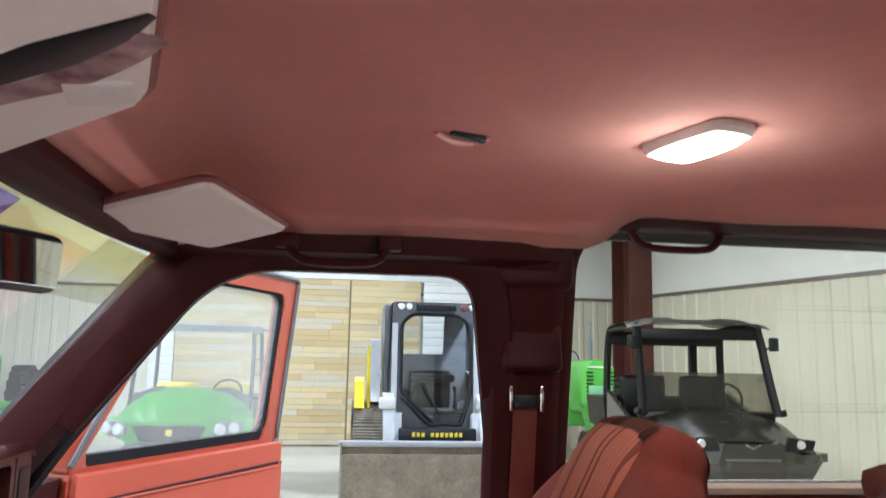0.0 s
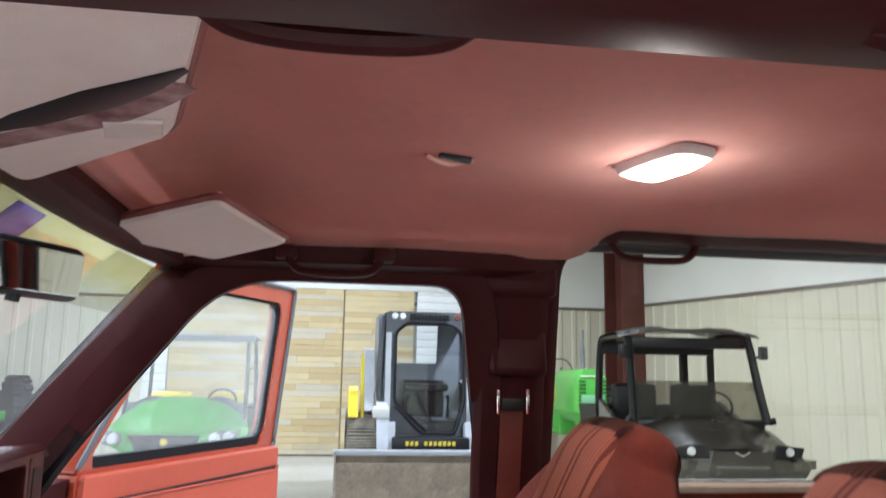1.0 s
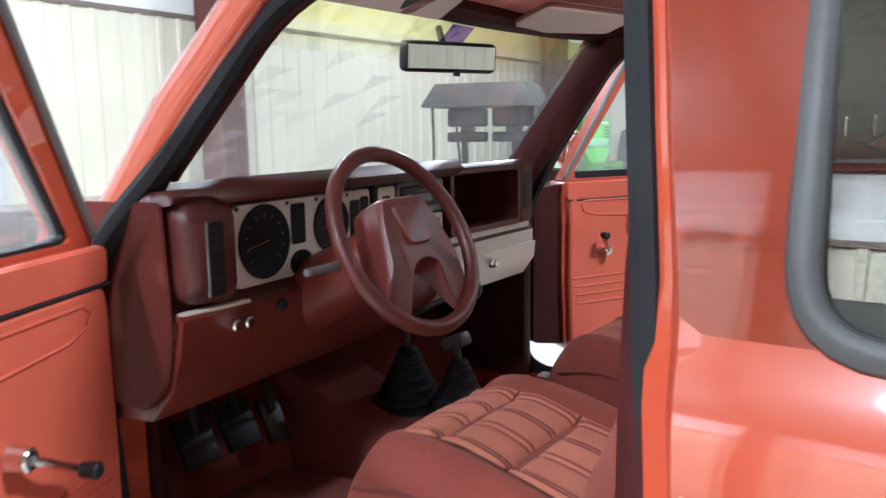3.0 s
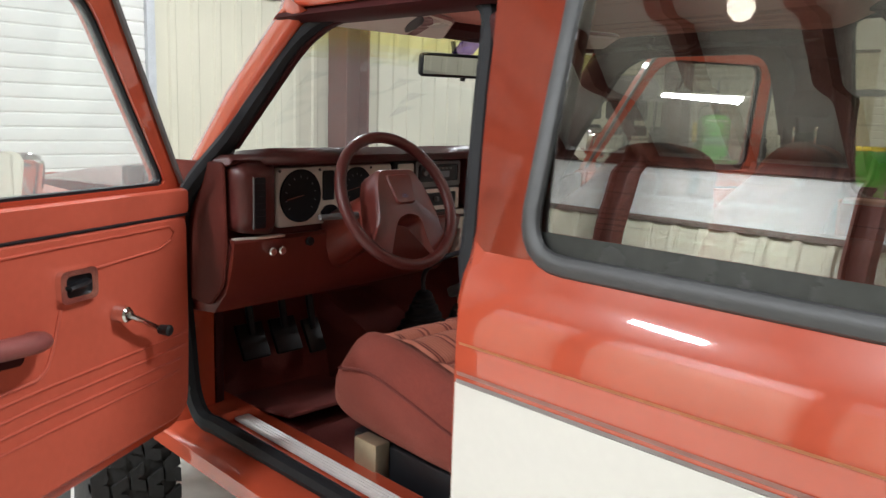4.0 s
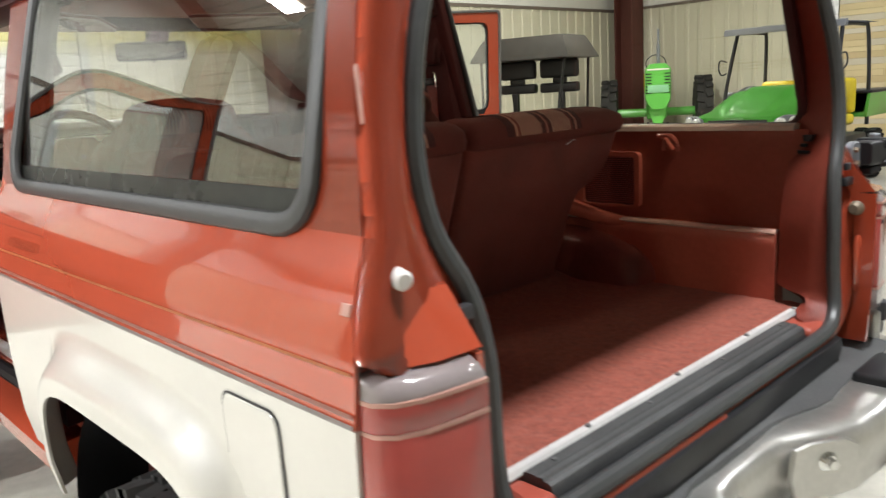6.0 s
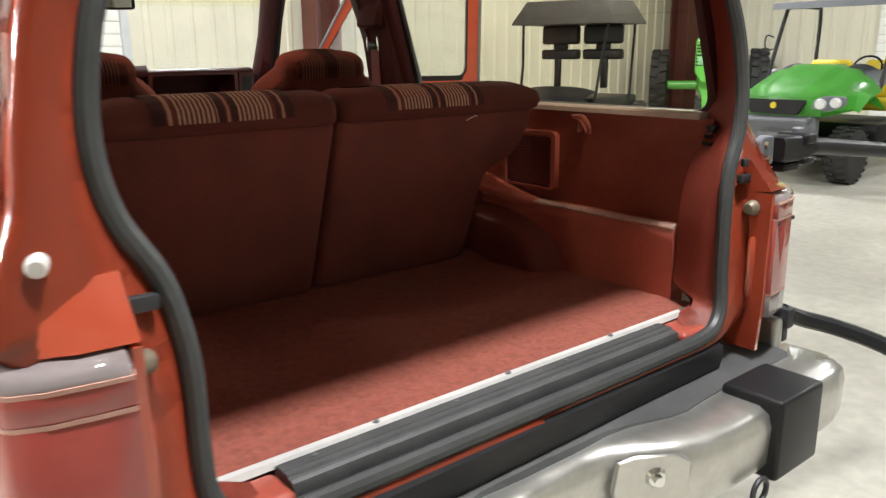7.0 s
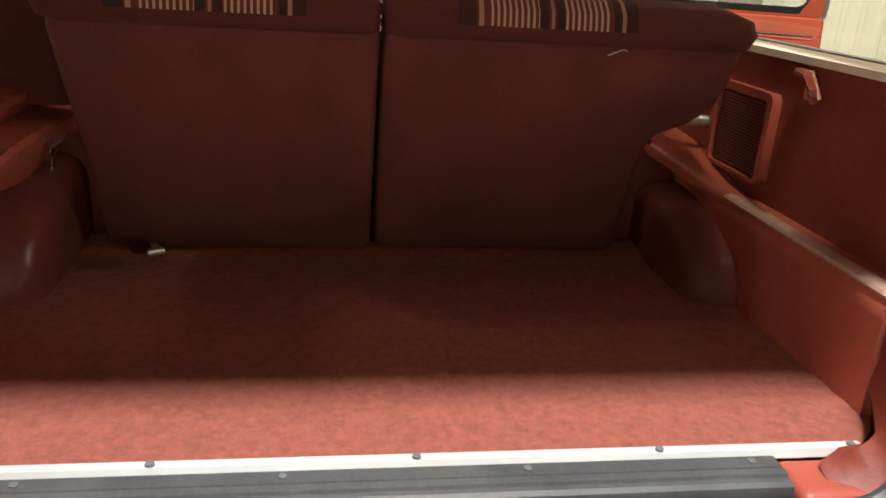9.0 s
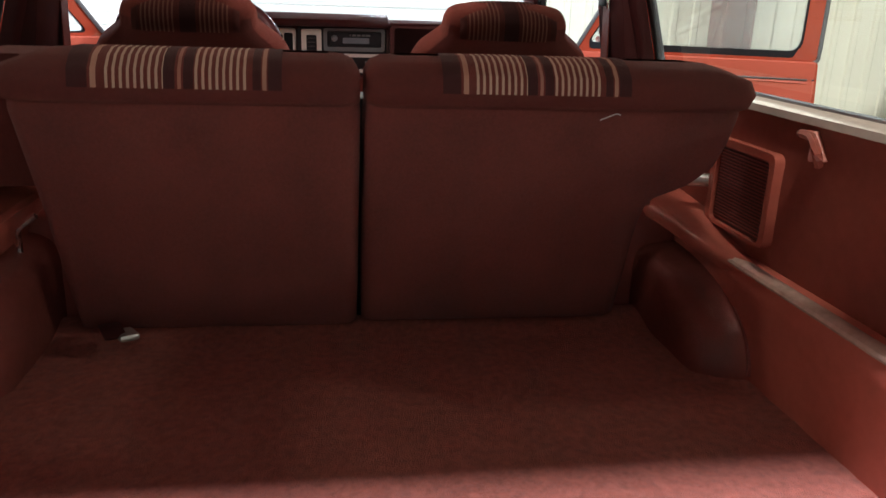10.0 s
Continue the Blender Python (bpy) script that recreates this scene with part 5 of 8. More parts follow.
# visors, grab handles, dome lamp
def visor(pts, z0, z1):
    """A padded visor: pts are its corners in plan; it hangs from z0 at the front to z1 at the back."""
    bm = B()
    x0, x1 = min(p[0] for p in pts), max(p[0] for p in pts)
    o = round_poly(pts, 0.022, 5)
    h = lambda x: z0 + (z1 - z0) * (x - x0) / (x1 - x0)
    c = Vector((sum(p[0] for p in o) / len(o), sum(p[1] for p in o) / len(o)))
    rings = []
    for k, dz in ((0.97, 0.009), (1.0, 0.004), (1.0, -0.004), (0.97, -0.009)):
        rings.append([Vector((c.x + (x - c.x) * k, c.y + (y - c.y) * k, h(x) + dz)) for x, y in o])
    loft(bm, rings)
    v = part("sun_visor", bm, VISOR, car, "beige padded sun visor")
    bm = B()
    tube(bm, [(x, y, h(x) + 0.001) for x, y in o], 0.0055, 6, closed=True)
    part("visor_piping", bm, PULL, v, "dull mauve piping round the visor")
    return v


visor([(-2.0, 0.135), (-1.985, 0.27), (-1.905, 0.475), (-1.770, 0.350), (-1.836, 0.02)], 1.736, 1.760)
dv = visor([(-2.0, -0.57), (-1.99, -0.165), (-1.829, -0.290), (-1.757, -0.555)], 1.722, 1.748)


def visor_z(x):
    return 1.722 + 0.026 * (x + 2.0) / 0.243 - 0.0098


bm = B()
tube(bm, spline([(x, y, visor_z(x)) for x, y in ((-1.98, -0.290), (-1.909, -0.324), (-1.871, -0.342), (-1.828, -0.377), (-1.800, -0.409))]), 0.013, 8, flat=0.15)
part("visor_strap", bm, mat("patterned_strap", (0.42, 0.30, 0.28), 0.8, alt=(0.12, 0.03, 0.04), fine=30, scale=40), dv, "patterned elastic strap round the visor")
bm = B()
box(bm, (-0.022, -0.022, -0.002), (0.022, 0.022, 0.002), 0.001, 1, pose(-1.853, -0.318, visor_z(-1.853), 0, -6.1, 12))
part("visor_label", bm, mat("pale_label", (0.72, 0.68, 0.62), 0.5), dv, "small pale blank label")
bm = B()
tube(bm, [(x, y, visor_z(x)) for x, y in ((-1.96, -0.325), (-1.92, -0.350), (-1.860, -0.386), (-1.818, -0.413), (-1.792, -0.435))], [0.004, 0.014, 0.017, 0.011, 0.003], 8, flat=0.12)
part("visor_slot", bm, BLACK, dv, "dark open slot in the visor cover")
bm = B()
cyl(bm, (-2.0, 0.09, 1.73), (-2.0, 0.13, 1.73), 0.009, seg=10)
part("visor_clip", bm, CHROME, car)


def grab_handle(x0, x1, y, z, drop, s, inn):
    bm = B()
    tube(bm, spline([(x0, y, z), (x0 + 0.02, y - s * inn * 0.6, z - drop * 0.75), (x0 + 0.055, y - s * inn, z - drop), (x1 - 0.055, y - s * inn, z - drop), (x1 - 0.02, y - s * inn * 0.6, z - drop * 0.75), (x1, y, z)], 5), 0.0095, 8, flat=0.8)
    for x in (x0, x1):
        box(bm, (x - 0.022, y - 0.014, z - 0.014), (x + 0.022, y + 0.014, z + 0.014), 0.008)
    return part("grab_handle", bm, TRIM, car, "dark maroon grab handle")


grab_handle(-1.785, -1.600, 0.532, 1.766, 0.040, 1, 0.012)
grab_handle(-1.135, -0.940, 0.575, 1.828, 0.045, 1, 0.012)
grab_handle(-1.785, -1.600, -0.532, 1.766, 0.040, -1, 0.012)
dome = thing("dome_lamp", "", "")
dome.parent = car
dome["label"] = "lit rectangular dome lamp on the headliner"
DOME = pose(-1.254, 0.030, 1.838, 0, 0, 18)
bm = B()
loft(bm, [[DOME @ Vector((x * k, y * k, h)) for x, y in round_poly([(-0.033, -0.072), (0.033, -0.072), (0.038, 0.0), (0.033, 0.072), (-0.033, 0.072), (-0.038, 0.0)], 0.02, 4)] for k, h in ((1.0, 0.0), (1.0, -0.008), (0.92, -0.014))])
part("lamp_base", bm, TAPE, dome, "pale plastic lamp base")
bm = B()
loft(bm, [[DOME @ Vector((x * k, y * k, h)) for x, y in round_poly([(-0.028, -0.064), (0.028, -0.064), (0.033, 0.0), (0.028, 0.064), (-0.028, 0.064), (-0.033, 0.0)], 0.015, 4)] for k, h in ((0.90, -0.013), (0.87, -0.018), (0.66, -0.023))])
part("lamp_lens", bm, LENS, dome, "glowing warm lamp lens")
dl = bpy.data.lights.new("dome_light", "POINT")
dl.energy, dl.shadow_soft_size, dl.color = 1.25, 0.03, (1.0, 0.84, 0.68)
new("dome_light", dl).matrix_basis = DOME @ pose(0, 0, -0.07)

# ---- the car: seats ----
def plaid(name, base, bands, groups, pitch, line=(0.62, 0.42, 0.30)):
    """Velour with broad bands and groups of fine lines across y: bands are (from, to, colour), groups (from, to)."""
    m = mat(name, base, 0.95, sheen=0.10, bump=0.7, bscale=900, fine=140)
    m.node_tree.nodes["Principled BSDF"].inputs["Sheen Tint"].default_value = (0.95, 0.5, 0.38, 1)
    nt = m.node_tree
    n, l = nt.nodes, nt.links
    p = n["Principled BSDF"]
    col = p.inputs["Base Color"].links[0].from_socket
    tc, sep = n.new("ShaderNodeTexCoord"), n.new("ShaderNodeSeparateXYZ")
    l.new(tc.outputs["Object"], sep.inputs[0])
    y = sep.outputs["Y"]

    def calc(op, a, b):
        k = n.new("ShaderNodeMath")
        k.operation = op
        for q, v in enumerate((a, b)):
            if isinstance(v, (int, float)):
                k.inputs[q].default_value = v
            else:
                l.new(v, k.inputs[q])
        return k.outputs[0]

    def between(a, b):
        return calc("MULTIPLY", calc("GREATER_THAN", y, a), calc("LESS_THAN", y, b))

    def over(fac, under, c):
        k = n.new("ShaderNodeMix")
        k.data_type = "RGBA"
        l.new(fac, k.inputs[0])
        l.new(under, k.inputs[6])
        k.inputs[7].default_value = (*c, 1)
        return k.outputs[2]
    for a, b, c in bands:
        col = over(between(a, b), col, c)
    for a, b in groups:
        thread = calc("LESS_THAN", calc("FRACT", calc("DIVIDE", calc("SUBTRACT", y, a), pitch), 0), 0.42)
        col = over(calc("MULTIPLY", between(a, b), thread), col, line)
    l.new(col, p.inputs["Base Color"])
    return m


DARKB, REDB = (0.060, 0.012, 0.012), (0.20, 0.04, 0.026)
LINE = (0.21, 0.048, 0.034)
SEATPLAID = plaid("striped_seat_velour", (0.50, 0.165, 0.103),
                  [(a * k, b * k, LINE) if k > 0 else (b * k, a * k, LINE) for k in (-1, 1) for a, b in ((0.106, 0.113), (0.120, 0.128), (0.028, 0.036), (0.043, 0.051))],
                  [(-0.102, -0.056), (0.056, 0.102)], 0.0085, (0.41, 0.125, 0.079))
HEADPLAID = plaid("striped_headrest_velour", (0.13, 0.026, 0.018), [(-0.13, -0.10, (0.10, 0.020, 0.015)), (-0.012, 0.022, DARKB), (0.10, 0.13, (0.10, 0.020, 0.015))], [(-0.095, -0.020), (0.030, 0.095)], 0.0095, (0.30, 0.13, 0.09))
REARPLAID = plaid("striped_rear_seat_velour", (0.17, 0.034, 0.024),
                  [(-0.15, -0.122, DARKB), (-0.118, -0.110, (0.52, 0.28, 0.19)), (-0.018, -0.002, DARKB), (0.002, 0.007, (0.45, 0.2, 0.14)), (0.010, 0.024, DARKB), (0.108, 0.120, DARKB), (0.122, 0.128, (0.50, 0.26, 0.18)), (0.130, 0.16, DARKB)],
                  [(-0.098, -0.018), (0.026, 0.104)], 0.0098)


SEAT_T = [0.0, 0.02, 0.06, 0.14, 0.24, 0.34, 0.42, 0.475, 0.510, 0.532, 0.548, 0.560, 0.585, 0.603, 0.613, 0.617]
SEAT_W = [0.19, 0.225, 0.242, 0.252, 0.256, 0.248, 0.236, 0.222, 0.205, 0.180, 0.160, 0.150, 0.147, 0.137, 0.116, 0.08]
SEAT_D = [0.08, 0.125, 0.150, 0.156, 0.156, 0.150, 0.146, 0.142, 0.138, 0.135, 0.133, 0.130, 0.118, 0.092, 0.058, 0.03]
BACK_UP, BACK_OUT = Vector((0.395, 0, 0.919)), Vector((-0.919, 0, 0.395))


def back_at(t):
    """The middle line of a front seat's backrest, leaning back."""
    return Vector((-1.420, 0, 0.895)) + BACK_UP * t


def back_front(t, y):
    """How far the plain front face of the backrest stands before its middle line."""
    w, d = float(np.interp(t, SEAT_T, SEAT_W)), float(np.interp(t, SEAT_T, SEAT_D))
    return d / 2 * max(1 - min(abs(y) / w, 0.999) ** 3.0, 0.0) ** (1 / 3.0)


def front_seat(y):
    seat = new("front_seat")
    seat.matrix_basis = pose(0, y, 0)
    seat.parent = car
    seat["label"] = "red velour bucket seat with striped tan inserts"

    def cushion_top(x):
        return float(np.interp(x, [-1.91, -1.90, -1.87, -1.80, -1.72, -1.60, -1.45], [0.885, 0.925, 0.958, 0.978, 0.975, 0.945, 0.905]))
    # cushion: dished between side bolsters
    bm = B()
    rings = []
    for x, zb, w in ((-1.895, 0.82, 0.180), (-1.908, 0.79, 0.210), (-1.895, 0.770, 0.228), (-1.85, 0.755, 0.240), (-1.78, 0.750, 0.248), (-1.66, 0.748, 0.252), (-1.52, 0.748, 0.250), (-1.42, 0.755, 0.240)):
        zt = cushion_top(x) - (0.04 if x == -1.895 and zb > 0.8 else 0)
        r = []
        for k in range(40):
            a = 2 * math.pi * k / 40
            ca, sa = math.cos(a), math.sin(a)
            yy = w * math.copysign(abs(ca) ** 0.60, ca)
            z = (zt + zb) / 2 + (zt - zb) / 2 * math.copysign(abs(sa) ** 0.60, sa)
            if sa > 0:
                z += 0.042 * smooth((abs(yy) / w - 0.50) / 0.22) * smooth((1.03 - abs(yy) / w) / 0.24) * smooth((x + 1.925) / 0.10)
            r.append(Vector((x, yy, z)))
        rings.append(r)
    loft(bm, dense(rings))
    part("cushion", bm, VELOUR, seat, "red velour seat cushion with raised sides", sharp=1.2)
    for sg in (-1, 1):
        bm = B()
        tube(bm, spline([(x, sg * 0.246, cushion_top(x) - 0.045) for x in (-1.86, -1.75, -1.62, -1.50, -1.44)], 4), 0.0035, 6)
        part("cushion_piping", bm, VELOURDARK, seat, "seam along the side of the cushion")
    for x0, x1 in ((-1.898, -1.772), (-1.766, -1.640), (-1.634, -1.47)):
        bm = B()

        def top(u, v):
            x = x0 + (x1 - x0) * u
            yy = -0.138 + 0.276 * v
            puff = 0.017 * (4 * u * (1 - u)) ** 0.4 * (4 * v * (1 - v)) ** 0.35
            groove = 0.004 * sum(math.exp(-((yy - c) / 0.005) ** 2) for c in (-0.047, 0.047))
            return Vector((x, yy, cushion_top(x) - 0.003 + puff - groove + 0.012 * smooth((abs(yy) / 0.138 - 0.75) / 0.25)))
        sheet(bm, top, 12, 36)
        part("cushion_insert", bm, SEATPLAID, seat, "tan striped velour insert")
    # backrest: one tapering shell with side bolsters that run up to the headrest
    bm = B()
    rings = []
    for t, w, d in zip(SEAT_T, SEAT_W, SEAT_D):
        c = back_at(t)
        r = []
        for k in range(40):
            a = 2 * math.pi * k / 40
            ca, sa = math.cos(a), math.sin(a)
            yy = w * math.copysign(abs(ca) ** (2 / 3.0), ca)
            off = d / 2 * math.copysign(abs(sa) ** (2 / 3.0), sa)
            if sa > 0:
                grow = 0.030 * smooth(t / 0.05) * smooth((0.535 - t) / 0.13)
                edge = 0.136 - 0.012 * smooth((t - 0.3) / 0.2)
                off += grow * smooth((abs(yy) - edge) / 0.045) * smooth((w + 0.012 - abs(yy)) / 0.06)
            r.append(c + BACK_OUT * off + Vector((0, yy, 0)))
        rings.append(r)
    loft(bm, dense(rings))
    part("backrest", bm, VELOUR, seat, "red velour backrest that tapers into the headrest", sharp=1.2)
    bm = B()

    def rear(u, v):
        t = 0.02 + 0.565 * u
        w = float(np.interp(t, SEAT_T, SEAT_W)) * 0.94
        yy = -w + 2 * w * v
        return back_at(t) - BACK_OUT * (back_front(t, yy) + 0.003) + Vector((0, yy, 0))
    sheet(bm, rear, 24, 24)
    part("back_cover", bm, VELOURDARK, seat, "dark maroon cloth back of the seat", sharp=1.2)
    for t0, t1 in ((0.045, 0.190), (0.196, 0.315), (0.321, 0.600)):
        bm = B()

        def face(u, v):
            t = t0 + (t1 - t0) * u
            w = 0.134 - 0.012 * smooth((t - 0.3) / 0.2) - 0.012 * smooth((t - 0.5) / 0.1)
            yy = -w + 2 * w * v
            puff = (0.024 if t1 < 0.5 else 0.019) * min(1.0, 6 * u * (1 - u)) ** 0.5 * (4 * v * (1 - v)) ** 0.35
            groove = 0.004 * sum(math.exp(-((yy - q) / 0.005) ** 2) for q in (-0.047, 0.047))
            return back_at(t) + BACK_OUT * (back_front(t, yy) - 0.001 + puff - groove) + Vector((0, yy, 0))
        sheet(bm, face, 20, 36)
        part("backrest_insert", bm, SEATPLAID, seat, "striped velour insert")
    bm = B()

    def over(u, v):
        """The striped band: over the top of the headrest and down its back."""
        a = 0.35 + (math.pi - 0.15) * u
        yy = -0.115 + 0.23 * v
        t = 0.560 + 0.058 * math.sin(a) if math.sin(a) > 0 else 0.560 + 0.12 * math.sin(a)
        t -= 0.012 * abs(yy / 0.115) ** 3 * smooth((t - 0.57) / 0.05)
        d = (0.002 + back_front(0.556, yy)) * math.copysign(abs(math.cos(a)) ** 0.55, math.cos(a))
        return back_at(t) + BACK_OUT * d + Vector((0, yy, 0))
    sheet(bm, over, 26, 16, 0.004)
    part("headrest_band", bm, HEADPLAID, seat, "striped velour band over the headrest", sharp=1.2)
    bm = B()
    box(bm, (-1.86, -0.20, 0.64), (-1.46, 0.20, 0.752), 0.01)
    part("seat_base", bm, BLACK, seat, "dark seat base and rails")
    bm = B()
    box(bm, (-1.80, -0.245, 0.64), (-1.72, -0.20, 0.765), 0.006)
    part("seat_bracket", bm, mat("zinc_bracket", (0.45, 0.38, 0.26), 0.4, metal=0.6), seat, "pale metal seat bracket")
    return seat


fs = front_seat(-0.36)
copy_thing(fs, pose(0, 0.365, 0))
for y in (0.08, -0.06):
    bm = B()
    tube(bm, [(-1.48, y, 0.74), (-1.50, y, 0.84), (-1.53, y, 0.90)], 0.018, 8, flat=0.5)
    box(bm, (-1.56, y - 0.022, 0.89), (-1.51, y + 0.022, 0.95), 0.008)
    part("belt_buckle", bm, BLACK, car, "black belt buckle on a stalk")
bm = B()
tube(bm, [(-1.60, 0.05, 0.745), (-1.50, 0.055, 0.80), (-1.46, 0.055, 0.845)], 0.013, 8)
part("brake_lever", bm, ALUM, car, "grey lever between the seats")


def rear_edge(z, s=1):
    if s < 0:
        return float(np.interp(z, [0.88, 1.02, 1.14, 1.23, 1.35], [0.496, 0.500, 0.506, 0.513, 0.522]))
    return float(np.interp(z, [0.88, 1.06, 1.12, 1.145, 1.175, 1.21, 1.25, 1.34], [0.500, 0.498, 0.502, 0.518, 0.572, 0.610, 0.622, 0.630]))


def rear_x(z):
    return -0.652 + (z - 0.90) * 0.345


for s in (-1, 1):
    seat = new("rear_seat")
    seat.matrix_basis = pose(0, s * 0.305, 0)
    seat.parent = car
    seat["label"] = "one half of the folding rear seat, dark red carpet back"
    c = s * 0.305
    bm = B()
    rings = []
    for z, inset in ((0.885, 0.012), (0.893, 0.002), (0.98, 0.0), (1.06, 0.0), (1.10, 0.0), (1.125, 0.0), (1.145, 0.0), (1.16, 0.0), (1.175, 0.0), (1.19, 0.0), (1.21, 0.0), (1.25, 0.0), (1.30, 0.0), (1.318, 0.004)):
        y1, y0 = rear_edge(z, s) - inset, 0.0035 + inset * 0.5
        o = rrect(rear_x(z) - 0.125, rear_x(z) - inset, min(s * y0, s * y1) - c, max(s * y0, s * y1) - c, 0.022, 4)
        rings.append([Vector((x, y, z + 0.003 * math.sin(y * 40))) for x, y in o])
    loft(bm, rings)
    part("seat_back", bm, SEATBACK, seat, "dark maroon carpeted seat back", sharp=0.9)
    bm = B()
    rings = []
    for z, inset, lean in ((1.306, 0.010, 0.0), (1.314, -0.004, 0.0), (1.335, -0.010, 0.004), (1.358, -0.004, 0.0), (1.374, 0.012, -0.012), (1.382, 0.032, -0.03), (1.384, 0.060, -0.05)):
        y1, y0 = rear_edge(1.34, s) - inset * 1.2 - (0.02 if z > 1.37 else 0), 0.004 + inset * 0.8 * (1 if inset > 0 else 0)
        o = rrect(rear_x(1.33) - 0.135 + max(inset, 0) * 0.8, rear_x(1.33) - inset + lean * 0.3, min(s * y0, s * y1) - c, max(s * y0, s * y1) - c, 0.026, 4)
        rings.append([Vector((x, y, z)) for x, y in o])
    loft(bm, rings)
    part("seat_top_roll", bm, VELOURDARK, seat, "rounded red velour top of the seat", sharp=0.9)
    bm = B()
    xr = rear_x(1.33)
    prof = [(xr + 0.0125, 1.332), (xr + 0.0115, 1.342), (xr + 0.0065, 1.359), (xr - 0.014, 1.3765), (xr - 0.042, 1.3855), (xr - 0.075, 1.3868), (xr - 0.11, 1.380)]
    sheet(bm, lambda u, v: Vector((float(np.interp(v, np.linspace(0, 1, 7), [q[0] for q in prof])), -0.15 + 0.30 * u - s * 0.035, float(np.interp(v, np.linspace(0, 1, 7), [q[1] for q in prof])))), 20, 18)
    m = REARPLAID
    o = part("striped_insert", bm, m, seat, "striped velour band over the seat top")
    for v in o.data.vertices:
        v.co.y += s * 0.035
    o.location.y = -s * 0.035
    bm = B()
    rings = []
    for x, zt in ((-1.20, 0.92), (-1.19, 0.965), (-1.10, 0.99), (-0.90, 0.975), (-0.78, 0.96)):
        rings.append([Vector((x, y - c, z)) for y, z in rrect(min(s * 0.01, s * 0.47), max(s * 0.01, s * 0.47), 0.78, zt, 0.03, 3)])
    loft(bm, rings)
    part("seat_cushion", bm, VELOUR, seat, "red velour rear cushion", sharp=0.9)
    bm = B()
    box(bm, (-1.15, min(s * 0.03, s * 0.45) - c, 0.63), (-0.78, max(s * 0.03, s * 0.45) - c, 0.785), 0.02)
    part("seat_base", bm, TRIM, seat)

# Black box added behind the seat gap, standing in for the shade there.
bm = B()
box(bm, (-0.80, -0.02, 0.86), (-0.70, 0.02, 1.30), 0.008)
part("seat_gap_filler", bm, BLACK, car, "black filler standing in for the shade between the seat halves")
bm = B()
loft(bm, [[Vector((x, y, z)) for y, z in rrect(-0.668, -0.50, 1.150, 1.365, 0.04, 4)] for x in (-0.86, -0.70, -0.665, -0.655)])
part("side_bolster", bm, VELOURDARK, car, "dark red velour bolster beside the rear seat")

# ---- the car: load space ----
bm = B()
sheet(bm, lambda u, v: Vector((-0.72 + 0.727 * u, -0.665 + 1.33 * v, 0.868 + 0.020 * smooth((0.15 - u) / 0.15) + 0.0022 * noise.noise(Vector((u * 30, v * 50, 0))) + 0.0012 * noise.noise(Vector((u * 110, v * 190, 3))))), 110, 190)
part("load_carpet", bm, CARPET, car, "worn red load floor carpet", sharp=2)
bm = B()
box(bm, (-0.74, -0.665, 0.80), (0.026, 0.665, 0.855), 0.01)
part("load_floor", bm, TRIMRED, car, "red load floor")
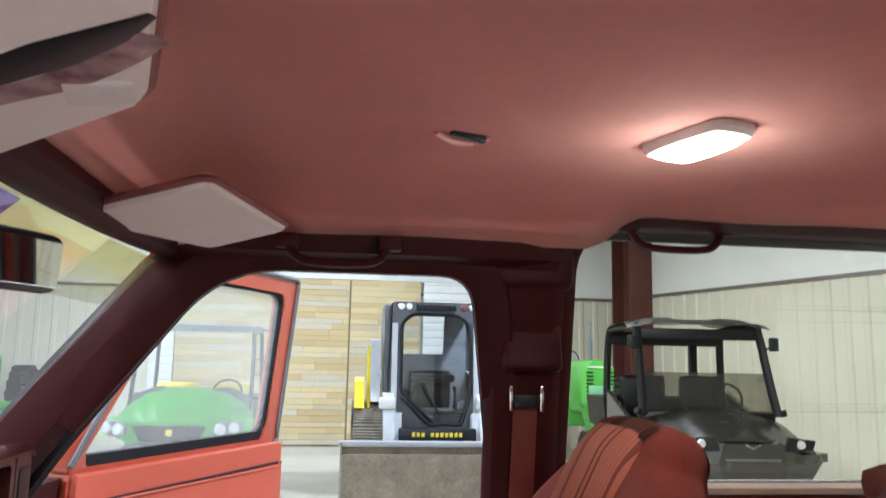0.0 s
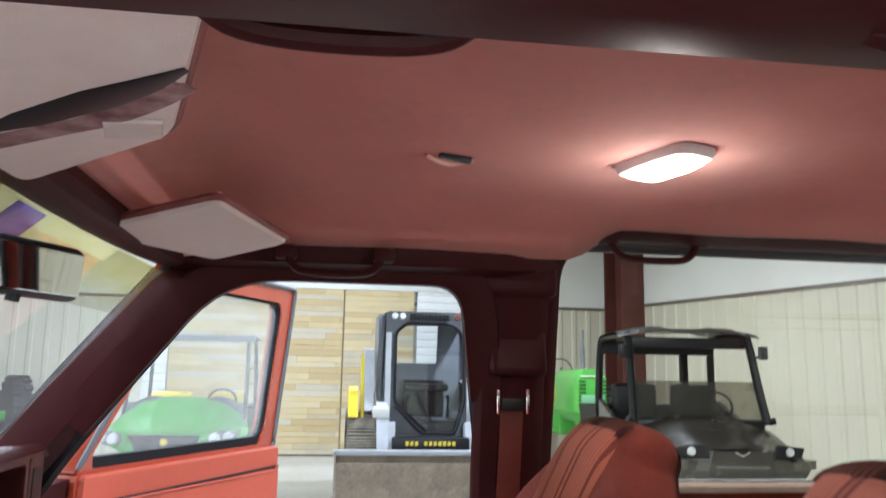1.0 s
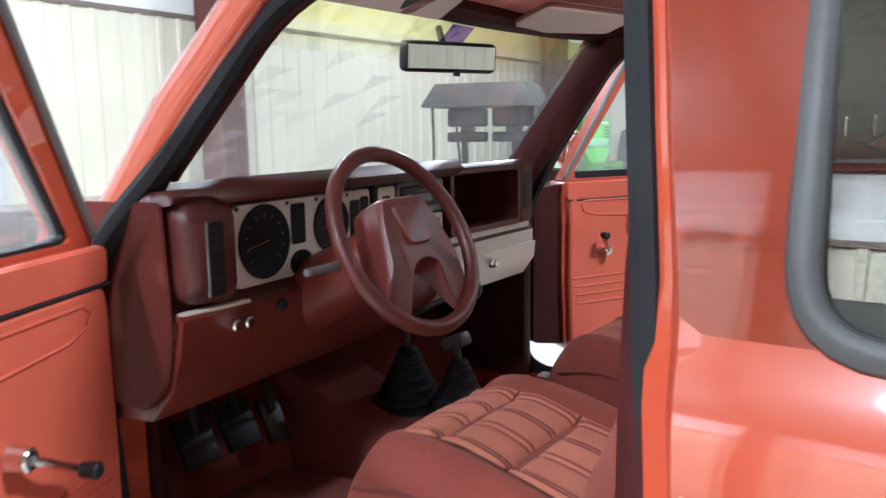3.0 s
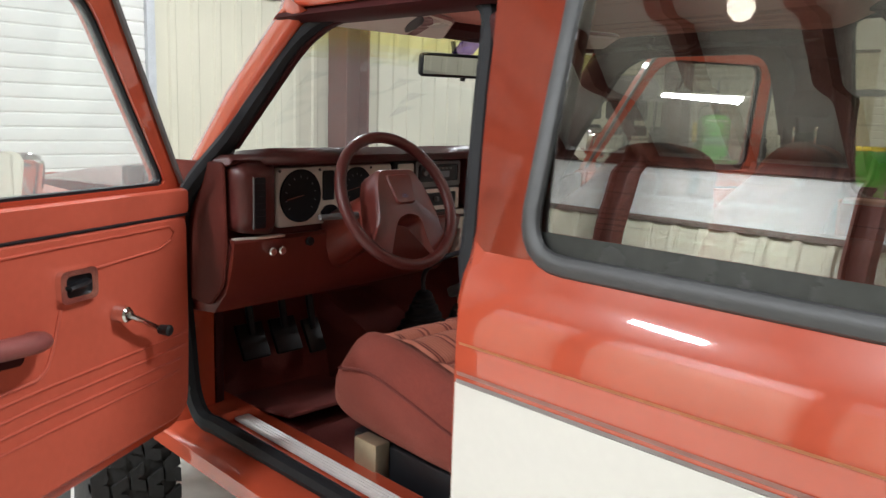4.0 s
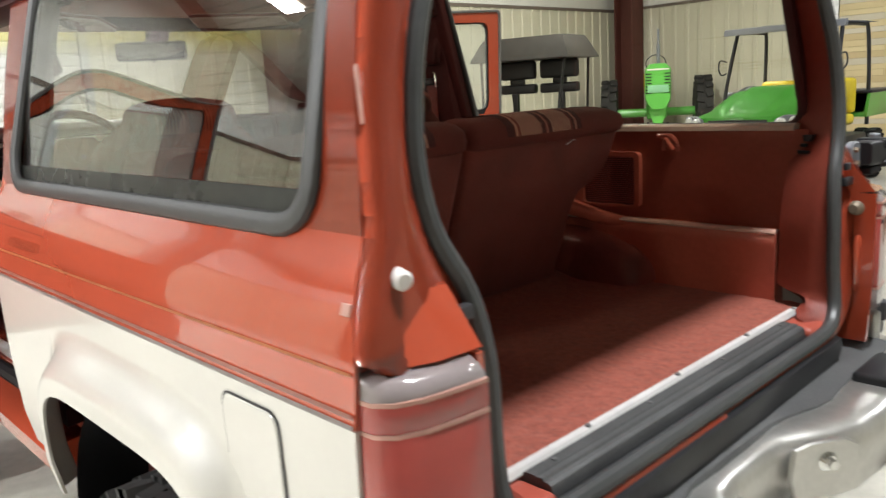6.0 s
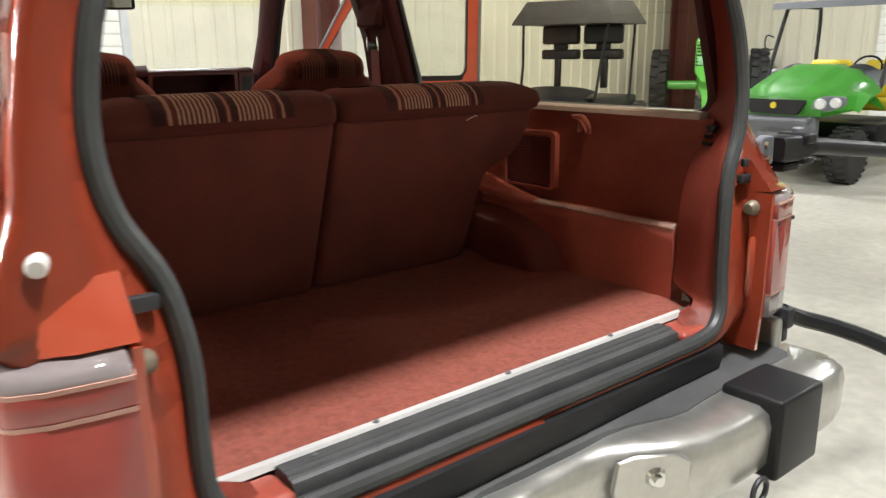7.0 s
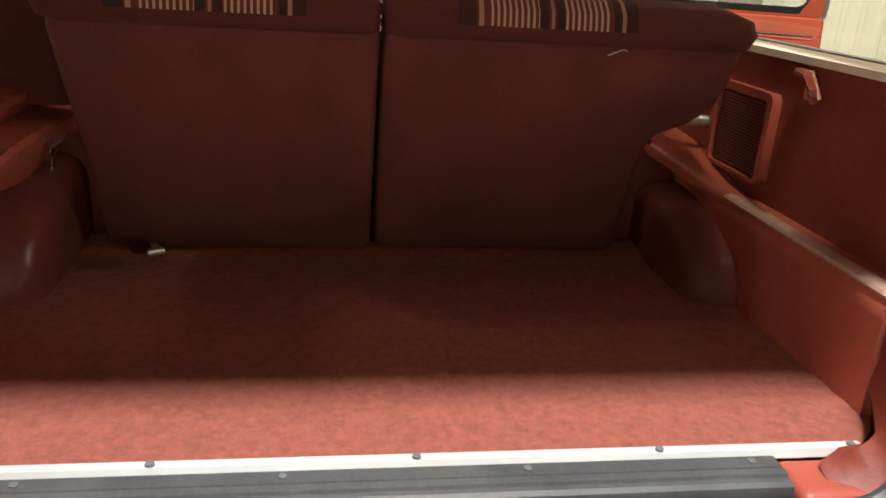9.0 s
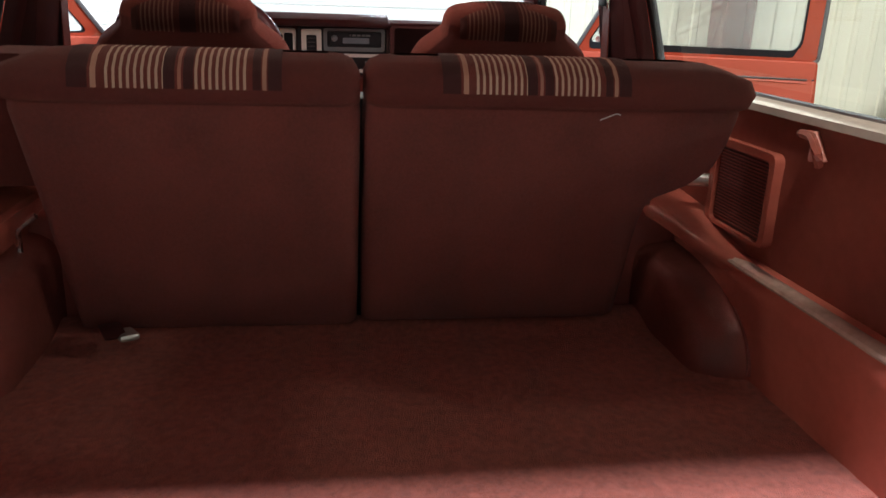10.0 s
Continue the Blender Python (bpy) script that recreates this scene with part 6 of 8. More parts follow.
for s in (-1, 1):
    def Y(*pts):
        return [Vector((x, s * y, z)) for x, y, z in pts]
    bm = B()
    sheet(bm, lambda u, v: Vector((-1.21 + 1.20 * u, s * (0.695 - 0.004 * math.sin(v * 3.1)), 1.03 + 0.275 * v)), 12, 6, 0.008)
    part("side_trim", bm, SIDETRIM, car, "red moulded side trim panel")
    bm = B()
    loft(bm, [Y(*[(x, y, z) for y, z in ((0.688, 1.302), (0.690, 1.314), (0.70, 1.320), (0.770, 1.316), (0.770, 1.303))]) for x in (-1.205, -0.6, -0.045)])
    part("window_sill_cap", bm, mat("pale_sill_vinyl", (0.42, 0.32, 0.27), 0.4), car, "pale vinyl cap below the side window")
    bm = B()
    loft(bm, [Y(*[(x, y + dy, z) for y, z in ((0.70, 1.049), (0.668, 1.049), (0.650, 1.043), (0.642, 1.027), (0.644, 1.01), (0.652, 0.84), (0.70, 0.84))]) for x, dy in ((-1.20, 0.0), (-0.8, 0.0), (-0.4, 0.0), (-0.065, 0.0))])
    part("lower_trim", bm, SIDETRIM, car, "red lower trim with an armrest ledge")
    bm = B()
    tube(bm, Y((-1.0, 0.660, 1.046), (-0.6, 0.660, 1.046), (-0.066, 0.660, 1.046)), 0.017, 10, flat=0.45)
    part("ledge_strip", bm, mat("pale_pink_edge", (0.52, 0.33, 0.27), 0.2, var=0.3, scale=12), car, "pale glossy strip along the ledge edge")
    WHX, WHZ = -0.760, 0.862
    bm = B()
    rings = []
    rise, inn = (0.158, 0.0) if s > 0 else (0.192, -0.022)
    for y, k in ((0.562, 0.02), (0.562, 0.70), (0.564, 0.80), (0.571, 0.88), (0.585, 0.935), (0.605, 0.965), (0.63, 0.985), (0.657, 1.0)):
        ring_pts = []
        for a in np.linspace(0, math.pi, 32):
            ca, sa = math.cos(a), math.sin(a)
            x = WHX + 0.345 * k * math.copysign(abs(ca) ** 0.9, ca)
            z = WHZ + rise * k * abs(sa) ** 0.8
            crease = 0.006 * noise.noise(Vector((x * 14, z * 14, s * 3.0)))
            ring_pts.append(Vector((x, s * (y + inn * (0.657 - y) / 0.095 + crease), z)))
        rings.append(ring_pts)
    loft(bm, rings, closed=False)
    bmesh.ops.solidify(bm, geom=bm.faces[:], thickness=0.004)
    part("wheelhouse_cover", bm, mat("glossy_red_vinyl", (0.34, 0.095, 0.075), 0.24, bump=0.1), car, "shiny red vinyl wheelhouse cover", sharp=1.0)
    bm = B()
    tube(bm, [Vector((WHX + 0.347 * math.copysign(abs(math.cos(a)) ** 0.9, math.cos(a)), s * 0.650, WHZ + (rise + 0.002) * math.sin(a) ** 0.8)) for a in np.linspace(0.05, math.pi - 0.05, 32)], 0.005, 6, up=(0, 1, 0))
    part("wheelhouse_seam", bm, TRIMRED, car)
    # speaker in its frame, coat hook, seat catch
    fo, fi = rrect(-0.690, -0.478, 1.080, 1.243, 0.016, 3), rrect(-0.674, -0.494, 1.086, 1.229, 0.010, 3)
    bm = B()
    ring(bm, Y(*[(x, 0.694, z) for x, z in fo]), Y(*[(x, 0.694, z) for x, z in fi]), (0, -s * 0.020, 0))
    spk = part("speaker_frame", bm, SIDETRIM, car, "red speaker frame on the side trim")
    bm = B()
    plate(bm, Y(*[(x, 0.692, z) for x, z in fi]), (0, -s * 0.008, 0))
    part("speaker_mesh", bm, mat("dark_speaker_mesh", (0.09, 0.022, 0.018), 0.6, var=0.5, fine=300), spk, "fine dark speaker mesh")
    for k in range(23):
        bm = B()
        box(bm, (-0.672, min(s * 0.684, s * 0.682), 1.092 + 0.006 * k), (-0.496, max(s * 0.684, s * 0.682), 1.0945 + 0.006 * k), 0)
        part("speaker_slat", bm, TRIMRED, spk)
    bm = B()
    tube(bm, spline(Y((-0.412, 0.69, 1.288), (-0.404, 0.662, 1.292), (-0.366, 0.655, 1.292), (-0.346, 0.655, 1.270), (-0.350, 0.664, 1.252)), 3), 0.007, 6)
    tube(bm, Y((-0.410, 0.692, 1.25), (-0.402, 0.686, 1.288), (-0.378, 0.69, 1.25)), 0.008, 8)
    part("coat_hook", bm, SIDETRIM, car, "red coat hook")
    bm = B()
    cyl(bm, Y((-0.705, 0.69, 1.152))[0], Y((-0.715, 0.60, 1.152))[0], 0.013, 0.011, 14, 0.004)
    part("seat_catch", bm, OLDCHROME, car, "dull silver seat catch")
    bm = B()
    if s > 0:
        tube(bm, Y((-0.665, 0.545, 1.115), (-0.66, 0.505, 1.125), (-0.655, 0.485, 1.118), (-0.655, 0.482, 1.06)), 0.006, 8)
    else:
        tube(bm, spline(Y((-0.655, 0.574, 1.02), (-0.652, 0.574, 1.065), (-0.650, 0.569, 1.080), (-0.648, 0.540, 1.101)), 4), 0.0055, 8)
    part("seat_release", bm, CHROME, car, "chrome seat release loop")
    bm = B()
    loft(bm, dense([Y((x, 0.690, z0 - 0.006), (x, y + 0.020, z0), (x, y + 0.006, z0 - 0.004), (x, y, z0 - 0.014), (x, y + 0.004, z0 - 0.030), (x, 0.662, z0 - 0.05), (x, 0.690, z0 - 0.05)) for x, y, z0 in ((-0.46, 0.650, 1.050), (-0.54, 0.638, 1.057), (-0.62, 0.615, 1.072), (-0.69, 0.588, 1.092), (-0.75, 0.570, 1.102), (-0.90, 0.560, 1.112), (-1.18, 0.560, 1.12))]))
    part("side_armrest", bm, SIDETRIM, car, "red moulded rear armrest that rises from the ledge", sharp=0.9)
bm = B()
loft(bm, [[Vector((x, -y, z)) for y, z in ((0.690, 1.03), (0.600 + 0.6 * e, 1.03), (0.560 + e, 1.098 - d), (0.558 + e, 1.114 - d), (0.566 + e, 1.122 - d), (0.615, 1.128 - d), (0.690, 1.130 - d))] for x, e, d in ((-0.760, 0.0, 0.0), (-0.748, 0.0, 0.0), (-0.60, 0.0, 0.0), (-0.52, 0.025, 0.02), (-0.44, 0.080, 0.075))])
part("side_box", bm, SIDETRIM, car, "red moulded box beside the rear seat", sharp=0.5)
bm = B()
loft(bm, [[Vector((x, -y, z)) for y, z in ((0.690, 1.118), (0.628, 1.118), (0.604, 1.160), (0.606, 1.170), (0.625, 1.176), (0.690, 1.180))] for x in (-1.0, -0.80, -0.56, -0.50)])
part("side_shelf", bm, SIDETRIM, car, "red moulded upper shelf above the box", sharp=0.5)
bm = B()
box(bm, (-0.016, -0.028, -0.006), (0.016, 0.028, 0.006), 0.004, 2, pose(-0.595, -0.400, 0.904, 8, 0, -62))
part("loose_belt_buckle", bm, OLDCHROME, car, "loose chrome belt buckle on the carpet")
bm = B()
tube(bm, [(-0.64, -0.44, 0.905), (-0.60, -0.425, 0.915), (-0.57, -0.41, 0.909)], 0.018, 6, flat=0.15)
part("loose_belt", bm, TRIM, car, "dark end of a seat belt")

bm = B()
tube(bm, spline([(rear_x(1.292) + 0.003, 0.380, 1.292), (rear_x(1.298) + 0.005, 0.392, 1.298), (rear_x(1.303) + 0.004, 0.405, 1.303), (rear_x(1.303) + 0.004, 0.412, 1.301)], 4), 0.0012, 6)
part("loose_thread", bm, TAPE, car, "loose white thread on the seat back")

# ---- the car: tail ----
JAMB = mat("red_jamb_plastic", (0.35, 0.068, 0.043), 0.48, bump=0.1)
GATE = [(0.0, 1.745), (0.42, 1.745), (0.54, 1.725), (0.598, 1.66), (0.632, 1.58), (0.662, 1.50), (0.678, 1.42), (0.680, 1.35), (0.664, 1.28), (0.622, 1.20), (0.603, 1.10), (0.602, 0.98), (0.598, 0.915), (0.575, 0.874), (0.525, 0.852), (0.40, 0.847), (0.0, 0.847)]
OUTER = [(0.0, 1.80), (0.44, 1.80), (0.58, 1.815), (0.665, 1.745), (0.703, 1.64), (0.727, 1.55), (0.751, 1.45), (0.769, 1.36), (0.781, 1.30), (0.829, 1.185), (0.80, 1.150), (0.74, 1.0), (0.73, 0.92), (0.66, 0.855), (0.575, 0.815), (0.40, 0.808), (0.0, 0.808)]


def gate_x(z):
    return float(np.interp(z, [0.83, 0.95, 1.1, 1.2, 1.3, 1.5, 1.75], [0.114, 0.094, 0.090, 0.080, 0.068, 0.052, 0.025]))


path = [(y, z) for y, z in GATE] + [(-y, z) for y, z in reversed(GATE[1:-1])]
path3 = spline([Vector((gate_x(z), y, z)) for y, z in path], 4, closed=True)
bm = B()
tube(bm, path3, 0.0155, 10, closed=True, up=(1, 0, 0))
part("tail_seal", bm, mat("dark_tail_rubber", (0.052, 0.054, 0.055), 0.42, var=0.2), car, "grey rubber seal round the tail opening")
for s in (-1, 1):
    g = spline([Vector((gate_x(z) - 0.004, s * y, z)) for y, z in GATE], 3)
    o = spline([Vector((tail_edge(z, s), s * y, z)) for y, z in OUTER], 3)
    bm = B()
    mid = [a.lerp(b, 0.45) + Vector((0.010, 0, 0)) for a, b in zip(g, o)]
    o1 = [p + Vector((0.0, -s * 0.018, 0)) for p in o]
    o2 = [p + Vector((-0.006, -s * 0.005, 0)) for p in o]
    o3 = [p + Vector((-0.024, 0, 0)) for p in o]
    loft(bm, [g, mid, o1, o2, o3], closed=False)
    bmesh.ops.solidify(bm, geom=bm.faces[:], thickness=0.004)
    part("tail_frame", bm, RED, car, "red-painted frame of the tail opening", sharp=1.3)
    inner = []
    for y, z in GATE:
        yi = y + (0.028 if z > 1.1 else 0.016 if z > 0.88 else 0.0)
        inner.append((yi, z))
    a = spline([Vector((gate_x(z) - 0.006, s * y, z + (0.004 if z < 0.85 else 0))) for y, z in GATE], 3)
    b = spline([Vector((0.025 if z > 0.9 else 0.045, s * (y - 0.008), z + (0.022 if z < 0.88 else 0))) for y, z in inner], 3)
    c = spline([Vector((-0.055 if z > 0.9 else 0.026, s * (y + 0.03), z + (0.03 if z < 0.88 else 0))) for y, z in inner], 3)
    cut = 14 * 3
    bm = B()
    loft(bm, [a[:cut + 1], [p.lerp(q, 0.5) + Vector((0, -s * 0.006, 0)) for p, q in zip(a, b)][:cut + 1], b[:cut + 1], c[:cut + 1]], closed=False)
    bmesh.ops.solidify(bm, geom=bm.faces[:], thickness=0.004)
    part("tail_jamb", bm, JAMB, car, "red inner jamb of the tail opening", sharp=0.9)
    # vents in the jamb
    for pts in (((-0.017, 1.291), (0.016, 1.294), (0.004, 1.276), (-0.013, 1.276)), ((-0.023, 1.262), (-0.009, 1.262), (-0.009, 1.270), (-0.023, 1.270)), ((-0.031, 1.245), (0.001, 1.246), (0.001, 1.253), (-0.031, 1.253))):
        bm = B()
        plate(bm, [(x, s * (0.676 + (0.025 - x) * 0.475), z) for x, z in pts], (-0.003, -s * 0.014, 0))
        part("jamb_slot", bm, BLACK, car)
    # tail lamp
    plan = [(0.094, 0.829), (0.118, 0.827), (0.138, 0.812), (0.152, 0.780), (0.160, 0.730), (0.164, 0.694), (0.150, 0.690), (0.094, 0.690)]

    def lampring(z, k=1.0, dx=0.0):
        return [Vector((0.088 + (x - 0.088) * k + dx + (0.014 if s < 0 else 0.0), s * (0.766 + (y - 0.766) * (0.98 if k < 1 else 1)), z)) for x, y in plan]
    lamp = thing("tail_lamp", "", "")
    lamp.parent = car
    lamp["label"] = "red tail lamp with a smoky clear top"
    bm = B()
    loft(bm, [lampring(0.925), lampring(0.93, 1.0), lampring(1.092, 1.0), lampring(1.095, 0.97)])
    part("red_lens", bm, TAIL, lamp, "ribbed red lens")
    bm = B()
    loft(bm, [lampring(1.097, 0.97), lampring(1.10), lampring(1.128), lampring(1.131, 0.97)])
    part("upper_red_lens", bm, TAIL, lamp)
    bm = B()
    loft(bm, [lampring(1.133, 0.97), lampring(1.138, 0.97), lampring(1.148, 0.86), lampring(1.155, 0.66), lampring(1.159, 0.3)])
    part("clear_cap", bm, TAILCLEAR, lamp, "smoky clear cap", sharp=1.4)
    bm = B()
    loft(bm, [lampring(0.868, 0.95), lampring(0.872), lampring(0.918), lampring(0.922, 0.97)])
    part("reversing_lens", bm, TAILCLEAR, lamp, "clear reversing lens")
    for z in (1.095, 1.131, 0.922):
        bm = B()
        loft(bm, [lampring(z - 0.0025, 1.012), lampring(z + 0.0025, 1.012)])
        part("lens_line", bm, PINKLINE, lamp, "pale line across the lens")
    for y, x in ((0.702, 0.162), (0.795, 0.146)):
        bm = B()
        cyl(bm, (x - 0.004, s * y, 1.086), (x + 0.004, s * y, 1.086), 0.005, seg=10)
        part("lens_screw", bm, STEEL, lamp)
    bm = B()
    loft(bm, [[Vector((x, s * y, z)) for x, z in ((0.07, 0.79), (0.148, 0.79), (0.156, 0.93), (0.156, 1.155), (0.07, 1.155))] for y in (0.676, 0.688)])
    loft(bm, [[Vector((x, s * y, z)) for x, z in ((0.07, 1.150), (0.154 - k, 1.160), (0.100 - 0.2 * k, 1.228 - (d if s > 0 else 0)), (0.07, 1.228 - (d if s > 0 else 0)))] for y, k, d in ((0.676, 0.0, 0.004), (0.74, 0.004, 0.056), (0.795, 0.026, 0.066))])
    part("lamp_flange", bm, RED, car, "red flange beside the tail lamp", sharp=0.5)
    bm = B()
    tube(bm, [Vector((0.120, s * 0.676, z)) for z in (0.915, 0.925, 1.045, 1.055)], [0.008, 0.014, 0.014, 0.008], 10, flat=0.6, up=(1, 0, 0))
    part("pressed_panel", bm, RED, car, "pressed rib in the red flange")
    bm = B()
    box(bm, (0.085, min(s * 0.79, s * 0.828), 0.70), (0.140, max(s * 0.79, s * 0.828), 0.835), 0.014, 3)
    part("bumper_stay", bm, OLDCHROME, car, "pale chrome stay below the tail lamp")
    bm = B()
    if s > 0:
        box(bm, (0.088, 0.652, 1.21), (0.100, 0.672, 1.228), 0.003)
        part("strut_hook", bm, STEEL, car, "small dark strut hook")
        bm = B()
        box(bm, (0.09, s * 0.655 - 0.02, 1.175), (0.106, s * 0.655 + 0.02, 1.195), 0.004)
        part("latch_bracket", bm, STEEL, car, "dirty metal latch bracket")
        bm = B()
        cyl(bm, (0.115, s * 0.676, 1.12), (0.115, s * 0.652, 1.12), 0.018, 0.014, 14, 0.004)
        part("latch_stud", bm, BUCKET, car, "dirty brown latch stud")
        continue
    cyl(bm, (0.085, s * 0.754, 1.255), (0.100, s * 0.756, 1.255), 0.008, 0.008, 14, 0.002)
    cyl(bm, (0.098, s * 0.756, 1.255), (0.128, s * 0.764, 1.253), 0.0125, 0.012, 16, 0.004)
    part("strut_stud", bm, TAPE if s < 0 else STEEL, car, "pale strut mounting stud")
    bm = B()
    box(bm, (0.09, s * 0.655 - 0.02, 1.175), (0.106, s * 0.655 + 0.02, 1.195), 0.004)
    part("latch_bracket", bm, STEEL, car, "dirty metal latch bracket")
    bm = B()
    cyl(bm, (0.115, s * 0.676, 1.12), (0.115, s * 0.652, 1.12), 0.018, 0.014, 14, 0.004)
    part("latch_stud", bm, BUCKET, car, "dirty brown latch stud")
bm = B()
box(bm, (-0.0015, -0.0015, -0.034), (0.002, 0.012, 0.034), 0.001, 1, Matrix.Translation((0.059, -0.752, 1.455)) @ pose(0, 0, 0, -13, 0, 60))
part("sticker", bm, PINKLINE, car, "small pale sticker on the pillar")
bm = B()
box(bm, (-0.008, -0.0015, -0.007), (0.008, 0.0015, 0.007), 0.0007, 1, Matrix.Translation((0.090, -side_y(1.228) - 0.0012, 1.228)) @ pose(0, 0, 0, -21))
part("sticker", bm, PINKLINE, car, "small pale sticker on the side")
for s in (-1, 1):
    bm = B()
    box(bm, (0.020, min(s * 0.470, s * 0.592), 0.830), (0.100, max(s * 0.470, s * 0.592), 0.866), 0.014, 4)
    part("sill_corner", bm, JAMB, car, "red plastic corner of the sill")
    bm = B()
    box(bm, (-0.86, min(s * 0.490, s * 0.655), 0.70), (-0.74, max(s * 0.490, s * 0.655), 1.085), 0.02, 3)
    part("wheelhouse_front", bm, TRIMRED, car, "dark red wheelhouse end beside the seat")
# sill: aluminium strip, ribbed plate, screws
bm = B()
loft(bm, [[Vector((x, y, z)) for x, z in ((0.000, 0.866), (0.003, 0.8745), (0.018, 0.876), (0.023, 0.866))] for y in (-0.60, -0.56, 0.56, 0.598)])
part("sill_strip", bm, ALUM, car, "bright aluminium strip along the carpet edge")
for y in (-0.58, -0.278, 0.023, 0.324, 0.582):
    bm = B()
    cyl(bm, (0.012, y, 0.8745), (0.012, y, 0.879), 0.006, 0.005, 10)
    part("sill_screw", bm, GREYPL, car, "dark screw head")
bm = B()
prof = [(0.026, 0.862), (0.028, 0.873), (0.032, 0.876), (0.060, 0.8765), (0.0615, 0.8745), (0.065, 0.8745), (0.067, 0.8765), (0.078, 0.876), (0.081, 0.872), (0.084, 0.8715), (0.090, 0.872), (0.099, 0.869), (0.103, 0.860), (0.104, 0.845), (0.026, 0.845)]
loft(bm, [[Vector((0.026 + 0.77 * (x - 0.026), y, z)) for x, z in prof] for y in (-0.470, -0.462, 0.0, 0.456, 0.464)])
part("sill_plate", bm, SCUFF, car, "scuffed grey ribbed sill plate", sharp=0.4)
for k, y in enumerate((-0.41, -0.13, 0.15, 0.43)):
    bm = B()
    cyl(bm, (0.042, y, 0.8755), (0.042, y, 0.8785), 0.005, seg=8)
    part("sill_rivet", bm, GREYPL, car)
# Black filler below the seal; the gap's shadow is put into its colour.
bm = B()
loft(bm, [[Vector((x, y, z)) for x, z in ((0.02, 0.78), (0.02, 0.858), (0.085, 0.850), (0.100, 0.832), (0.128 + k, 0.824), (0.130 + k, 0.80), (0.116 + k, 0.74))] for y, k in ((-0.575, 0.014), (0.0, 0.006), (0.575, 0.0))])
part("tail_sill", bm, BLACK, car, "black filler standing in for the shade in the gap before the bumper")

# bumper with black step pad, carrier bracket and the swung-out carrier arms
bumper = thing("rear_bumper", "", "")
bumper.parent = car
bumper["label"] = "chrome rear step bumper with black pads"
bm = B()
rings = []
stations = [(0.06, 0.115, 0.182, 0.748), (0.12, 0.115, 0.190, 0.750), (0.17, 0.12, 0.222, 0.752), (0.22, 0.13, 0.262, 0.755), (0.28, 0.14, 0.288, 0.756), (0.38, 0.15, 0.298, 0.757), (0.78, 0.155, 0.300, 0.757), (0.845, 0.14, 0.285, 0.756), (0.875, 0.12, 0.245, 0.752), (0.885, 0.10, 0.20, 0.745)]
for y, x0, x1, zt in [(-y, *q) for y, *q in reversed(stations)] + stations:
    rings.append([Vector((x, y, z)) for x, z in ((x0, zt - 0.012), (x0 + 0.012, zt), (x1 - 0.03, zt), (x1 - 0.008, zt - 0.012), (x1, zt - 0.04), (x1 - 0.004, zt - 0.12), (x1 - 0.02, zt - 0.145), (x0, zt - 0.145))])
loft(bm, rings)
part("bumper_bar", bm, OLDCHROME, bumper, "dented chrome bumper bar", sharp=0.9)
bm = B()
loft(bm, [[Vector((x, y, z)) for x, z in ((-0.005, 0.745), (0.0, 0.770), (0.12, 0.768), (0.165 + k, 0.760), (0.172 + k, 0.745), (0.16 + k, 0.72), (-0.005, 0.72))] for y, k in ((-0.80, 0.0), (-0.78, 0.012), (-0.50, 0.012), (-0.35, 0.022), (-0.26, 0.0), (-0.16, -0.026), (0.0, -0.028), (0.16, -0.026), (0.21, -0.016), (0.26, 0.0), (0.30, 0.014), (0.35, 0.022), (0.42, 0.016), (0.50, 0.012), (0.78, 0.012), (0.80, 0.0))])
part("step_pad", bm, SCUFF, bumper, "black ribbed plastic step pad")
for y in (-0.57, 0.575):
    bm = B()
    box(bm, (0.180, y - 0.088, 0.600), (0.318, y + 0.088, 0.778), 0.010, 3)
    part("end_block", bm, BLACK, bumper, "black bracket block over the bumper")
# chrome plates bolted over the bends of the bar, and the lower plate between them
for s in (-1, 1):
    d0, d1 = Vector((0.197, s * 0.115, 0)), Vector((0.272, s * 0.235, 0))
    outw = Vector((0.85, -s * 0.53, 0)).normalized()
    hexa = [(0.0, 0.742), (0.22, 0.752), (0.80, 0.752), (1.0, 0.735), (0.98, 0.640), (0.05, 0.632), (-0.06, 0.680)]
    bm = B()
    plate(bm, [d0.lerp(d1, q) + outw * 0.004 + Vector((0, 0, z)) for q, z in hexa], outw * 0.012, 0.004)
    part("bend_plate", bm, OLDCHROME, bumper, "dull chrome plate over the bend of the bumper")
    c = d0.lerp(d1, 0.52) + Vector((0, 0, 0.708))
    bm = B()
    cyl(bm, c + outw * 0.012, c + outw * 0.022, 0.021, 0.019, 18, 0.004)
    cyl(bm, c + outw * 0.020, c + outw * 0.034, 0.011, 0.010, 6)
    part("plate_bolt", bm, CHROME, bumper, "bright bolt head")
bm = B()
loft(bm, [[Vector((x, y, z)) for x, z in ((0.14, 0.625), (0.215, 0.625), (0.228, 0.612), (0.228, 0.53), (0.205, 0.51), (0.14, 0.51))] for y in (-0.24, -0.225, 0.225, 0.24)])
part("lower_plate", bm, OLDCHROME, bumper, "dull chrome lower plate")
bm = B()
tube(bm, [Vector((0.31 + 0.0 * a, 0.44 + 0.026 * math.cos(a), 0.60 + 0.026 * math.sin(a))) for a in np.linspace(0, 2 * math.pi, 20, endpoint=False)], 0.006, 8, closed=True, up=(1, 0, 0))
part("chain_ring", bm, STEEL, bumper, "steel chain ring")
carrier = thing("carrier", "", "")
carrier.parent = car
carrier["label"] = "black tubular spare wheel carrier swung out to the side"
bm = B()
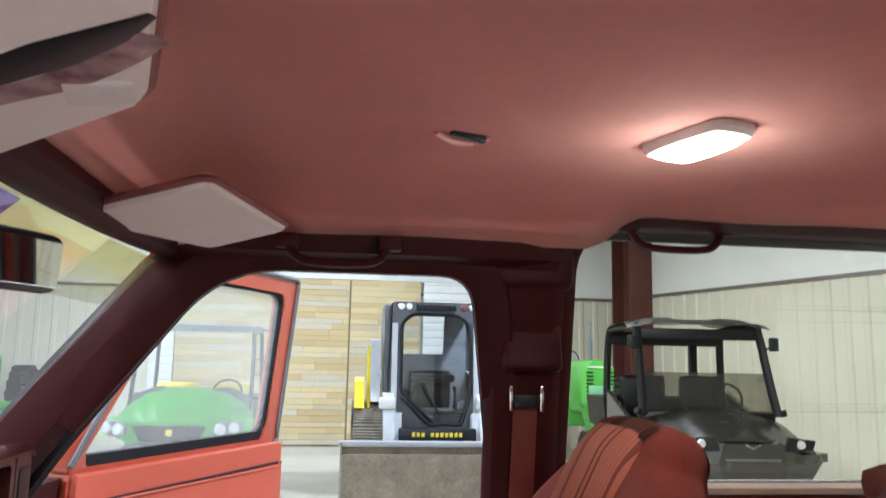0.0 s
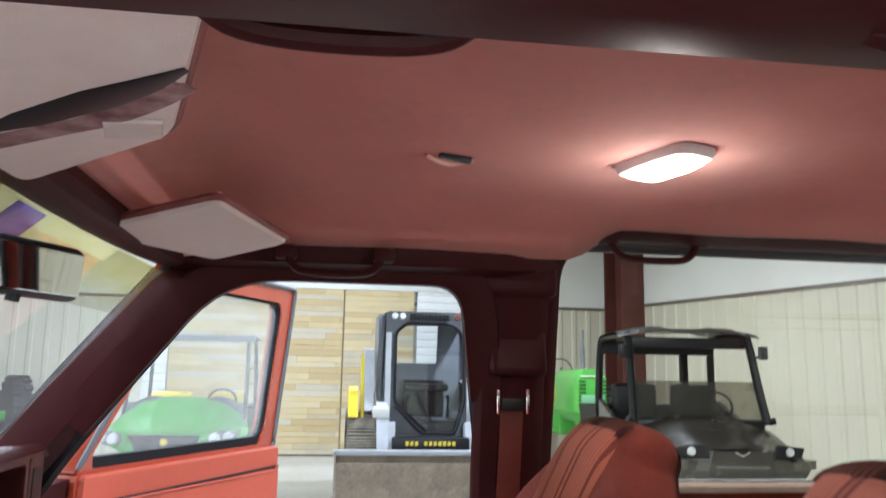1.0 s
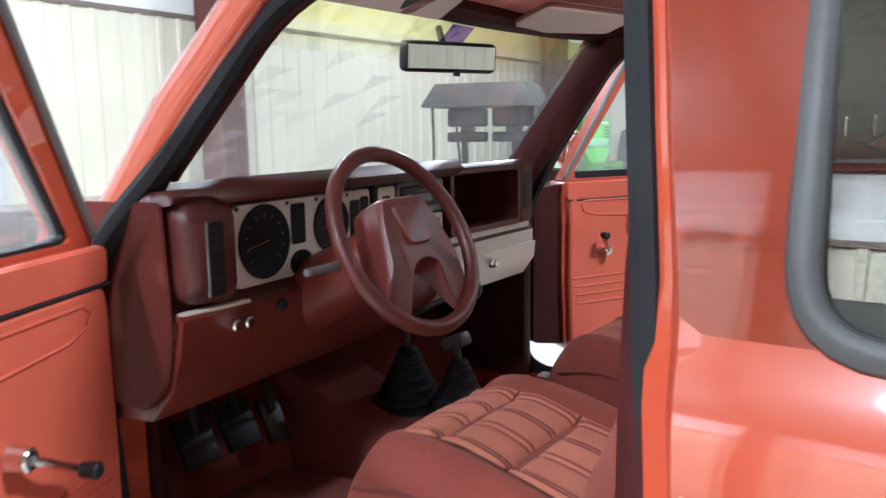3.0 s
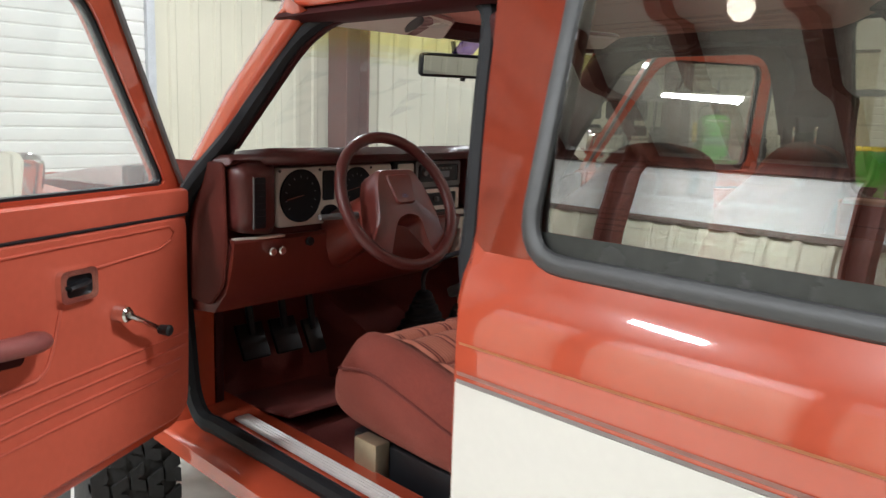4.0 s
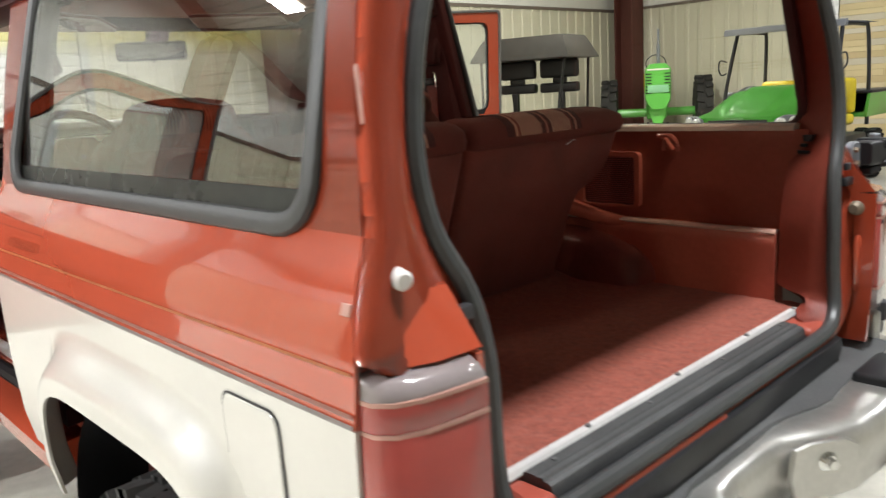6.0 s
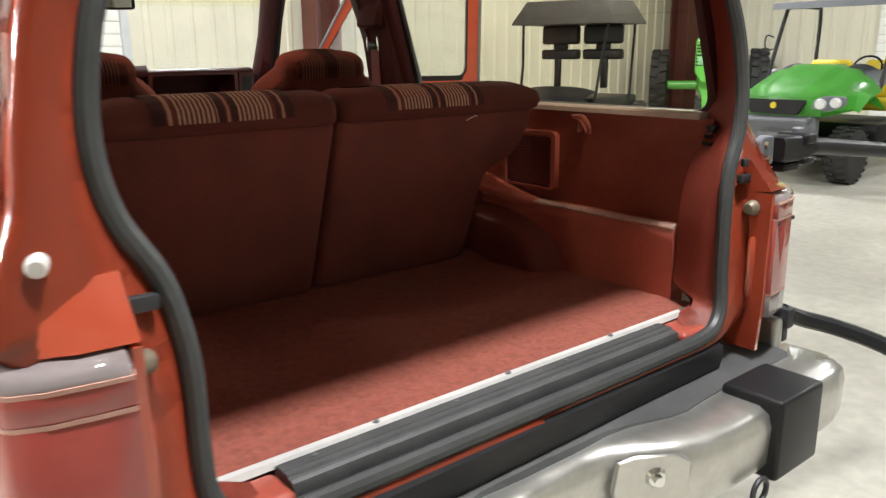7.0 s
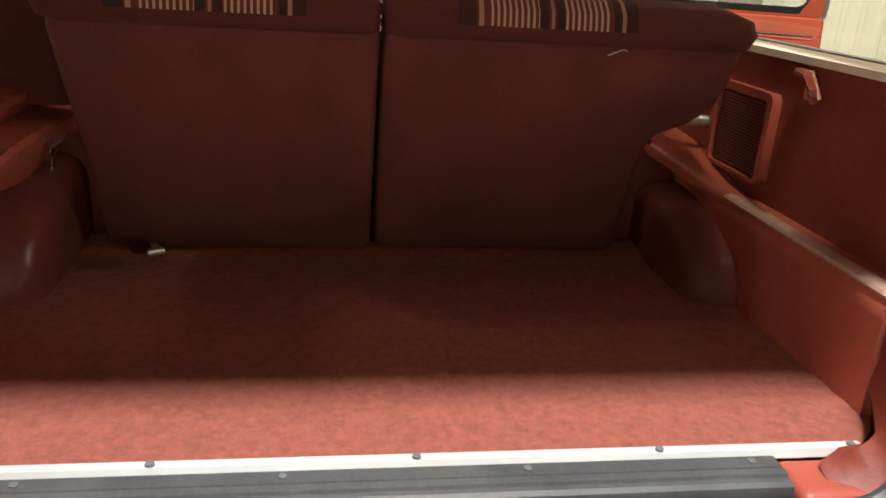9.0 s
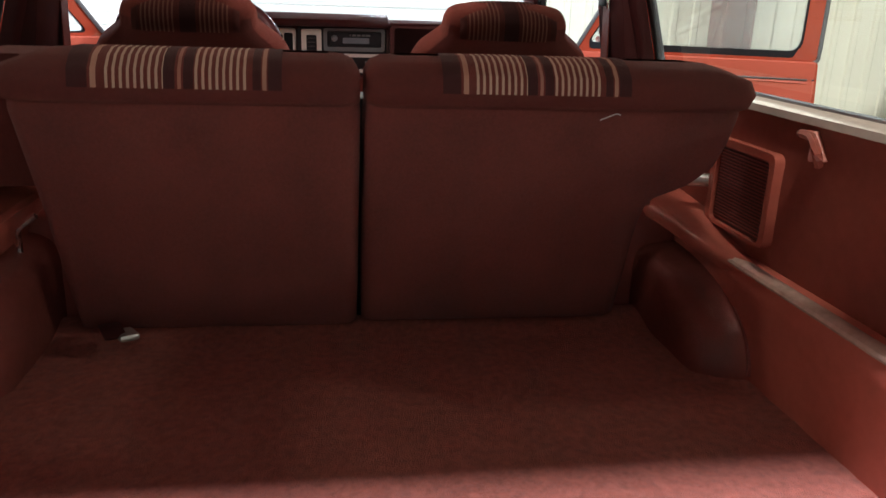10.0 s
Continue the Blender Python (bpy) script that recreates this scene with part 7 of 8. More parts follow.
tube(bm, spline([(0.12, 0.85, 0.838), (0.14, 0.91, 0.812), (0.20, 0.97, 0.790), (0.29, 1.03, 0.755), (0.42, 1.10, 0.69)], 6), 0.021, 10)
part("lower_arm", bm, BLACK, carrier, "glossy black lower arm")
bm = B()
box(bm, (0.095, 0.832, 0.800), (0.145, 0.870, 0.852), 0.008)
box(bm, (0.10, 0.832, 0.765), (0.135, 0.860, 0.81), 0.006)
part("lower_bracket", bm, STEEL, carrier, "worn steel lower carrier bracket")
bm = B()
plate(bm, [(0.048, y, z) for y, z in round_poly([(0.775, 1.255), (0.800, 1.266), (0.838, 1.262), (0.842, 1.196), (0.805, 1.190), (0.780, 1.212)], 0.008, 3)], (0.016, 0, 0), 0.003)
plate(bm, [(0.060, y, z) for y, z in ((0.800, 1.19), (0.835, 1.19), (0.828, 1.165), (0.806, 1.165))], (0.008, 0, 0), 0.002)
part("hinge_plate", bm, MACHGREY, carrier, "worn grey steel hinge plate")
for y, z in ((0.800, 1.245), (0.812, 1.210)):
    bm = B()
    cyl(bm, (0.062, y, z), (0.072, y, z), 0.008, 0.007, 6)
    part("hinge_bolt", bm, BUCKET, carrier, "rusty bolt head")
bm = B()
loft(bm, [[Vector((x, y, z)) for x, z in rrect(0.030, 0.092, z0, z1, 0.010, 3)] for y, z0, z1 in ((0.838, 1.205, 1.258), (0.850, 1.198, 1.262), (0.925, 1.196, 1.258), (0.965, 1.200, 1.250), (0.985, 1.204, 1.244))])
box(bm, (0.020, 0.930, 1.236), (0.100, 0.978, 1.262), 0.006)
box(bm, (0.020, 0.930, 1.188), (0.100, 0.978, 1.206), 0.006)
part("upper_bracket", bm, BLACK, carrier, "glossy black upper hinge bracket", sharp=0.9)
bm = B()
cyl(bm, (0.060, 0.955, 1.176), (0.060, 0.955, 1.274), 0.014, seg=14, bev=0.003)
part("hinge_pin", bm, MACHGREY, carrier, "grey steel hinge pin")
bm = B()
box(bm, (0.035, 0.850, 1.176), (0.088, 0.925, 1.196), 0.006)
part("rubber_stop", bm, RUBBER, carrier, "black rubber stop under the bracket")
bm = B()
tube(bm, spline([(0.062, 0.975, 1.224), (0.075, 1.06, 1.220), (0.10, 1.20, 1.204), (0.16, 1.6, 1.16)], 6), [0.016] * 3 + [0.021] * 16, 12)
part("upper_arm", bm, BLACK, carrier, "glossy black upper arm")

# ---- the plank wall ----
# Pallet boards of mixed lengths, nailed in level rows on a frame before the far wall.
wall_boards = new("wall_planks")
tagged(wall_boards, "wall clad with pale pallet boards of mixed tones", "plank wall", kind="structure")
bm = B()
box(bm, (-4.80, 14.50, 0.0), (-0.10, 14.585, 3.22))
part("backing", bm, mat("brown_backing", (0.26, 0.20, 0.11), 0.8), wall_boards)
rng = random.Random(4)
meshes = {}
z = 0.03
row = 0
while z < 3.18:
    h = 0.118 if row % 3 else 0.095
    for x0, x1 in ((-4.79, -1.52), (-1.49, -0.11)):
        x = x0
        while x < x1 - 0.02:
            ln = min(rng.choice((0.55, 0.8, 1.05, 1.3, 1.6)), x1 - x)
            key = (round(ln, 2), h)
            if key not in meshes:
                bm = B()
                box(bm, (0.0015, -0.011, 0.0015), (ln - 0.0015, 0.011, h - 0.0015), 0.003, 1)
                o = finish("plank", bm, PLANK, wall_boards)
                meshes[key] = o.data
            else:
                o = new("plank", meshes[key])
                o.parent = wall_boards
            o.location = (x, 14.487 - rng.random() * 0.012, z)
            x += ln
    z += h
    row += 1
for x0, x1 in ((-5.25, -4.81), (-0.05, 1.15)):
    bm = B()
    n = 22
    prof = []
    for k in range(n):
        for q, hh in ((0.0, 0.0), (0.12, 0.016), (0.5, 0.022), (0.88, 0.016)):
            prof.append((14.50 - hh, (k + q) * 3.3 / n))
    loft(bm, [[Vector((x, y, zz)) for y, zz in prof] + [Vector((x, 14.58, 3.3)), Vector((x, 14.58, 0))] for x in (x0, x1)])
    tagged(finish("door_slatted", bm, SHUTTER, sharp=0.3), "closed white slatted door beside the plank wall", "door", kind="structure")
bm = B()
box(bm, (-4.9, 14.44, 3.22), (1.2, 14.58, 3.75), 0.01)
tagged(finish("trim_beam", bm, SHUTTER), "white boxed beam above the plank wall", "beam", kind="structure")


# ---- machines standing in the workshop ----
def knobby(parent, m, r, w, rim, material, label, blocks=22):
    """A lugged tyre with its rim, axle along local x."""
    turn = m @ pose(0, 0, 0, 0, 90, 0)
    bm = B()
    lathe(bm, [(r * 0.55, -w * 0.46), (r * 0.80, -w * 0.5), (r * 0.93, -w * 0.42), (r * 0.95, 0), (r * 0.93, w * 0.42), (r * 0.80, w * 0.5), (r * 0.55, w * 0.46)], 28, turn)
    t = part("tyre", bm, TYRE, parent, "lugged black tyre")
    bm = B()
    for k in range(blocks):
        for sgn in (-1, 1):
            a = 360 * (k + (0.5 if sgn > 0 else 0)) / blocks
            box(bm, (r * 0.92, -r * 0.075, min(0.02 * sgn, sgn * w * 0.48)), (r, r * 0.075, max(0.02 * sgn, sgn * w * 0.48)), 0.006, 1, turn @ pose(0, 0, 0, 0, 0, a) @ pose(0, 0, 0, 14 * sgn))
    tagged(part("tyre_lugs", bm, TYRE, t), kind="stuff")
    bm = B()
    lathe(bm, [(0, -w * 0.25), (r * 0.35, -w * 0.28), (r * 0.52, -w * 0.46), (r * 0.57, -w * 0.40), (r * 0.57, w * 0.40), (r * 0.52, w * 0.46), (r * 0.35, w * 0.28), (0, w * 0.25)], 24, turn)
    part("rim", bm, material, t, label)
    return t


def green_utility(m):
    u = thing("utility_vehicle", "green utility vehicle with yellow seats and a grey roof", "utility vehicle", "utility vehicles", at=m)

    def add(name, bm, material, label="", sharp=0.6):
        return part(name, bm, material, u, label, sharp)
    # bonnet, a swept shell over the front wheels (front towards -y)
    bm = B()

    def hood(a, b):
        y = a * 1.05
        w = 0.44 + 0.28 * smooth(a / 0.35) - 0.10 * smooth((a - 0.75) / 0.25)
        x = (2 * b - 1) * w
        top = 0.93 + 0.30 * smooth(a / 0.9) ** 0.8
        drop = (abs(2 * b - 1) ** 5) * (0.17 + 0.05 * a) + 0.03 * smooth((abs(2 * b - 1) - 0.62) / 0.1)
        ridge = 0.035 * smooth((0.42 - abs(2 * b - 1)) / 0.06) * smooth(a / 0.3)
        return Vector((x, 0.02 + y + 0.08 * abs(2 * b - 1) ** 2, top - drop + ridge))
    sheet(bm, hood, 18, 28, 0.025)
    add("bonnet", bm, GREEN, "glossy green bonnet", 0.9)
    bm = B()
    sheet(bm, lambda a, b: Vector(((2 * b - 1) * (0.46 + 0.02 * a), 0.02 + 0.07 * abs(2 * b - 1) ** 2 - 0.03 * math.sin(a * 3.1), 0.74 + 0.20 * a)), 6, 14, 0.03)
    add("grille_surround", bm, GREEN, "green nose panel")
    bm = B()
    plate(bm, [Vector((x, -0.035 + 0.10 * x * x, zz)) for x, zz in round_poly([(-0.27, 0.755), (0.27, 0.755), (0.36, 0.915), (-0.36, 0.915)], 0.03, 3)], (0, -0.02, 0), 0.008)
    add("grille", bm, BLACK, "black grille")
    bm = B()
    cyl(bm, (0, -0.05, 0.85), (0, -0.066, 0.85), 0.036, 0.032, 20)
    add("badge", bm, YELLOW, "small yellow badge")
    for s in (-1, 1):
        bm = B()
        sheet(bm, lambda a, b: Vector((s * (0.38 + 0.33 * b), 0.02 + 0.30 * b * b - 0.01, 0.78 + 0.15 * a + 0.04 * b)), 5, 8, 0.03)
        add("lamp_pod", bm, GREEN)
        bm = B()
        plate(bm, [Vector((s * x, -0.005 + 0.62 * max(x - 0.40, 0) ** 1.25, z)) for x, z in round_poly([(0.40, 0.83), (0.56, 0.80), (0.69, 0.86), (0.70, 0.955), (0.52, 0.965), (0.42, 0.92)], 0.025, 3)], (s * 0.01, -0.035, 0), 0.01)
        add("lamp_bezel", bm, MACHGREY, "dark angular headlamp bezel")
        for k in (0, 1):
            bm = B()
            c = Vector((s * (0.485 + 0.125 * k), 0.0 + 0.068 * k, 0.878 + 0.014 * k))
            cyl(bm, c, c + Vector((s * 0.016, -0.055, 0)), 0.060, 0.052, 20, 0.008)
            add("headlamp", bm, LAMPGLASS, "round clear headlamp")
        bm = B()
        sheet(bm, lambda a, b: Vector((s * (0.50 + 0.26 * b), 0.30 + 0.62 * a, 0.88 + 0.16 * math.sin(math.pi * a) - 0.10 * b)), 10, 5, 0.02)
        add("front_fender", bm, GREEN, "green front fender")
        knobby(u, Matrix.Translation((s * 0.60, 0.48, 0.31)), 0.31, 0.24, None, YELLOW, "yellow rim")
        knobby(u, Matrix.Translation((s * 0.60, 2.45, 0.32)), 0.32, 0.28, None, YELLOW, "yellow rim")
        bm = B()
        tube(bm, spline([(s * 0.66, 0.98, 1.0), (s * 0.66, 1.10, 1.35), (s * 0.64, 1.28, 1.86), (s * 0.63, 1.36, 1.93), (s * 0.63, 2.0, 1.94), (s * 0.64, 2.16, 1.88), (s * 0.66, 2.20, 1.3), (s * 0.66, 2.2, 0.7)], 6), 0.024, 8)
        add("roof_frame", bm, STEEL, "black tubular roof frame")
        bm = B()
        tube(bm, spline([(s * 0.68, 1.10, 1.58), (s * 0.76, 1.08, 1.60), (s * 0.78, 1.08, 1.50), (s * 0.74, 1.08, 1.42), (s * 0.67, 1.08, 1.44)], 5), 0.010, 6)
        add("mirror_loop", bm, STEEL, "black mirror loop")
    bm = B()
    sheet(bm, lambda a, b: Vector(((2 * b - 1) * 0.74, 1.12 + 1.12 * a, 1.955 + 0.03 * (1 - (2 * b - 1) ** 4) - 0.06 * smooth((0.10 - a) / 0.10) + 0.012 * math.cos(b * 18))), 12, 28, 0.035)
    add("roof", bm, MACHGREY, "dark grey plastic roof", 0.9)
    bm = B()
    loft(bm, [[Vector((x, y, zz)) for y, zz in ((1.10, 1.90), (1.13, 1.975), (1.19, 1.985), (1.19, 1.91))] for x in (-0.73, -0.70, 0.70, 0.73)])
    add("roof_lip", bm, MACHGREY, "thick front lip of the roof")
    bm = B()
    loft(bm, [[Vector((x, y, zz)) for x, zz in rrect(-0.42, 0.42, 0.42, 0.74, 0.06, 3)] for y in (0.08, 0.16)])
    tube(bm, [(-0.40, 0.0, 0.72), (-0.40, -0.08, 0.70), (0.40, -0.08, 0.70), (0.40, 0.0, 0.72)], 0.03, 8)
    tube(bm, [(-0.38, -0.06, 0.70), (-0.36, -0.04, 0.42), (0.36, -0.04, 0.42), (0.38, -0.06, 0.70)], 0.025, 8)
    add("brush_guard", bm, MACHGREY, "grey brush guard")
    bm = B()
    cyl(bm, (-0.14, -0.02, 0.52), (0.14, -0.02, 0.52), 0.055, seg=16, bev=0.008)
    add("winch", bm, GREYPL, "grey winch")
    bm = B()
    box(bm, (-0.70, 0.95, 0.42), (0.70, 2.1, 0.62), 0.03)
    box(bm, (-0.50, 0.30, 0.30), (0.50, 2.7, 0.44), 0.02)
    add("chassis", bm, BLACK, "black chassis and floor")
    bm = B()
    loft(bm, [[Vector((x, y, zz)) for x in (-0.66, 0.66) for y, zz in (((0.92, 1.0), (1.10, 1.20)) if x < 0 else ((1.10, 1.20), (0.92, 1.0)))], [Vector((x, y, zz)) for x in (-0.66, 0.66) for y, zz in (((0.95, 0.95), (1.2, 1.1)) if x < 0 else ((1.2, 1.1), (0.95, 0.95)))]])
    add("dash_cowl", bm, MACHGREY, "grey dash cowl")
    for s in (-1, 1):
        bm = B()
        box(bm, (s * 0.34 - 0.26, 1.52, 0.72), (s * 0.34 + 0.26, 1.96, 0.86), 0.05, 3)
        box(bm, (s * 0.34 - 0.25, 1.90, 0.86), (s * 0.34 + 0.25, 2.03, 1.30), 0.05, 3)
        add("seat", bm, YELLOW, "yellow vinyl seat")
    for x0 in (-0.62, 0.10):
        bm = B()
        sheet(bm, lambda a, b: Vector((x0 + 0.52 * b, 1.03 + 0.12 * a, 1.12 + 0.10 * a * math.sin(math.pi * b) + 0.05 * a)), 5, 12, 0.02)
        add("dash_pod", bm, MACHGREY, "grey dash pod")
    bm = B()
    tube(bm, [Vector((0.36 + 0.16 * math.cos(a), 1.32 + 0.05 * math.sin(a), 1.22 + 0.13 * math.sin(a))) for a in np.linspace(0, 2 * math.pi, 24, endpoint=False)], 0.013, 6, closed=True)
    tube(bm, [(0.36, 1.32, 1.22), (0.36, 1.15, 1.08)], 0.02, 6)
    add("steering_wheel", bm, BLACK, "black steering wheel")
    bm = B()
    loft(bm, [[Vector((x, y, zz)) for x, y in ((-0.72 * k, 2.12), (0.72 * k, 2.12), (0.72 * k, 3.1), (-0.72 * k, 3.1))] for zz, k in ((0.80, 0.95), (1.10, 1.0), (1.10, 0.95), (0.86, 0.9))])
    add("cargo_bed", bm, GREEN, "green cargo bed")
    bm = B()
    box(bm, (-0.74, 2.1, 1.095), (0.74, 3.12, 1.13), 0.01)
    add("bed_rim", bm, BLACK, "black bed rim")
    return u


green_utility(pose(-3.33, 7.33, 0))


def dark_utility(m):
    u = thing("utility_vehicle", "dark side-by-side utility vehicle with a half windscreen", "utility vehicle", "utility vehicles", at=m)

    def add(name, bm, material, label="", sharp=0.6):
        return part(name, bm, material, u, label, sharp)
    bm = B()

    def hood(a, b):
        t = abs(2 * b - 1)
        x = (2 * b - 1) * (0.62 + 0.12 * smooth(a / 0.4))
        return Vector((x, 0.0 + 1.05 * a + 0.12 * t * t, 0.92 + 0.26 * smooth(a) - 0.10 * t ** 3 - 0.03 * smooth((t - 0.45) / 0.1)))
    sheet(bm, hood, 14, 24, 0.03)
    add("bonnet", bm, UTVBLACK, "glossy dark bonnet", 0.8)
    bm = B()
    loft(bm, [[Vector((x, y, zz)) for x, y in ((-0.70 * k, 0.06 + 0.14), (-0.30 * k, 0.0), (0.30 * k, 0.0), (0.70 * k, 0.20), (0.70 * k, 0.5), (-0.70 * k, 0.5))] for zz, k in ((0.36, 0.75), (0.55, 0.92), (0.72, 1.08), (0.80, 1.0), (0.90, 0.9))])
    add("nose", bm, UTVBLACK, "dark moulded nose and bumper", 0.4)
    bm = B()
    loft(bm, [[Vector((x, y, zz)) for x, y in ((-0.84, 0.26), (-0.5, 0.05), (0.5, 0.05), (0.84, 0.26), (0.80, 0.95), (-0.80, 0.95))] for zz in (0.72, 0.80)])
    add("fender_deck", bm, UTVBLACK, "wide dark fender deck", 0.4)
    for s in (-1, 1):
        bm = B()
        plate(bm, [Vector((s * x, 0.03 + 0.20 * max(x - 0.3, 0), zz)) for x, zz in round_poly([(0.30, 0.83), (0.60, 0.84), (0.64, 0.93), (0.34, 0.965)], 0.02, 3)], (0, -0.03, 0), 0.01)
        add("lamp_housing", bm, BLACK)
        bm = B()
        c = Vector((s * 0.47, 0.035, 0.895))
        cyl(bm, c, c + Vector((0, -0.03, 0)), 0.042, 0.036, 18, 0.005)
        add("headlamp", bm, LAMPGLASS, "clear headlamp")
        knobby(u, Matrix.Translation((s * 0.62, 0.55, 0.33)), 0.33, 0.24, None, MACHGREY, "grey rim")
        knobby(u, Matrix.Translation((s * 0.62, 2.35, 0.33)), 0.33, 0.28, None, MACHGREY, "grey rim")
        bm = B()
        tube(bm, spline([(s * 0.72, 0.98, 1.10), (s * 0.70, 1.10, 1.45), (s * 0.68, 1.28, 1.98), (s * 0.68, 1.40, 2.04), (s * 0.68, 2.2, 2.05), (s * 0.70, 2.4, 1.95), (s * 0.72, 2.45, 1.3), (s * 0.72, 2.45, 0.7)], 6), 0.046, 8)
        add("roll_cage", bm, BLACK, "black roll cage tube")
        bm = B()
        box(bm, (s * 0.78 - 0.05, 1.10, 1.78), (s * 0.78 + 0.05, 1.16, 1.93), 0.02)
        tube(bm, [(s * 0.70, 1.16, 1.80), (s * 0.78, 1.14, 1.84)], 0.014, 6)
        add("mirror", bm, BLACK, "black side mirror")
        bm = B()
        tube(bm, [(s * 0.74, 0.98, 1.12), (s * 0.80, 0.95, 1.14)], 0.035, 8)
        add("clamp", bm, BLACK)
        bm = B()
        loft(bm, [[Vector((s * x, y, zz)) for y, zz in ((1.2, 0.62), (2.3, 0.62), (2.3, 1.3), (1.5, 1.05), (1.2, 1.0))] for x in (0.70, 0.76)])
        add("side_door", bm, UTVBLACK, "dark side panel")
    bm = B()
    sheet(bm, lambda a, b: Vector(((2 * b - 1) * 0.80, 1.22 + 1.35 * a, 2.08 + 0.05 * (1 - (2 * b - 1) ** 4) - 0.07 * smooth((0.12 - a) / 0.12) + 0.018 * smooth((0.25 - abs(abs(2 * b - 1) - 0.5)) / 0.05))), 12, 30, 0.04)
    add("roof", bm, mat("dusty_dark_roof", (0.050, 0.045, 0.038), 0.30, var=0.4, coat=0.3), "dusty dark plastic roof", 0.9)
    for lo, hi in (((-0.68, 1.30, 1.90), (0.68, 1.36, 2.02)), ((-0.70, 2.36, 1.86), (0.70, 2.44, 2.02)), ((0.30, 2.36, 1.2), (0.40, 2.44, 1.9))):
        bm = B()
        box(bm, lo, hi, 0.02)
        add("roof_crossbar", bm, BLACK, "black bar of the roof frame")
    bm = B()
    sheet(bm, lambda a, b: Vector(((2 * b - 1) * (0.70 - 0.02 * a), 1.02 + 0.16 * a, 1.14 + 0.40 * a)), 4, 10, 0.008)
    o = add("half_windscreen", bm, glass("smoky_plastic", (0.40, 0.38, 0.33), 0.05, film=0.10), "smoky half windscreen")
    for s in (-1, 1):
        bm = B()
        box(bm, (s * 0.36 - 0.28, 1.75, 0.75), (s * 0.36 + 0.28, 2.15, 0.90), 0.05, 3)
        box(bm, (s * 0.36 - 0.27, 2.10, 0.88), (s * 0.36 + 0.27, 2.24, 1.50), 0.06, 3)
        add("seat", bm, BLACK, "black vinyl seat")
    bm = B()
    tube(bm, [Vector((0.36 + 0.17 * math.cos(a), 1.42 + 0.05 * math.sin(a), 1.27 + 0.15 * math.sin(a))) for a in np.linspace(0, 2 * math.pi, 24, endpoint=False)], 0.014, 6, closed=True)
    tube(bm, [(0.36, 1.42, 1.27), (0.36, 1.2, 1.12)], 0.02, 6)
    add("steering_wheel", bm, BLACK)
    bm = B()
    box(bm, (-0.72, 1.0, 1.0), (0.72, 1.22, 1.14), 0.04)
    add("dash_cowl", bm, BLACK)
    bm = B()
    loft(bm, [[Vector((x, y, zz)) for x, y in ((-0.78 * k, 2.4), (0.78 * k, 2.4), (0.78 * k, 3.3), (-0.78 * k, 3.3))] for zz, k in ((0.85, 0.95), (1.22, 1.0), (1.22, 0.95), (0.92, 0.9))])
    add("cargo_bed", bm, BLACK, "black cargo bed")
    bm = B()
    box(bm, (-0.5, 0.4, 0.34), (0.5, 2.9, 0.62), 0.03)
    add("chassis", bm, BLACK)
    bm = B()
    box(bm, (-0.26, -0.012, 0.745), (0.26, 0.02, 0.765), 0.004)
    add("nose_bar", bm, GREYPL, "grey bar across the nose")
    bm = B()
    tube(bm, [(-0.07, -0.005, 0.895), (0, -0.012, 0.86), (0.07, -0.005, 0.895)], 0.010, 6)
    add("badge", bm, CHROME, "small winged chrome badge")
    return u


dark_utility(pose(2.12, 6.0, 0, 0, 0, -5))


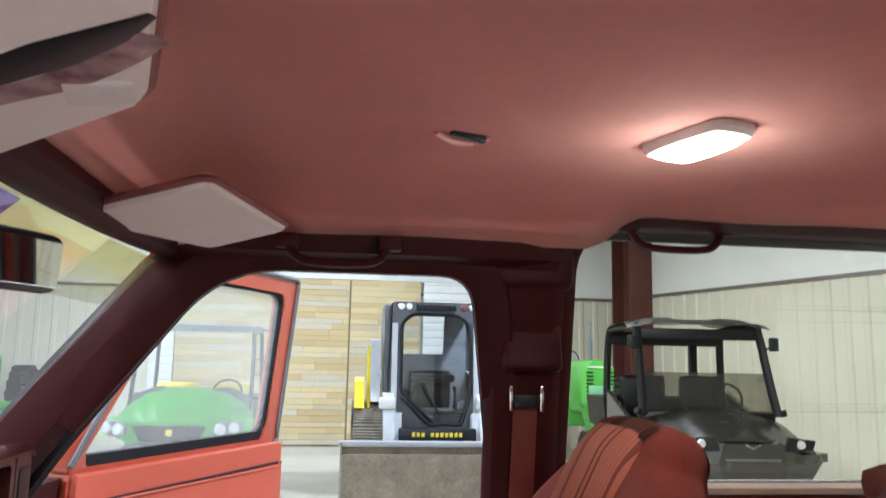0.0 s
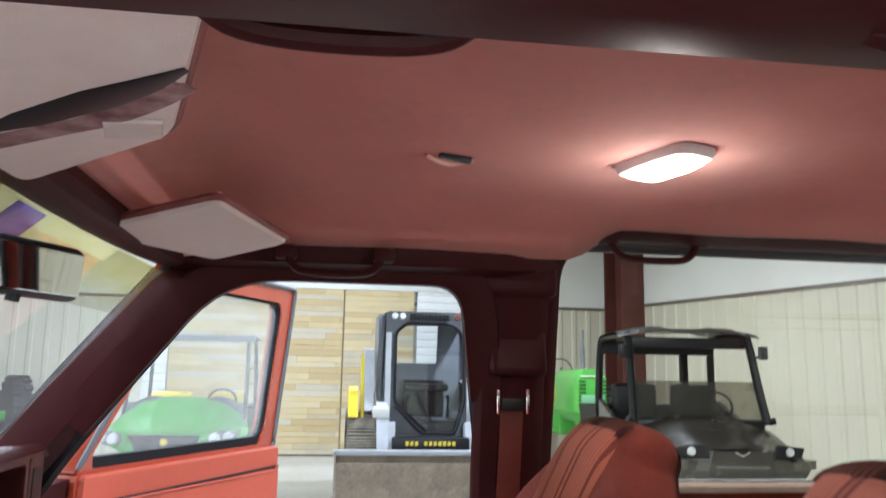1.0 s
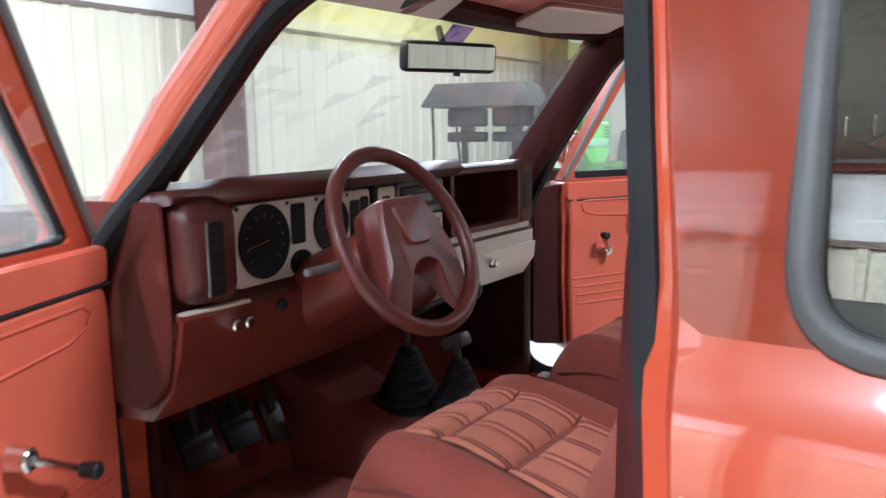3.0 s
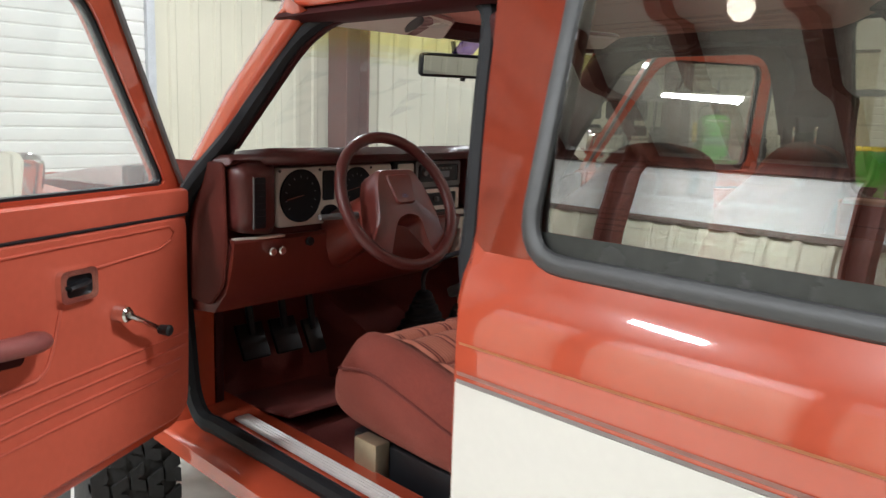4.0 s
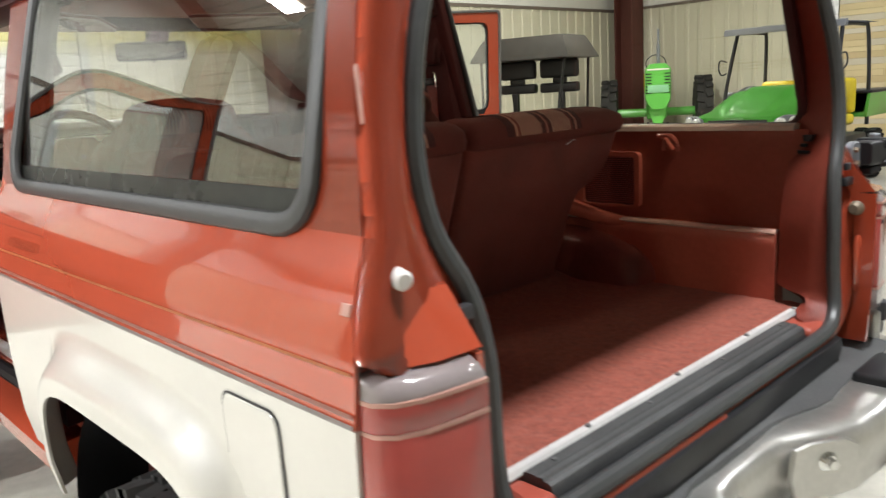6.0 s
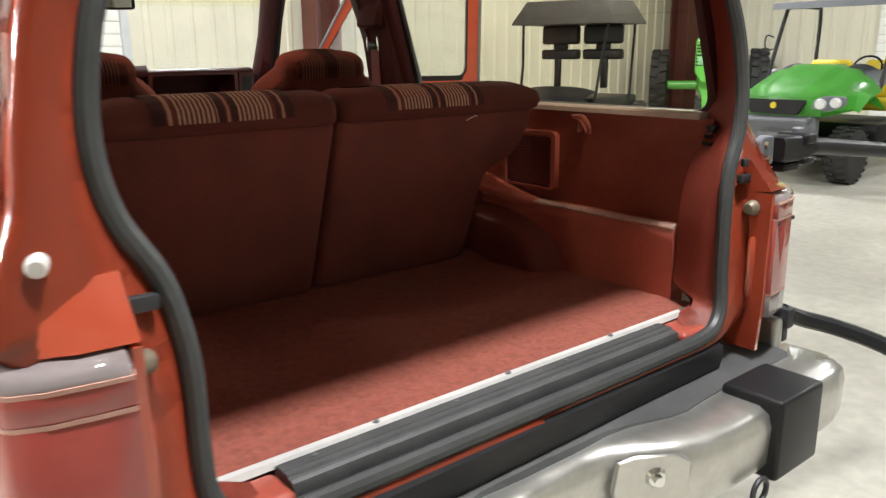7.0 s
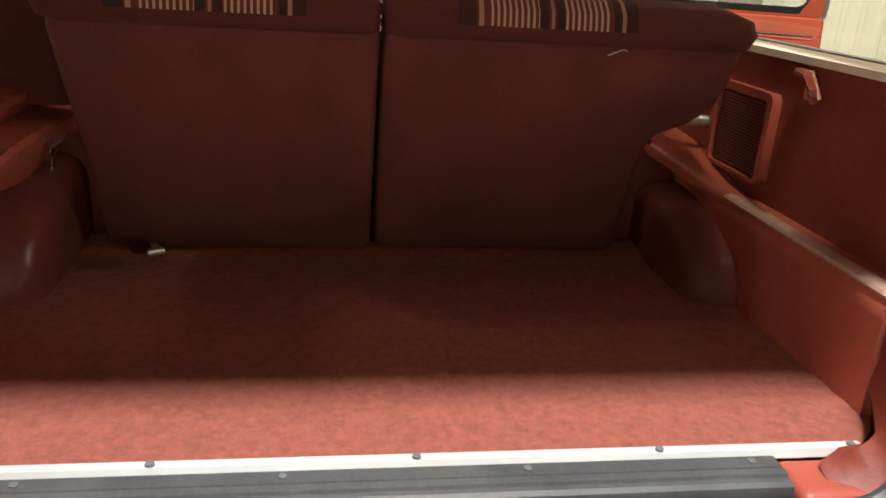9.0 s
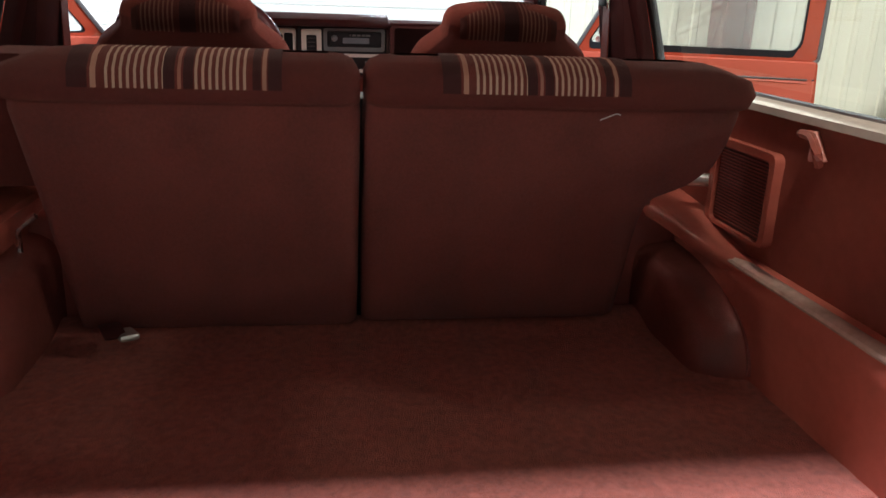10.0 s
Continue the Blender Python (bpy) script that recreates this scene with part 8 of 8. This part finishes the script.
def track_loader(m):
    u = thing("track_loader", "grey and yellow compact track loader with a wide bucket", "loader", at=m)

    def add(name, bm, material, label="", sharp=0.6):
        return part(name, bm, material, u, label, sharp)
    # bucket: front towards -y
    bm = B()
    prof = [(0.0, 0.0), (0.72, 0.0), (0.90, 0.12), (0.92, 0.45), (0.84, 0.66), (0.82, 0.66), (0.86, 0.44), (0.84, 0.16), (0.68, 0.03), (0.0, 0.03)]
    loft(bm, [[Vector((x, y, zz)) for y, zz in prof] for x in (-1.18, 1.18)])
    for x in (-1.18, 1.17):
        loft(bm, [[Vector((q, y, zz)) for y, zz in ((0.0, 0.0), (0.72, 0.0), (0.90, 0.12), (0.92, 0.45), (0.82, 0.66), (0.10, 0.10))] for q in (x, x + 0.02)])
    bucket = add("bucket", bm, BUCKET, "worn steel bucket resting on the floor", 0.4)
    bm = B()
    box(bm, (-1.20, 0.80, 0.60), (1.20, 0.90, 0.665), 0.008)
    part("bucket_lip", bm, LIGHTGREY, bucket, "bright top lip of the bucket")
    bm = B()
    loft(bm, [[Vector((x, y, zz)) for x, zz in rrect(-1.16, 1.16, 0.02, 0.60, 0.02, 2)] for y in (0.02, 0.04)])
    part("bucket_face", bm, BUCKET, bucket, "rust-stained bucket face")
    for s in (-1, 1):
        # rubber track with bars
        bm = B()
        loop = round_poly([(1.25, 0.02), (2.75, 0.02), (2.95, 0.70), (2.6, 1.05), (1.40, 1.03), (1.06, 0.60)], 0.22, 6)
        x0, x1 = s * 0.84 - 0.19, s * 0.84 + 0.19
        ring(bm, [Vector((x0, y, zz)) for y, zz in loop], [Vector((x0, 2.0 + (y - 2.0) * 0.93, 0.52 + (zz - 0.52) * 0.90)) for y, zz in loop], (0.38, 0, 0))
        pts = spline([Vector((0, y, zz)) for y, zz in loop], 2, closed=True)
        for k in range(0, len(pts)):
            p, q = pts[k], pts[(k + 1) % len(pts)]
            d = (q - p).normalized()
            nn = Vector((0, d.z, -d.y))
            for cc in (0.25, 0.75):
                c = p.lerp(q, cc)
                if (q - p).length < 0.07 and cc > 0.5:
                    continue
                loft(bm, [[c + Vector((x, 0, 0)) + d * e + nn * f for e, f in ((-0.016, -0.012), (0.016, -0.012), (0.010, 0.028), (-0.010, 0.028))] for x in (x0, s * 0.84 - 0.02, s * 0.84 + 0.02, x1)])
        t = add("rubber_track", bm, mat("dusty_track_rubber", (0.26, 0.23, 0.18), 0.8, var=0.35, scale=9), "dusty rubber track with cross bars", 0.4)
        for y in (1.42, 1.75, 2.08, 2.41, 2.68):
            bm = B()
            cyl(bm, (s * 0.68, y, 0.24), (s * 1.0, y, 0.24), 0.14, seg=16)
            part("roller", bm, MACHGREY, t)
        # loader arm
        bm = B()
        loft(bm, [[Vector((x, y, zz)) for x in (s * 0.60 - 0.07, s * 0.60 + 0.07) for y, zz in ((((y0 - 0.06, z0), (y0 + 0.06, z0 + 0.02)) if x < s * 0.60 else ((y0 + 0.06, z0 + 0.02), (y0 - 0.06, z0))))] for y0, z0 in ((0.98, 0.36), (1.12, 0.75), (1.30, 1.15), (2.0, 1.45), (2.7, 1.55))])
        add("loader_arm", bm, LIGHTGREY, "grey loader arm")
        bm = B()
        loft(bm, [[Vector((s * x, y, zz)) for y, zz in ((1.0, 0.30), (1.22, 0.30), (1.30, 0.95), (1.16, 0.98))] for x in (0.44, 0.53)])
        add("arm_shield", bm, LIGHTGREY, "pale grey arm shield")
        bm = B()
        box(bm, (s * 0.62 - 0.10, 1.16, 1.02), (s * 0.62 + 0.10, 1.32, 1.16), 0.02)
        add("arm_joint", bm, SHUTTER, "white arm joint")
        bm = B()
        loft(bm, [[Vector((s * x, y, zz)) for y, zz in ((1.5, 0.82), (2.9, 0.82), (2.9, 1.35), (2.2, 1.30), (1.6, 1.0))] for x in (0.66, 0.80)])
        add("side_panel", bm, YELLOW, "yellow body side")
        bm = B()
        loft(bm, [[Vector((s * x, y, zz)) for y, zz in ((1.38, 1.10), (1.62, 1.06), (2.0, 1.78), (1.90, 1.90), (1.74, 1.88))] for x in (0.70, 0.82)])
        add("arm_tower", bm, LIGHTGREY, "grey upright of the loader arm")
        bm = B()
        loft(bm, [[Vector((s * x, y, zz)) for y, zz in ((1.42, 1.02), (1.60, 1.00), (1.94, 1.66), (1.84, 1.82))] for x in (0.822, 0.86)])
        add("arm_stripe", bm, YELLOW, "yellow edge of the arm upright")
        bm = B()
        loft(bm, [[Vector((s * x, y, zz)) for y, zz in ((1.30, 1.02), (1.70, 1.02), (1.70, 1.40), (1.52, 1.34))] for x in (0.90, 1.02)])
        add("track_guard", bm, YELLOW, "yellow guard above the track")
        bm = B()
        for x in (0.36, 0.46):
            cyl(bm, (s * x, 1.37, 2.31), (s * x, 1.33, 2.31), 0.045, 0.04, 18, 0.006)
            add("work_lamp", bm, LAMPGLASS if x > 0.4 or s < 0 else NEEDLE, "round work lamp")
            bm = B()
        bm.free()
    # cab: dark frame with a door window
    cabo = round_poly([(-0.40, 0.62), (0.0, 0.62), (0.56, 0.62), (0.60, 1.1), (0.56, 2.38), (-0.56, 2.38), (-0.60, 1.1), (-0.56, 0.62)], 0.05, 4)
    cabi = round_poly([(-0.02, 0.84), (0.34, 0.82), (0.46, 1.22), (0.44, 2.10), (0.30, 2.22), (-0.30, 2.22), (-0.44, 2.10), (-0.44, 1.22)], 0.06, 4)
    bm = B()
    ring(bm, [Vector((x, 1.36 + 0.05 * (zz - 0.6), zz)) for x, zz in cabo], [Vector((x, 1.36 + 0.05 * (zz - 0.6), zz)) for x, zz in cabi], (0, 0.12, 0))
    cab = add("cab_frame", bm, CABGREY, "dark grey cab frame", 0.4)
    bm = B()
    tube(bm, [Vector((x, 1.355 + 0.05 * (zz - 0.6), zz)) for x, zz in cabi], 0.022, 8, closed=True, up=(0, 1, 0))
    part("door_seal", bm, BLACK, cab)
    bm = B()
    plate(bm, [Vector((x, 1.40 + 0.05 * (zz - 0.6), zz)) for x, zz in cabi], (0, 0.008, 0))
    o = part("cab_window", bm, glass("cab_glass", (0.90, 0.92, 0.93)), cab, "clear cab door window")
    o.visible_shadow = False
    bm = B()
    box(bm, (-0.56, 1.48, 2.25), (0.56, 2.35, 2.38), 0.03)
    for s in (-1, 1):
        box(bm, (s * 0.55 - 0.03, 2.25, 0.9), (s * 0.55 + 0.03, 2.35, 2.2), 0.01)
        box(bm, (s * 0.55 - 0.02, 1.48, 0.9), (s * 0.55 + 0.02, 2.3, 1.25), 0.01)
    add("cab_roof", bm, CABGREY, "dark grey cab roof and posts")
    bm = B()
    box(bm, (-0.30, 1.65, 1.35), (0.30, 1.95, 1.45), 0.04)
    box(bm, (-0.28, 1.92, 1.0), (0.28, 2.05, 1.50), 0.05)
    box(bm, (-0.55, 1.5, 0.6), (0.55, 2.9, 0.95), 0.04)
    add("operator_seat", bm, BLACK, "dark operator seat")
    bm = B()
    loft(bm, [[Vector((x, y, zz)) for x, zz in round_poly([(-0.52, 0.95), (0.52, 0.95), (0.52, 2.28), (0.22, 2.28), (0.20, 1.72), (-0.52, 1.72)], 0.03, 3)] for y in (2.20, 2.25)])
    add("cab_back_panel", bm, mat("cab_lining", (0.20, 0.215, 0.235), 0.6, var=0.2), "grey lined back panel of the cab")
    bm = B()
    loft(bm, [[Vector((x, y, zz)) for y, zz in ((1.44, 0.95), (2.30, 0.95), (2.34, 2.10), (2.20, 2.34), (1.56, 2.34), (1.48, 2.10))] for x in (-0.66, -0.60)])
    add("cab_side", bm, MACHGREY, "grey meshed side of the cab")
    for x in (-0.53, 0.53):
        bm = B()
        loft(bm, [[Vector((x + dx, 1.335 + 0.05 * (zz - 0.6), zz)) for dx in (-0.035, 0.035)] + [Vector((x + dx, 1.365 + 0.05 * (zz - 0.6), zz)) for dx in (0.035, -0.035)] for zz in (0.95, 2.10)])
        add("cab_front_strip", bm, LIGHTGREY, "pale grey strip up the cab front")
    for s in (-1, 1):
        bm = B()
        tube(bm, spline([(s * 0.62, 1.42, 0.95), (s * 0.63, 1.44, 1.5), (s * 0.60, 1.50, 2.20), (s * 0.54, 1.60, 2.34)], 4), 0.045, 8)
        add("cab_post", bm, CABGREY, "dark rounded cab post")
        bm = B()
        cyl(bm, (s * 0.74, 1.25, 0.62), (s * 0.72, 1.75, 1.30), 0.045, seg=12)
        cyl(bm, (s * 0.74, 1.10, 0.42), (s * 0.74, 1.25, 0.62), 0.028, seg=12)
        add("lift_cylinder", bm, STEEL, "black lift cylinder with a bright rod")
        bm = B()
        tube(bm, [(s * 0.26, 1.50, 1.02), (s * 0.27, 1.46, 1.22), (s * 0.25, 1.45, 1.30)], [0.022, 0.018, 0.03], 8)
        add("joystick", bm, BLACK, "black control lever")
        bm = B()
        box(bm, (s * 0.36 - 0.06, 1.50, 1.0), (s * 0.36 + 0.06, 1.80, 1.12), 0.03)
        add("arm_console", bm, MACHGREY, "grey arm console in the cab")
    bm = B()
    box(bm, (-0.46, 1.06, 0.36), (0.46, 1.12, 0.49), 0.01)
    add("step_plate", bm, LIGHTGREY, "pale grey step below the cab")
    bm = B()
    tube(bm, spline([(-0.44, 1.345, 1.16), (-0.36, 1.33, 1.10), (-0.12, 1.325, 0.86), (0.02, 1.33, 0.82)], 5), 0.020, 8)
    add("door_bar", bm, BLACK, "black lower bar of the cab door")
    bm = B()
    box(bm, (-0.26, 1.36, 2.265), (0.26, 1.42, 2.345), 0.012)
    for k in range(11):
        box(bm, (-0.24 + 0.046 * k, 1.348, 2.27), (-0.22 + 0.046 * k, 1.362, 2.34), 0.003, 1)
    add("roof_vent", bm, BLACK, "black vent under the roof edge")
    bm = B()
    box(bm, (-0.48, 1.02, 0.60), (0.48, 1.30, 0.80), 0.02)
    add("front_plate", bm, BLACK, "black plate below the cab")
    for k in range(11):
        if k == 3:
            continue
        bm = B()
        box(bm, (-0.32 + 0.058 * k, 1.012, 0.70), (-0.28 + 0.058 * k, 1.021, 0.75), 0.003, 1)
        add("marking_bar", bm, YELLOW, "yellow marking bar")
    bm = B()
    box(bm, (-0.44, 1.00, 0.48), (0.28, 1.03, 0.58), 0.006)
    add("pale_band", bm, SHUTTER, "white band below the cab")
    bm = B()
    box(bm, (0.285, 1.00, 0.48), (0.46, 1.03, 0.58), 0.006)
    add("yellow_band", bm, YELLOW, "yellow end of the band")
    bm = B()
    tube(bm, [(0.05, 1.33, 0.95), (-0.14, 1.30, 1.28), (-0.16, 1.30, 1.34)], 0.014, 6)
    add("wiper", bm, BLACK)
    return u


track_loader(pose(-0.45, 7.72, 0))


def row_tractor(m, label):
    u = thing("tractor", label, "tractor", "green tractors", at=m)

    def add(name, bm, material, lab="", sharp=0.6):
        return part(name, bm, material, u, lab, sharp)
    # tall narrow hood with side louvres (front towards -y)
    bm = B()
    rings = []
    for y, k in ((0.0, 0.90), (0.05, 1.0), (0.5, 1.0), (1.3, 0.98)):
        rings.append([Vector((x * k, y, 1.24 + (zz - 1.24) * (0.97 if k < 0.95 else 1))) for x, zz in round_poly([(-0.13, 0.85), (0.13, 0.85), (0.24, 1.02), (0.24, 1.60), (0.14, 1.70), (-0.14, 1.70), (-0.24, 1.60), (-0.24, 1.02)], 0.05, 3)])
    loft(bm, rings)
    hood = add("hood", bm, GREEN, "tall green hood", 0.5)
    for s in (-1, 1):
        for k in range(7):
            bm = B()
            box(bm, (s * 0.17 - 0.055, -0.012, 1.15 + 0.058 * k), (s * 0.17 + 0.055, 0.03, 1.172 + 0.058 * k), 0.003, 1)
            part("louvre", bm, BLACK, hood, "dark louvre slot")
        knobby(u, Matrix.Translation((s * 0.14, 0.30, 0.30)), 0.30, 0.13, None, LIGHTGREY, "grey rim", 14)
        knobby(u, Matrix.Translation((s * 0.95, 1.95, 0.72)), 0.72, 0.34, None, YELLOW, "yellow wheel centre", 20)
    bm = B()
    box(bm, (-0.20, -0.015, 1.575), (0.20, 0.02, 1.60), 0.004)
    add("white_band", bm, SHUTTER, "white band across the grille")
    bm = B()
    box(bm, (-0.19, -0.02, 1.16), (0.19, 0.0, 1.30), 0.01)
    add("nose_plate", bm, mat("pale_green_plate", (0.25, 0.55, 0.32), 0.4), "pale green plate on the nose")
    bm = B()
    loft(bm, [[Vector((x, y, zz)) for x, y in ((-w, 0.12), (w, 0.12), (w, 0.42), (-w, 0.42))] for zz, w in ((0.30, 0.06), (0.60, 0.09), (0.90, 0.18), (1.05, 0.20))])
    add("front_pedestal", bm, GREEN, "green front pedestal")
    bm = B()
    box(bm, (-0.20, 1.2, 0.60), (0.20, 2.3, 1.15), 0.06)
    cyl(bm, (-0.95, 1.95, 0.72), (0.95, 1.95, 0.72), 0.09, seg=14)
    add("gearbox", bm, GREEN, "green gearbox and axle")
    bm = B()
    tube(bm, [Vector((0.20 * math.cos(a), 1.72 + 0.06 * math.sin(a), 1.72 + 0.18 * math.sin(a))) for a in np.linspace(0, 2 * math.pi, 28, endpoint=False)], 0.012, 6, closed=True)
    tube(bm, [(0, 1.3, 1.5), (0, 1.72, 1.72)], 0.016, 6)
    add("steering_wheel", bm, BLACK, "thin black steering wheel")
    bm = B()
    cyl(bm, (0.02, 0.55, 1.69), (0.02, 0.55, 2.05), 0.035, seg=12)
    cyl(bm, (0.02, 0.55, 2.05), (0.02, 0.55, 2.35), 0.022, seg=12)
    add("exhaust_pipe", bm, MACHGREY, "upright exhaust pipe")
    bm = B()
    box(bm, (-0.24, 2.05, 1.15), (0.24, 2.45, 1.22), 0.03)
    box(bm, (-0.24, 2.40, 1.22), (0.24, 2.47, 1.55), 0.03)
    add("seat", bm, YELLOW, "yellow seat")
    return u


tr = row_tractor(pose(-7.05, 11.9, 0, 0, 0, 32), "old green row-crop tractor with a tall narrow hood")
copy_thing(tr, pose(2.36, 10.9, 0, 0, 0, 0))


def black_utility(m):
    u = thing("utility_vehicle", "black utility vehicle with a sloped roof, parked by the wall", "utility vehicle", "utility vehicles", at=m)

    def add(name, bm, material, label="", sharp=0.6):
        return part(name, bm, material, u, label, sharp)
    bm = B()
    loft(bm, [[Vector((x, y, zz)) for x, y in ((-w, -d), (w, -d), (w, d), (-w, d))] for zz, w, d in ((1.84, 0.86, 0.66), (1.87, 0.86, 0.66), (2.17, 0.72, 0.48), (2.20, 0.70, 0.46))])
    add("roof", bm, mat("sooty_roof", (0.045, 0.042, 0.038), 0.5, var=0.3), "dark sloped roof")
    for s in (-1, 1):
        for line in ([(s * 0.74, -0.5, 1.86), (s * 0.68, -0.6, 1.2), (s * 0.66, -0.72, 0.66)], [(s * 0.74, 0.5, 1.86), (s * 0.66, 0.58, 0.68)]):
            bm = B()
            tube(bm, line, 0.022, 8)
            add("roof_post", bm, BLACK, "black roof post")
    for s in (-1, 1):
        bm = B()
        box(bm, (s * 0.38 - 0.34, 0.05, 1.30), (s * 0.38 + 0.34, 0.20, 1.46), 0.04, 3)
        box(bm, (s * 0.38 - 0.12, 0.10, 1.46), (s * 0.38 + 0.12, 0.16, 1.54), 0.01)
        box(bm, (s * 0.38 - 0.34, 0.06, 1.54), (s * 0.38 + 0.34, 0.18, 1.84), 0.05, 3)
        box(bm, (s * 0.42 - 0.05, 0.06, 0.85), (s * 0.42 + 0.05, 0.14, 1.32), 0.01)
        add("seat_back", bm, BLACK, "black seat back and headrest")
        knobby(u, Matrix.Translation((s * 0.66, -1.15, 0.31)), 0.31, 0.24, None, MACHGREY, "grey rim", 16)
        knobby(u, Matrix.Translation((s * 0.66, 0.9, 0.31)), 0.31, 0.24, None, MACHGREY, "grey rim", 16)
    bm = B()
    sheet(bm, lambda a, b: Vector(((2 * b - 1) * 0.68, -1.65 + 1.0 * a, 0.72 + 0.18 * smooth(a) - 0.08 * abs(2 * b - 1) ** 3)), 8, 12, 0.05)
    box(bm, (-0.66, -0.75, 0.45), (0.66, 0.9, 0.72), 0.04)
    box(bm, (-0.60, -1.6, 0.35), (0.60, -0.7, 0.70), 0.05)
    add("body", bm, BLACK, "black body and deck", 0.8)
    return u


black_utility(pose(-7.62, 9.0, 0, 0, 0, 14))
